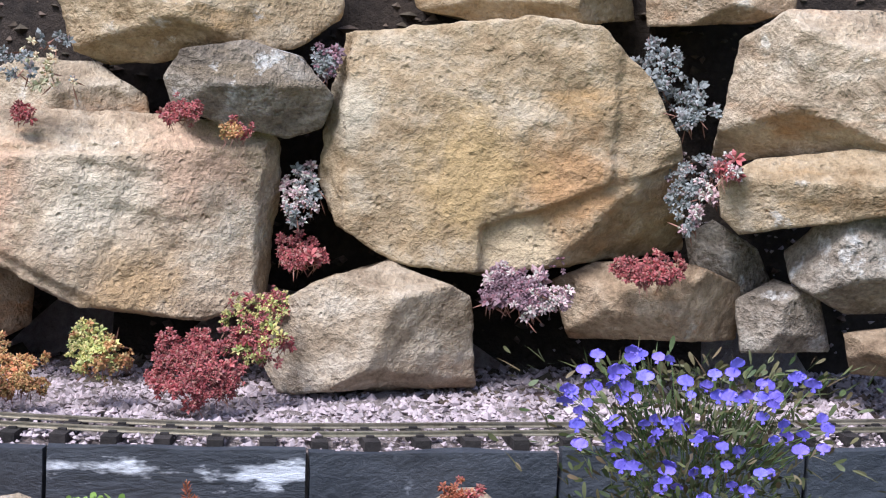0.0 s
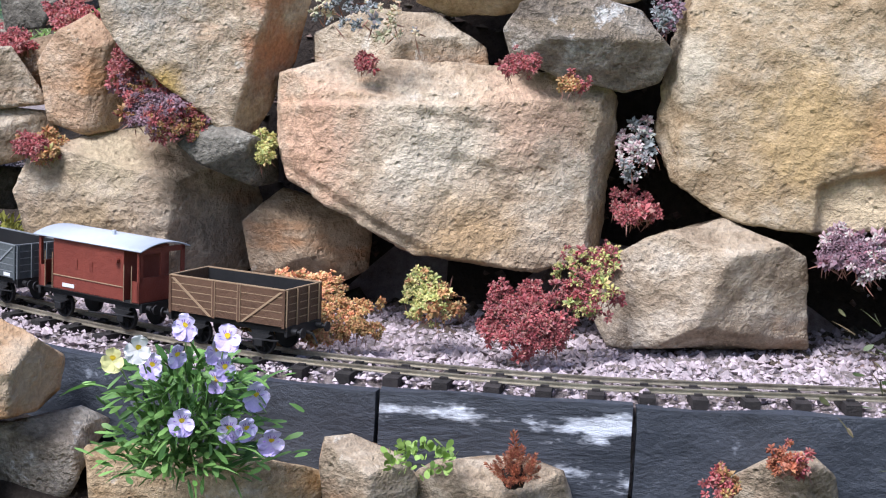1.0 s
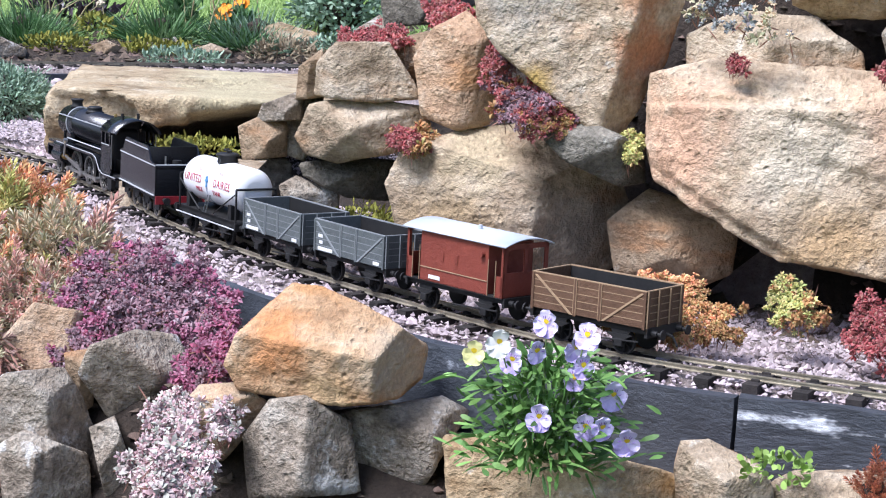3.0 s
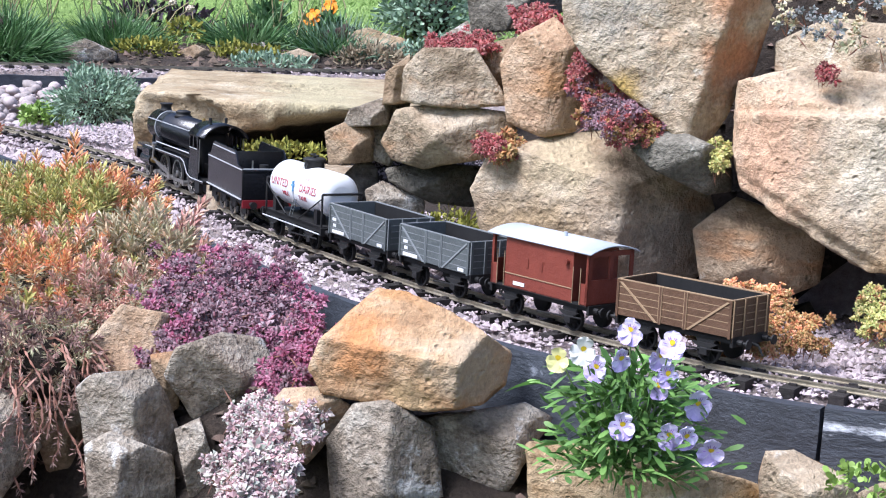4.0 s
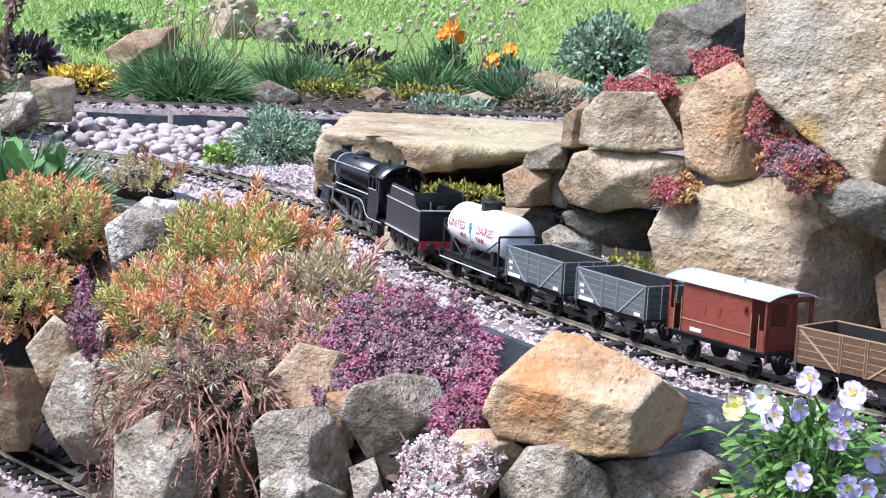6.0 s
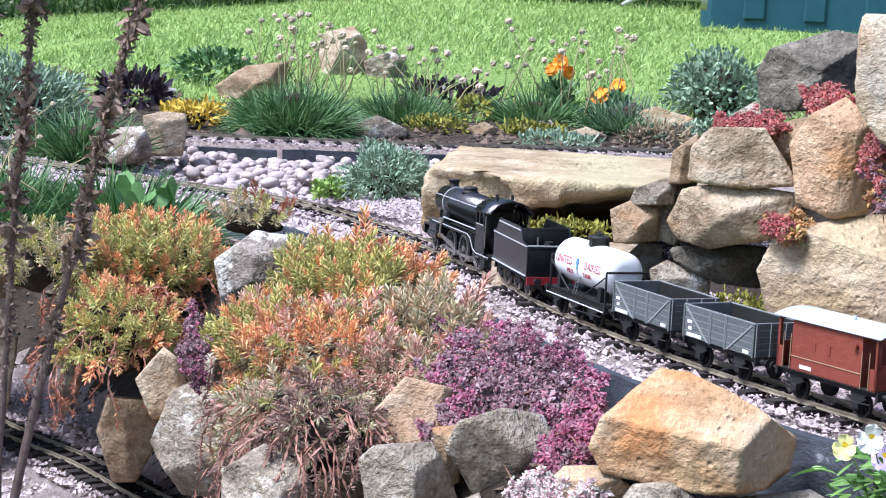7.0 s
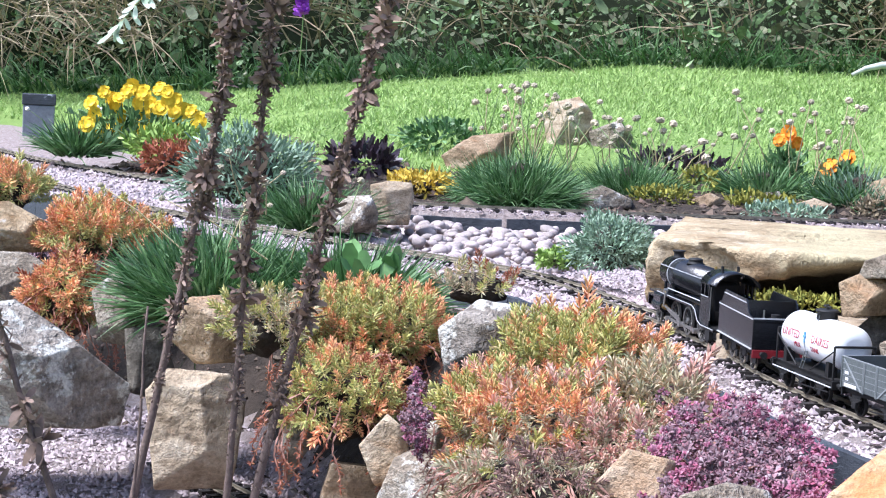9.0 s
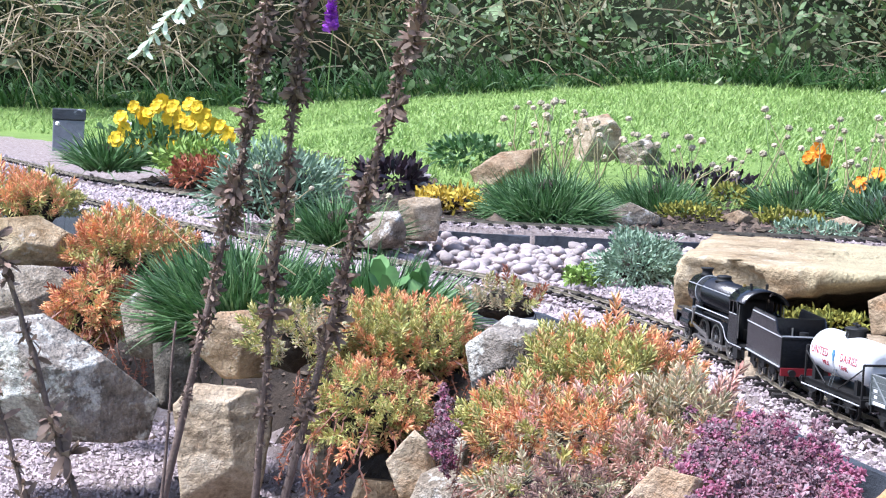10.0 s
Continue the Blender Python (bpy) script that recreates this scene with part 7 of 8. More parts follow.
# places, turns and half-sizes of the plants, from the front rockery to the lawn
stonecrop_shoots((-1.618, 1.800, -0.007), 42.0, (0.125, 0.130, 0.070), ['yellowgreen', 'orange', 'orange'], 420, 0.021, 'orange and yellow-green stonecrop cushion spilling over the front rockery', hang=26)
stonecrop_shoots((-1.488, 1.620, -0.055), 42.6, (0.074, 0.080, 0.064), ['yellowgreen', 'orange', 'rust'], 190, 0.019, 'rusty trailing stonecrop hanging down the front rockery', hang=34, rise=0.1)
stonecrop_shoots((-1.276, 1.792, 0.005), 35.5, (0.099, 0.130, 0.053), ['yellowgreen', 'orange', 'orange'], 330, 0.022, 'yellow-green stonecrop cushion with orange tips beside the slate edging', hang=20)
stonecrop_shoots((-1.189, 1.633, -0.049), 36.0, (0.134, 0.130, 0.070), ['orange', 'yellowgreen', 'pink', 'greygreen', 'orange'], 460, 0.021, 'grey-green and pink stonecrop cushion trailing over the stones', hang=44, rise=0.35)
stonecrop_shoots((-1.177, 1.542, -0.117), 37.3, (0.064, 0.070, 0.064), ['greygreen', 'pink', 'yellowgreen'], 200, 0.019, 'trailing grey-pink stonecrop hanging over the stones', hang=36, rise=0.0)
stonecrop_shoots((-1.123, 1.727, -0.023), 33.0, (0.059, 0.090, 0.043), ['greygreen', 'greygreen', 'pink'], 110, 0.030, 'grey-green stonecrop with upright shoots', hang=15)
stonecrop_rosettes((-0.904, 1.510, -0.019), 30.9, (0.091, 0.130, 0.056), ['purple', 'purple', 'purple', 'mauve'], 560, 0.0098, 'dense purple stonecrop mat against the slate edging', leaves=6)
stonecrop_rosettes((-0.789, 1.460, -0.029), 28.4, (0.040, 0.070, 0.043), ['mauve', 'mauve', 'purple'], 240, 0.0100, 'crimson-purple stonecrop mat beside the orange stone', leaves=6)
stonecrop_rosettes((-0.715, 1.273, -0.066), 29.3, (0.048, 0.060, 0.037), ['palepink', 'palepink', 'palepink'], 280, 0.0100, 'pale pink and silver stonecrop in the front rockery', leaves=6)
stonecrop_rosettes((-1.281, 1.510, -0.021), 40.3, (0.018, 0.030, 0.044), ['purple', 'mauve'], 110, 0.007, 'trailing violet stonecrop between pale stones', leaves=5)
stonecrop_shoots((-2.573, 2.145, 0.015), 50.2, (0.102, 0.120, 0.056), ['orange', 'yellowgreen', 'orange'], 230, 0.026, 'orange stonecrop cushion beside the slate edging', hang=10)
stonecrop_shoots((-2.338, 1.879, -0.060), 51.2, (0.060, 0.070, 0.078), ['orange', 'rust', 'yellowgreen'], 150, 0.024, 'orange stonecrop hanging over the front stones', hang=30, rise=0.1)
stonecrop_shoots((-3.338, 2.502, 0.025), 53.1, (0.097, 0.120, 0.052), ['orange', 'yellowgreen'], 130, 0.03, 'orange stonecrop cushion at the bend of the track')
stonecrop_rosettes((-2.926, 2.264, -0.052), 52.3, (0.068, 0.080, 0.025), ['purple', 'black'], 150, 0.013, 'dark purple stonecrop between buff stones', leaves=6)
stonecrop_shoots((-1.633, 1.620, 0.015), 45.2, (0.050, 0.080, 0.043), ['yellowgreen', 'greygreen'], 90, 0.02, 'green stonecrop in the front rockery')
stonecrop_rosettes((-0.419, 1.658, 0.022), 14.2, (0.068, 0.050, 0.025), ['apricot', 'apricot', 'orange'], 330, 0.0075, 'apricot stonecrop mat at the foot of the wall', leaves=7)
stonecrop_rosettes((-0.222, 1.685, 0.024), 7.5, (0.041, 0.050, 0.027), ['red'], 260, 0.0075, 'deep red stonecrop mat at the foot of the wall', leaves=6)
stonecrop_rosettes((-0.170, 1.722, 0.054), 5.6, (0.029, 0.030, 0.031), ['red', 'yellowgreen', 'red'], 120, 0.008, 'red and yellow-green stonecrop climbing a gap', leaves=6)
stonecrop_rosettes((-0.316, 1.701, 0.036), 10.5, (0.032, 0.030, 0.024), ['yellowgreen', 'apricot'], 90, 0.0085, 'yellow-green stonecrop at the foot of the wall', leaves=6)
stonecrop_rosettes((-0.618, 1.828, 0.187), 18.7, (0.044, 0.050, 0.028), ['purple', 'red', 'apricot'], 300, 0.0085, 'purple and coral stonecrop growing on a ledge of the wall', leaves=6)
stonecrop_rosettes((-0.772, 1.867, 0.138), 22.5, (0.024, 0.030, 0.015), ['red', 'apricot'], 90, 0.0085, 'coral stonecrop tucked between stones', leaves=6)
stonecrop_rosettes((-0.852, 1.941, 0.238), 23.7, (0.038, 0.050, 0.014), ['red'], 170, 0.0085, 'red stonecrop along the top of the wall', leaves=6)
stonecrop_rosettes((-0.767, 1.955, 0.269), 21.4, (0.032, 0.050, 0.020), ['red'], 170, 0.0085, 'crimson stonecrop below the dark boulder', leaves=6)
stonecrop_rosettes((-0.676, 1.861, 0.222), 20.0, (0.013, 0.030, 0.027), ['red', 'purple'], 90, 0.008, 'red stonecrop in a crack between boulders', leaves=6)
stonecrop_rosettes((-0.516, 1.829, 0.154), 15.7, (0.009, 0.020, 0.016), ['yellowgreen'], 40, 0.008, 'green stonecrop in a crack of the wall', leaves=6)
stonecrop_rosettes((-0.249, 1.763, 0.255), 8.0, (0.017, 0.020, 0.009), ['red'], 45, 0.007, 'small red stonecrop under the rounded stone', leaves=6)
stonecrop_rosettes((-0.199, 1.769, 0.239), 6.4, (0.013, 0.020, 0.006), ['apricot', 'red'], 30, 0.007, 'small coral stonecrop under the rounded stone', leaves=6)
stonecrop_rosettes((-0.408, 1.794, 0.249), 12.8, (0.010, 0.020, 0.009), ['red'], 24, 0.007, 'tiny dark red stonecrop on a ledge', leaves=6)
stonecrop_rosettes((-0.140, 1.835, 0.171), 4.4, (0.019, 0.030, 0.029), ['palepink', 'silver'], 36, 0.0095, 'silvery pink stonecrop between the boulders', leaves=6)
stonecrop_rosettes((-0.140, 1.825, 0.118), 4.4, (0.022, 0.030, 0.017), ['red'], 60, 0.0085, 'dark red stonecrop between the boulders', leaves=6)
stonecrop_rosettes((-0.160, 1.793, 0.073), 5.1, (0.015, 0.020, 0.011), ['red', 'yellowgreen'], 40, 0.008, 'red stonecrop behind the track', leaves=6)
stonecrop_rosettes((0.081, 1.788, 0.091), -2.6, (0.041, 0.030, 0.023), ['purple', 'palepink'], 140, 0.0095, 'dusky purple stonecrop below the golden boulder', leaves=6)
stonecrop_rosettes((0.197, 1.779, 0.119), -6.3, (0.030, 0.030, 0.011), ['red'], 80, 0.0085, 'red stonecrop below the golden boulder', leaves=6)
stonecrop_rosettes((0.205, 1.849, 0.304), -6.3, (0.028, 0.030, 0.028), ['silver'], 34, 0.0105, 'silvery rosettes in the gap between boulders', leaves=6)
stonecrop_rosettes((0.238, 1.835, 0.273), -7.4, (0.025, 0.030, 0.025), ['silver'], 26, 0.0105, 'silvery rosettes trailing in the gap', leaves=6)
stonecrop_rosettes((0.242, 1.814, 0.192), -7.6, (0.027, 0.030, 0.038), ['silver', 'palepink'], 50, 0.0105, 'silvery white rosettes between the boulders', leaves=6)
stonecrop_rosettes((0.269, 1.780, 0.217), -8.6, (0.010, 0.020, 0.008), ['red', 'palepink'], 16, 0.0105, 'red rosette beside a pale stone', leaves=6)
stonecrop_rosettes((-0.406, 1.795, 0.293), 12.7, (0.050, 0.030, 0.025), ['silver', 'greygreen'], 26, 0.0115, 'blue-grey rosettes trailing over the wall', leaves=6)
stonecrop_rosettes((-0.121, 1.836, 0.304), 3.8, (0.012, 0.020, 0.018), ['silver', 'purple'], 24, 0.009, 'grey rosettes beside the rounded stone', leaves=6)
bush((-0.828, 1.876, 0.027), 23.8, (0.045, 0.050, 0.026), 900, 0.006, 'moss', 'yellow-green moss cushion at the foot of the wall', 'moss_cushion', 0.5)
bush((-1.269, 2.292, 0.052), 29.0, (0.059, 0.050, 0.009), 500, 0.007, 'moss', 'yellow-green moss on a flat stone', 'moss_cushion', 0.5)
bush((-0.844, 1.977, 0.007), 23.1, (0.021, 0.040, 0.019), 250, 0.006, 'moss', 'green moss in a corner of the wall', 'moss_cushion', 0.5)
bush((-1.829, 2.650, 0.054), 34.6, (0.068, 0.110, 0.051), 4200, 0.0085, 'bluegreen', 'grey-green creeping shrub beside the slab', 'shrub', 0.35)
bush((-1.921, 2.622, 0.026), 36.2, (0.037, 0.060, 0.016), 700, 0.008, 'lime', 'lime-green ground cover beside the pebbles', 'ground_cover', 0.7)
tuft((-2.000, 1.887, 0.040), 46.7, (0.104, 0.160, 0.067), 4000, 0.118, 0.0055, 'grass', 'dense dark green thrift tuft beside the slate edging', 0.2, spread=0.8)
tuft((-1.850, 1.994, 0.026), 42.9, (0.094, 0.120, 0.053), 2000, 0.118, 0.0062, 'grass', 'bright green grassy tuft beside the slate edging', 0.12)
bush((-1.752, 1.948, 0.028), 42.0, (0.049, 0.050, 0.030), 34, 0.045, 'broad', 'broad-leaved green plant beside the tuft', 'leafy_plant', 0.5)
bush((-1.761, 1.844, -0.000), 43.7, (0.025, 0.040, 0.012), 60, 0.02, 'lime', 'lime-green leaves at the edge of the stonecrop', 'leafy_plant', 0.6)
bush((-3.197, 3.104, 0.066), 45.8, (0.148, 0.160, 0.101), 2200, 0.024, 'bluegreen', 'blue-green fine-leaved clump behind the track', 'shrub', 0.22)
tuft((-2.930, 3.042, 0.030), 43.9, (0.096, 0.140, 0.057), 1100, 0.12, 0.005, 'grass', 'green thrift tuft behind the track', 0.15)
bush((-4.257, 3.797, 0.069), 48.3, (0.113, 0.140, 0.055), 1300, 0.02, 'lime', 'lime-green cushion plant in the border', 'ground_cover', 0.4)
bush((-4.137, 3.714, 0.036), 48.1, (0.093, 0.100, 0.054), 900, 0.018, 'rust', 'rust-red cushion plant in the border', 'ground_cover', 0.4)
tuft((-4.524, 3.668, 0.086), 51.0, (0.080, 0.140, 0.062), 500, 0.13, 0.008, 'grass', 'green tuft beside the slate post', 0.14)
bush((-3.775, 4.142, 0.052), 42.3, (0.093, 0.140, 0.044), 420, 0.034, 'black', 'blackish-purple leafy plant in the border', 'leafy_plant', 0.4)
bush((-3.448, 4.025, 0.012), 40.6, (0.099, 0.100, 0.032), 700, 0.016, 'yellow', 'golden yellow stonecrop in the border', 'ground_cover', 0.5)
bush((-2.988, 4.760, 0.055), 32.1, (0.050, 0.070, 0.032), 170, 0.016, 'moss', 'yellow-green stonecrop in the border', 'ground_cover', 0.5)
bush((-3.178, 4.914, 0.068), 32.9, (0.151, 0.120, 0.036), 420, 0.03, 'black', 'dark bronze leaf litter in the border', 'leafy_plant', 0.35)
tuft((-3.184, 4.137, 0.063), 37.6, (0.123, 0.200, 0.098), 4600, 0.150, 0.0064, 'grass', 'large green thrift tuft behind the rear track', 0.3, spread=0.95)
tuft((-3.137, 4.610, 0.054), 34.2, (0.112, 0.160, 0.084), 3600, 0.128, 0.0064, 'grass', 'green thrift tuft beside the rear track', 0.3, spread=0.95)
tuft((-2.828, 4.861, 0.067), 30.2, (0.103, 0.140, 0.060), 700, 0.12, 0.007, 'grass', 'low green tuft under orange flowers', 0.15)
tuft((-2.609, 4.937, 0.058), 27.9, (0.104, 0.140, 0.055), 600, 0.11, 0.007, 'grass', 'low green tuft behind the slab', 0.15)
bush((-2.482, 5.348, 0.131), 24.9, (0.135, 0.160, 0.111), 2000, 0.02, 'bluegreen', 'grey-green bushy plant behind the wall', 'shrub', 0.45)
tuft((-2.562, 4.962, 0.071), 27.3, (0.118, 0.140, 0.076), 700, 0.12, 0.006, 'bluegreen', 'blue-green fine tuft behind the slab', 0.12)
bush((-3.952, 4.715, 0.110), 40.0, (0.111, 0.120, 0.052), 500, 0.03, 'grass', 'green leafy plant in the border', 'leafy_plant', 0.35)
bush((-2.545, 4.498, 0.002), 29.5, (0.109, 0.080, 0.019), 500, 0.015, 'bluegreen', 'creeping grey-green mat beside the rear track', 'ground_cover', 0.4)
bush((-2.700, 4.640, 0.004), 30.2, (0.120, 0.060, 0.028), 620, 0.014, 'moss', 'low yellow-green moss beside the rear track', 'moss_cushion', 0.5)
bush((-2.400, 4.840, 0.012), 26.4, (0.120, 0.060, 0.034), 520, 0.018, 'straw', 'dry tan clump beside the rear track', 'ground_cover', 0.3)
bush((-2.930, 4.480, 0.008), 33.2, (0.090, 0.050, 0.030), 420, 0.014, 'moss', 'mossy mat beside the rear track', 'ground_cover', 0.5)
bush((-2.230, 4.980, 0.030), 24.1, (0.150, 0.070, 0.045), 760, 0.018, 'bluegreen', 'low grey-green plants beside the rear track', 'ground_cover', 0.35)
bush((-0.264, 1.405, -0.040), 10.6, (0.027, 0.020, 0.013), 110, 0.0065, 'lime', 'green fleshy sprigs in front of the slate edging', 'leafy_plant', 0.8)
stonecrop_shoots((-0.189, 1.407, -0.045), 7.6, (0.014, 0.020, 0.016), ['rust'], 60, 0.0078, 'dried rust-brown cone of old stonecrop')
stonecrop_rosettes((-0.030, 1.410, -0.039), 1.2, (0.011, 0.015, 0.012), ['red', 'apricot'], 18, 0.009, 'red fleshy rosette in front of the slate edging', leaves=6)
stonecrop_rosettes((0.022, 1.430, -0.018), -0.9, (0.017, 0.015, 0.010), ['rust', 'red'], 24, 0.008, 'small russet rosettes in front of the slate edging', leaves=6)
stonecrop_shoots((-1.513, 1.889, 0.064), 38.7, (0.055, 0.050, 0.028), ['greygreen', 'yellowgreen', 'rust'], 34, 0.016, 'straggly brownish-green stonecrop stems beside the track', rise=1.6)
stonecrop_shoots((-1.310, 1.667, -0.042), 38.2, (0.058, 0.080, 0.045), ['yellowgreen', 'orange', 'pink'], 130, 0.021, 'orange-tipped stonecrop between the stones', hang=14)
stonecrop_shoots((-1.092, 1.603, -0.051), 34.3, (0.070, 0.080, 0.041), ['pink', 'greygreen', 'pink'], 180, 0.02, 'pinkish stonecrop trailing beside a tan stone', hang=24, rise=0.2)
stonecrop_shoots((-1.020, 1.405, -0.055), 35.8, (0.050, 0.045, 0.048), ['dusk', 'dusk', 'greygreen'], 70, 0.018, 'dusky trailing stonecrop draped over the lower stones', hang=46, rise=-0.5)
stonecrop_shoots((-1.120, 1.470, -0.075), 37.3, (0.055, 0.045, 0.050), ['greygreen', 'pink', 'yellowgreen'], 80, 0.018, 'green and pink stonecrop sprawling down to the lower stones', hang=34, rise=-0.2)
stonecrop_rosettes((-0.979, 1.645, -0.014), 30.7, (0.064, 0.090, 0.032), ['purple', 'purple', 'purple', 'mauve'], 240, 0.0096, 'dusky purple stonecrop under the slate edging', leaves=6)
viola((-0.430, 1.332, 0.009), 18.1, 'viola plant with lilac and cream flowers in front of the slate')
lobelia((0.191, 1.367, 0.067), -7.7, 'lobelia plant with small blue-violet flowers in front of the slate')
border_flowers((-4.384, 3.797, 0.044), 49.0, (0.17, 0.08, 0), 38, 0.027, PETAL_YELLOW, 'clump of bright yellow flowers beside the lawn', 0.19, 5)
border_flowers((-2.834, 4.992, 0.039), 29.5, (0.04, 0.05, 0), 3, 0.026, PETAL_ORANGE, 'orange flowers on slender stems in the border', 0.15, 6)
border_flowers((-2.669, 5.036, 0.035), 27.9, (0.06, 0.05, 0), 4, 0.03, PETAL_ORANGE, 'orange flowers in the border behind the slab', 0.11, 7)
thrift((-3.556, 4.633, 0.047), 37.4, 0.20, 34, 0.24, 'pale spent thrift heads on thin stems', 1)
thrift((-3.187, 4.774, 0.039), 33.7, 0.20, 26, 0.17, 'tan spent thrift heads on thin stems', 2)
thrift((-2.961, 4.894, 0.039), 31.1, 0.28, 16, 0.26, 'scattered grey thrift heads above the lawn edge', 3)
thrift((-2.725, 5.052, 0.038), 28.3, 0.14, 14, 0.26, 'white and tan thrift heads in the border', 4)
thrift((-3.536, 4.872, 0.065), 35.9, 0.10, 8, 0.16, 'leaning thrift heads beside the pale stone', 9)
thrift((-2.362, 2.304, 0.070), 45.7, 0.12, 5, 0.14, 'pinkish thrift heads behind the track', 11, None, 0.008)
thrift((-1.917, 1.829, 0.068), 46.4, 0.22, 7, 0.10, 'pinkish thrift heads over the dark tuft', 12, None, 0.007)
thrift((-4.664, 3.838, 0.066), 50.5, 0.25, 9, 0.13, 'small white thrift heads beside the yellow flowers', 13, PETAL_WHITE, 0.008)
dead_stalk((-1.404, 1.175, -0.262), (-1.294, 1.251, 0.477), (0.006, 0, 0), 0.0048, 'dead brown flower stalk thick with dry husks', 330, 0.37)
dead_stalk((-1.316, 1.267, -0.262), (-1.274, 1.272, 0.489), (-0.008, 0, 0), 0.0042, 'thin dead flower stalk with dark husks', 260, 0.29)
dead_stalk((-1.320, 1.264, -0.262), (-1.189, 1.351, 0.485), (-0.012, 0, 0), 0.0050, 'leaning dead flower stalk thick with dry husks', 330, 0.25)
dead_stalk((-1.277, 1.108, -0.262), (-1.405, 0.992, 0.250), (0, 0, 0), 0.0042, 'dark dead stalk with shrivelled leaves', 70, 0.05, 0.014)
dead_stalk((-1.282, 1.045, -0.262), (-1.383, 0.989, 0.080), (0, 0, 0), 0.0035, 'short dead stalk with shrivelled leaves', 40, 0.05, 0.014)
dead_stalk((-1.363, 1.176, -0.262), (-1.353, 1.187, 0.112), (0, 0, 0), 0.0024, 'thin pale dry stem', 6, 0.1, 0.006)
# ---- slate post, lawn, hedge, tank ----
def slate_post():
    base = tagged(new("slate_post"), "upright grey slate block beside the track", "slate post")
    grey = surface("slate_grey", (0.13, 0.14, 0.16), (0.24, 0.25, 0.28), 12, rough=0.6, bump=0.5, bump_scale=40)
    bm = bmesh.new()
    box(bm, -0.062, 0.062, -0.03, 0.03, -0.03, 0.125, 0.004)
    part("block", bm, grey, base)
    bm = bmesh.new()
    box(bm, -0.066, 0.066, -0.034, 0.034, 0.126, 0.170, 0.004)
    part("cap", bm, SLATE, base, "darker slate cap")
    base.matrix_world = Matrix.Translation(POST) @ Matrix.Rotation(radians(52), 4, "Z")


def lawn_grass():
    rng = np.random.default_rng(12)
    n = 80000
    a = radians(90) + np.radians(rng.uniform(8, 57, n))
    r = 5.5 + 4.9 * rng.uniform(0, 1, n) ** 0.8
    x, y = np.cos(a) * r, np.sin(a) * r
    ok = side_of(REAR, x, y) > np.where(x < -4.6, 0.85, 0.4)
    x, y, r = x[ok], y[ok], r[ok]
    P = np.stack([x, y, ground_height(x, y) - 0.004], 1)
    k = len(P)
    patch = np.array([noise.noise(Vector((p[0] * 1.3, p[1] * 1.3, 0))) for p in P])
    D = unit(np.stack([rng.normal(0.1, 0.4, k), rng.normal(0, 0.4, k), np.ones(k)], 1))
    w = Weave()
    blades(w, P, D, rng.uniform(0.022, 0.045, k) * (1 + 0.8 * patch), 0.0050, 0.25, np.zeros(k, int), rng)
    tagged(w.make("lawn_grass", [LEAF["lawn"]]), "bright green uneven lawn grass running to the hedge", "lawn", kind="stuff")


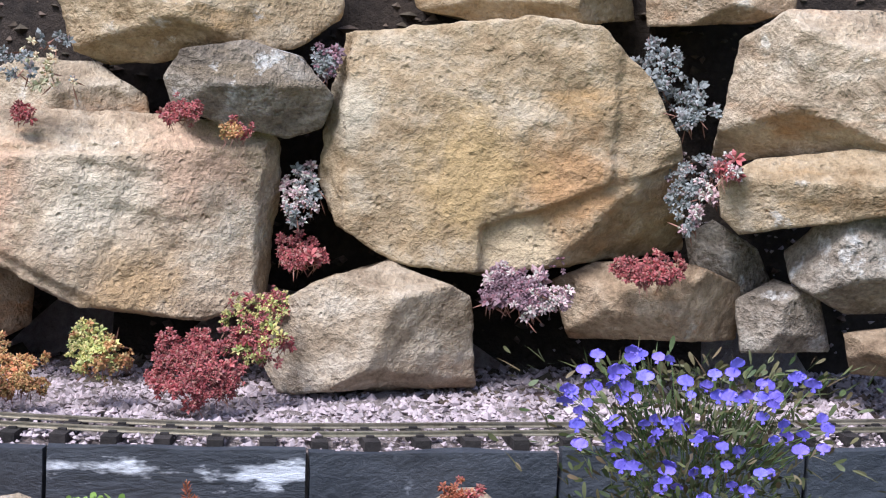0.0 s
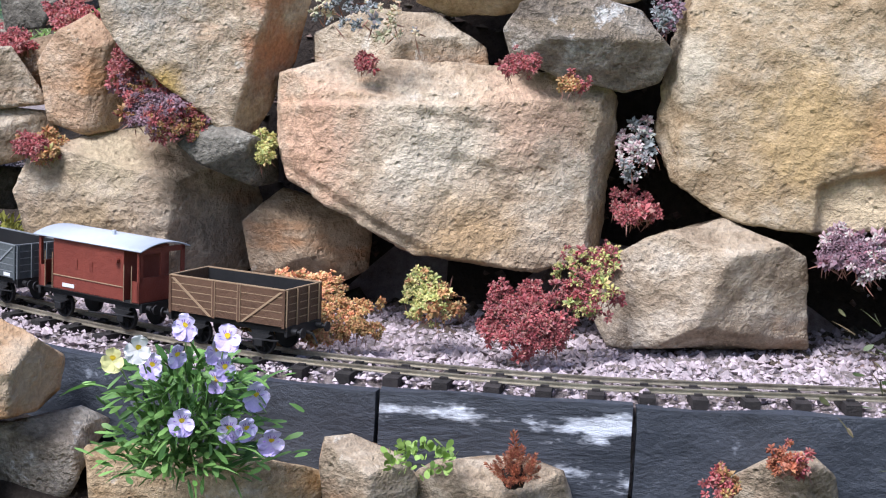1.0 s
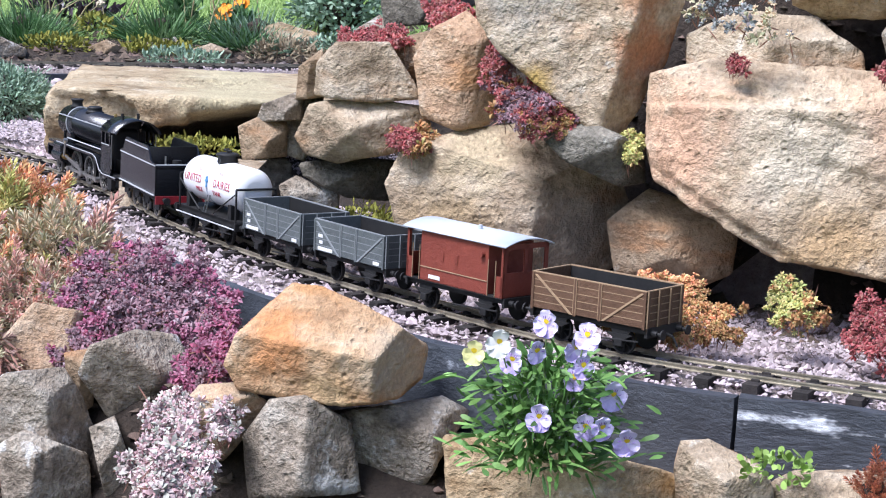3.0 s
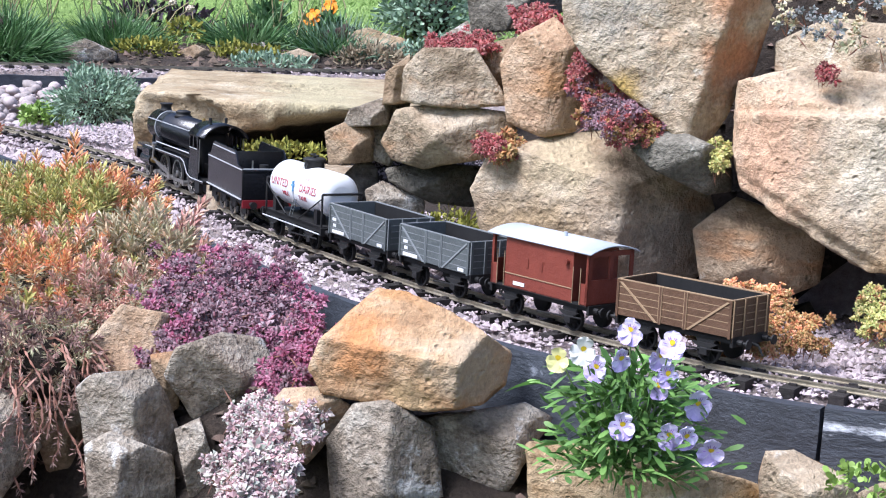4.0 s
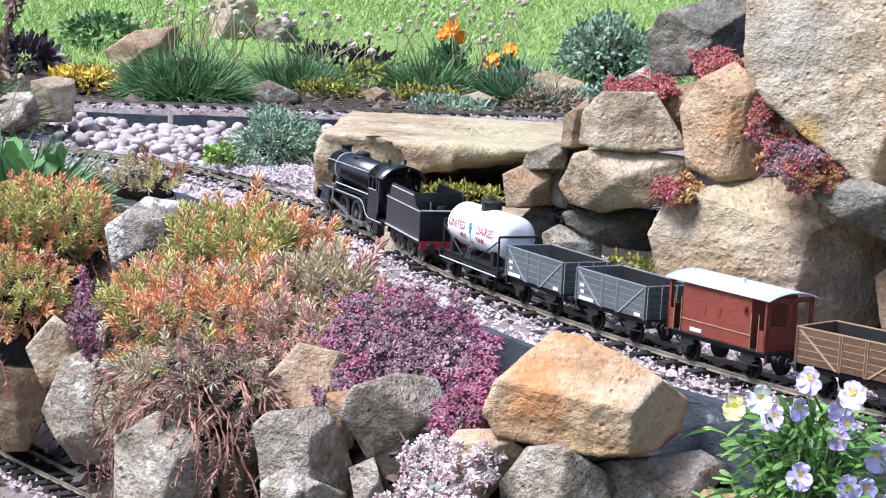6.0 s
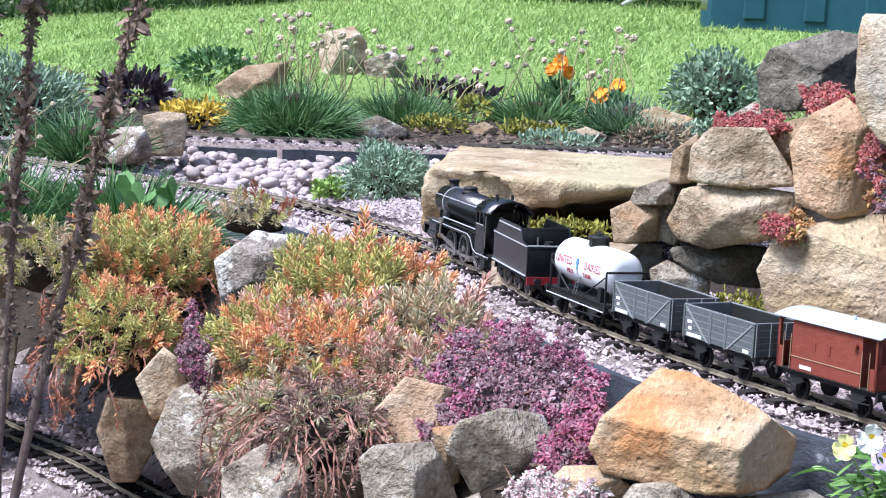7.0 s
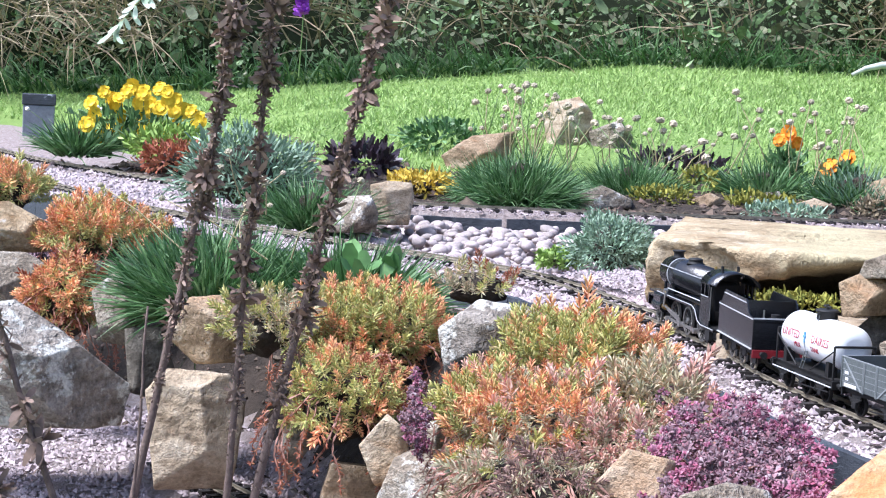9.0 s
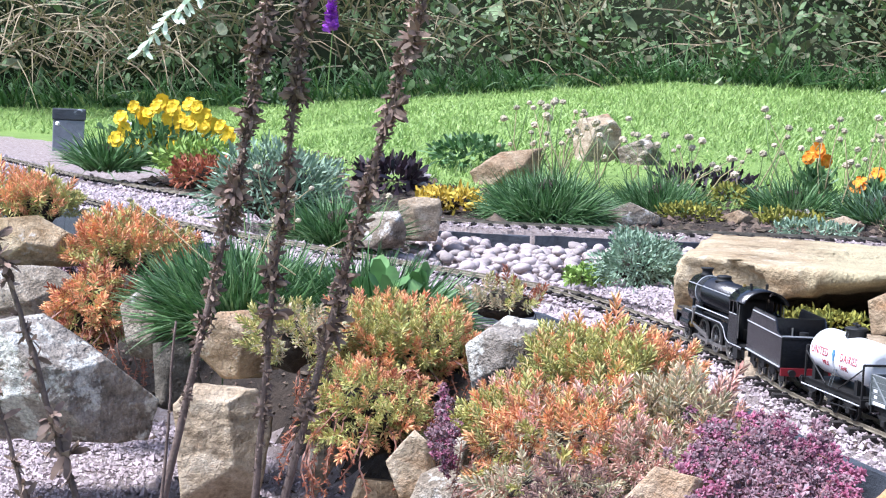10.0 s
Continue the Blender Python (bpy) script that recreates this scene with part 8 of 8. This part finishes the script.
def hedge():
    rng = np.random.default_rng(14)
    base = tagged(new("hedge"), "dark tangled hedge of leaves, brambles and dry grass", "hedge", kind="stuff")
    # an uneven sheet behind the leaves, its dark colour standing for the hedge's inner shade
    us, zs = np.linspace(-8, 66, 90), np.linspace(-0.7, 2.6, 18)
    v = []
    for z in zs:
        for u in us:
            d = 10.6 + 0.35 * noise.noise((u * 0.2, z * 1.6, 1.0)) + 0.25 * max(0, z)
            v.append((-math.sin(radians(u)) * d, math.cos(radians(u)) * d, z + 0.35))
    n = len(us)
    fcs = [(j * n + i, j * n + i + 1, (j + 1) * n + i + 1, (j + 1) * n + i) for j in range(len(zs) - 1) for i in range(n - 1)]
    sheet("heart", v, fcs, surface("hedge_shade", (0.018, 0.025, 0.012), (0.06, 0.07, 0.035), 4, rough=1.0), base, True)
    w = Weave()
    k = 66000
    u, z = rng.uniform(-6, 64, k), rng.beta(1.0, 1.4, k) * 2.5 - 0.35
    clump = np.array([noise.noise(Vector((a * 0.35, b * 2.4, 0))) for a, b in zip(u, z)])
    d = 10.45 - 0.5 * np.clip(clump, -0.4, 1) - rng.uniform(0, 0.35, k) + 0.2 * z
    P = np.stack([-np.sin(np.radians(u)) * d, np.cos(np.radians(u)) * d, z + 0.40], 1)
    keep = clump > -0.5
    P = P[keep]
    N = unit(rng.normal(0, 0.7, P.shape) + np.array([0.3, -0.8, 0.7]))
    D = unit(rng.normal(0, 1, P.shape) + np.array([0, -0.2, -0.2]))
    size = rng.lognormal(0, 0.55, len(P)) * 0.026
    ovals(w, P, D, N, size, size * 0.5, np.zeros(len(P), int), 0.1)
    w.make("foliage", [LEAF["hedge"]], base)
    w = Weave()
    k = 2600
    u = rng.uniform(-6, 64, k)
    u = u[np.array([noise.noise(Vector((a * 0.22, 5.0, 0))) for a in u]) > -0.12]
    k = len(u)
    P = np.stack([-np.sin(np.radians(u)) * 10.1, np.cos(np.radians(u)) * 10.1, rng.uniform(0.40, 1.15, k)], 1)
    D = unit(np.stack([rng.normal(0, 0.6, k), rng.normal(-0.4, 0.3, k), rng.uniform(0.2, 1.2, k)], 1))
    blades(w, P, D, rng.uniform(0.25, 0.7, k), 0.010, 0.28, np.zeros(k, int), rng)
    k = 260
    u = rng.uniform(48.8, 53.9, k)
    P = np.stack([-np.sin(np.radians(u)) * 9.75, np.cos(np.radians(u)) * 9.75, rng.uniform(0.30, 0.62, k)], 1)
    D = unit(np.stack([rng.normal(0, 0.8, k), rng.normal(-0.2, 0.3, k), rng.uniform(-0.5, 1.0, k)], 1))
    blades(w, P, D, rng.uniform(0.12, 0.45, k), 0.009, 0.2, np.zeros(k, int), rng)
    w.make("dry_grass", [LEAF["straw"]], base)
    w = Weave()
    k = 3500
    u = rng.uniform(-6, 64, k)
    P = np.stack([-np.sin(np.radians(u)) * 10.0, np.cos(np.radians(u)) * 10.0, ground_height(-np.sin(np.radians(u)) * 10.0, np.cos(np.radians(u)) * 10.0)], 1)
    D = unit(np.stack([rng.normal(0, 0.5, k), rng.normal(-0.3, 0.3, k), np.ones(k)], 1))
    blades(w, P, D, rng.uniform(0.10, 0.3, k), 0.010, 0.25, np.zeros(k, int), rng)
    w.make("long_grass", [LEAF["grass"]], base)


def white_spray(centre):
    """An arching bramble shoot with pale leaves in front of the hedge."""
    base = tagged(new("arching_shoot"), "arching shoot with pale whitish leaves in the hedge", "shoot", "garden plants")
    u = np.linspace(0, 1, 12)
    line = np.stack([0.05 - 0.265 * u, np.zeros(12), 0.03 - 0.27 * u ** 1.4], 1)
    stalk_curve(line, 0.004, STEM_TAN, "stem", base)
    w = Weave()
    rng = np.random.default_rng(3)
    P = np.repeat(line[1:], 2, 0)
    D = unit(rng.normal(0, 0.25, P.shape) + np.where(np.arange(len(P)) % 2, 0.45, -0.5)[:, None] * np.array([1, 0, 0]) + np.array([0, -0.2, -0.9]))
    ovals(w, P, D, unit(rng.normal(0, 0.25, P.shape) + np.array([0, -0.8, 0.6])), rng.uniform(0.06, 0.10, len(P)), 0.024, np.zeros(len(P), int))
    w.make("foliage", [LEAF["spray"]], base)
    placed(base, centre, 42)


def purple_spike(centre):
    base = tagged(new("purple_flower"), "bright purple flower spike in the hedge", "flowering plant", "garden plants")
    stalk_curve([(0, 0, -0.3), (0.01, 0, 0), (0, 0, 0.2)], 0.004, STEM_GREEN, "stem", base)
    w = Weave()
    rng = np.random.default_rng(4)
    k = 140
    z = rng.uniform(0, 0.2, k)
    a = rng.uniform(0, 6.283, k)
    D = unit(np.stack([np.cos(a), np.sin(a), rng.uniform(0, 0.8, k)], 1))
    P = np.stack([np.zeros(k), np.zeros(k), z], 1)
    ovals(w, P, D, unit(rng.normal(0, 1, P.shape)), 0.045 * (1.1 - z * 3), 0.02, np.zeros(k, int))
    w.make("flower", [surface("petal_purple", (0.26, 0.04, 0.42), (0.42, 0.10, 0.62), 40, rough=0.6)], base)
    placed(base, centre, 42)


def oil_tank():
    base = tagged(new("garden_tank"), "dark teal plastic tank standing behind the lawn", "tank")
    teal = surface("teal_plastic", (0.012, 0.055, 0.075), (0.02, 0.08, 0.10), 3, rough=0.45)
    bm = bmesh.new()
    box(bm, 0, 1.5, 0, 0.8, 0, 1.15, 0.05)
    part("body", bm, teal, base)
    for i in range(5):
        bm = bmesh.new()
        box(bm, 0.2 + i * 0.28, 0.3 + i * 0.28, -0.012, 0.02, 0.12, 1.0, 0.008)
        part("rib", bm, teal, base)
    placed(base, TANK, 24)
    tap = tagged(new("pipe_outlet"), "pale hose on a grey metal tap at the tank", "pipe")
    metal = surface("galvanised", (0.34, 0.36, 0.38), (0.52, 0.54, 0.56), 20, rough=0.4, metal=0.7)
    bm = bmesh.new()
    rod(bm, (0.0, 0, 0), (-0.16, 0, 0), 0.022, 16)
    part("tap_body", bm, metal, tap)
    bm = bmesh.new()
    rod(bm, (0.0, 0, 0), (0.03, 0, 0), 0.06, 20)
    part("flange", bm, metal, tap)
    stalk_curve([(-0.16, 0, 0), (-0.23, -0.01, -0.004), (-0.30, -0.02, -0.022), (-0.36, -0.03, -0.055)], 0.019, surface("pale_hose", (0.32, 0.34, 0.30), (0.46, 0.48, 0.43), 20, rough=0.5), "hose", tap, 12)
    placed(tap, PIPE, 24)


POST = (-6.048, 4.700, -0.010)
TANK = (-3.874, 8.124, 0.25)
PIPE = (-3.766, 7.898, 0.460)
SPRAY = (-6.682, 5.879, 0.677)
SPIKE = (-6.724, 6.852, 0.559)
slate_post()
lawn_grass()
hedge()
white_spray(SPRAY)
purple_spike(SPIKE)
oil_tank()
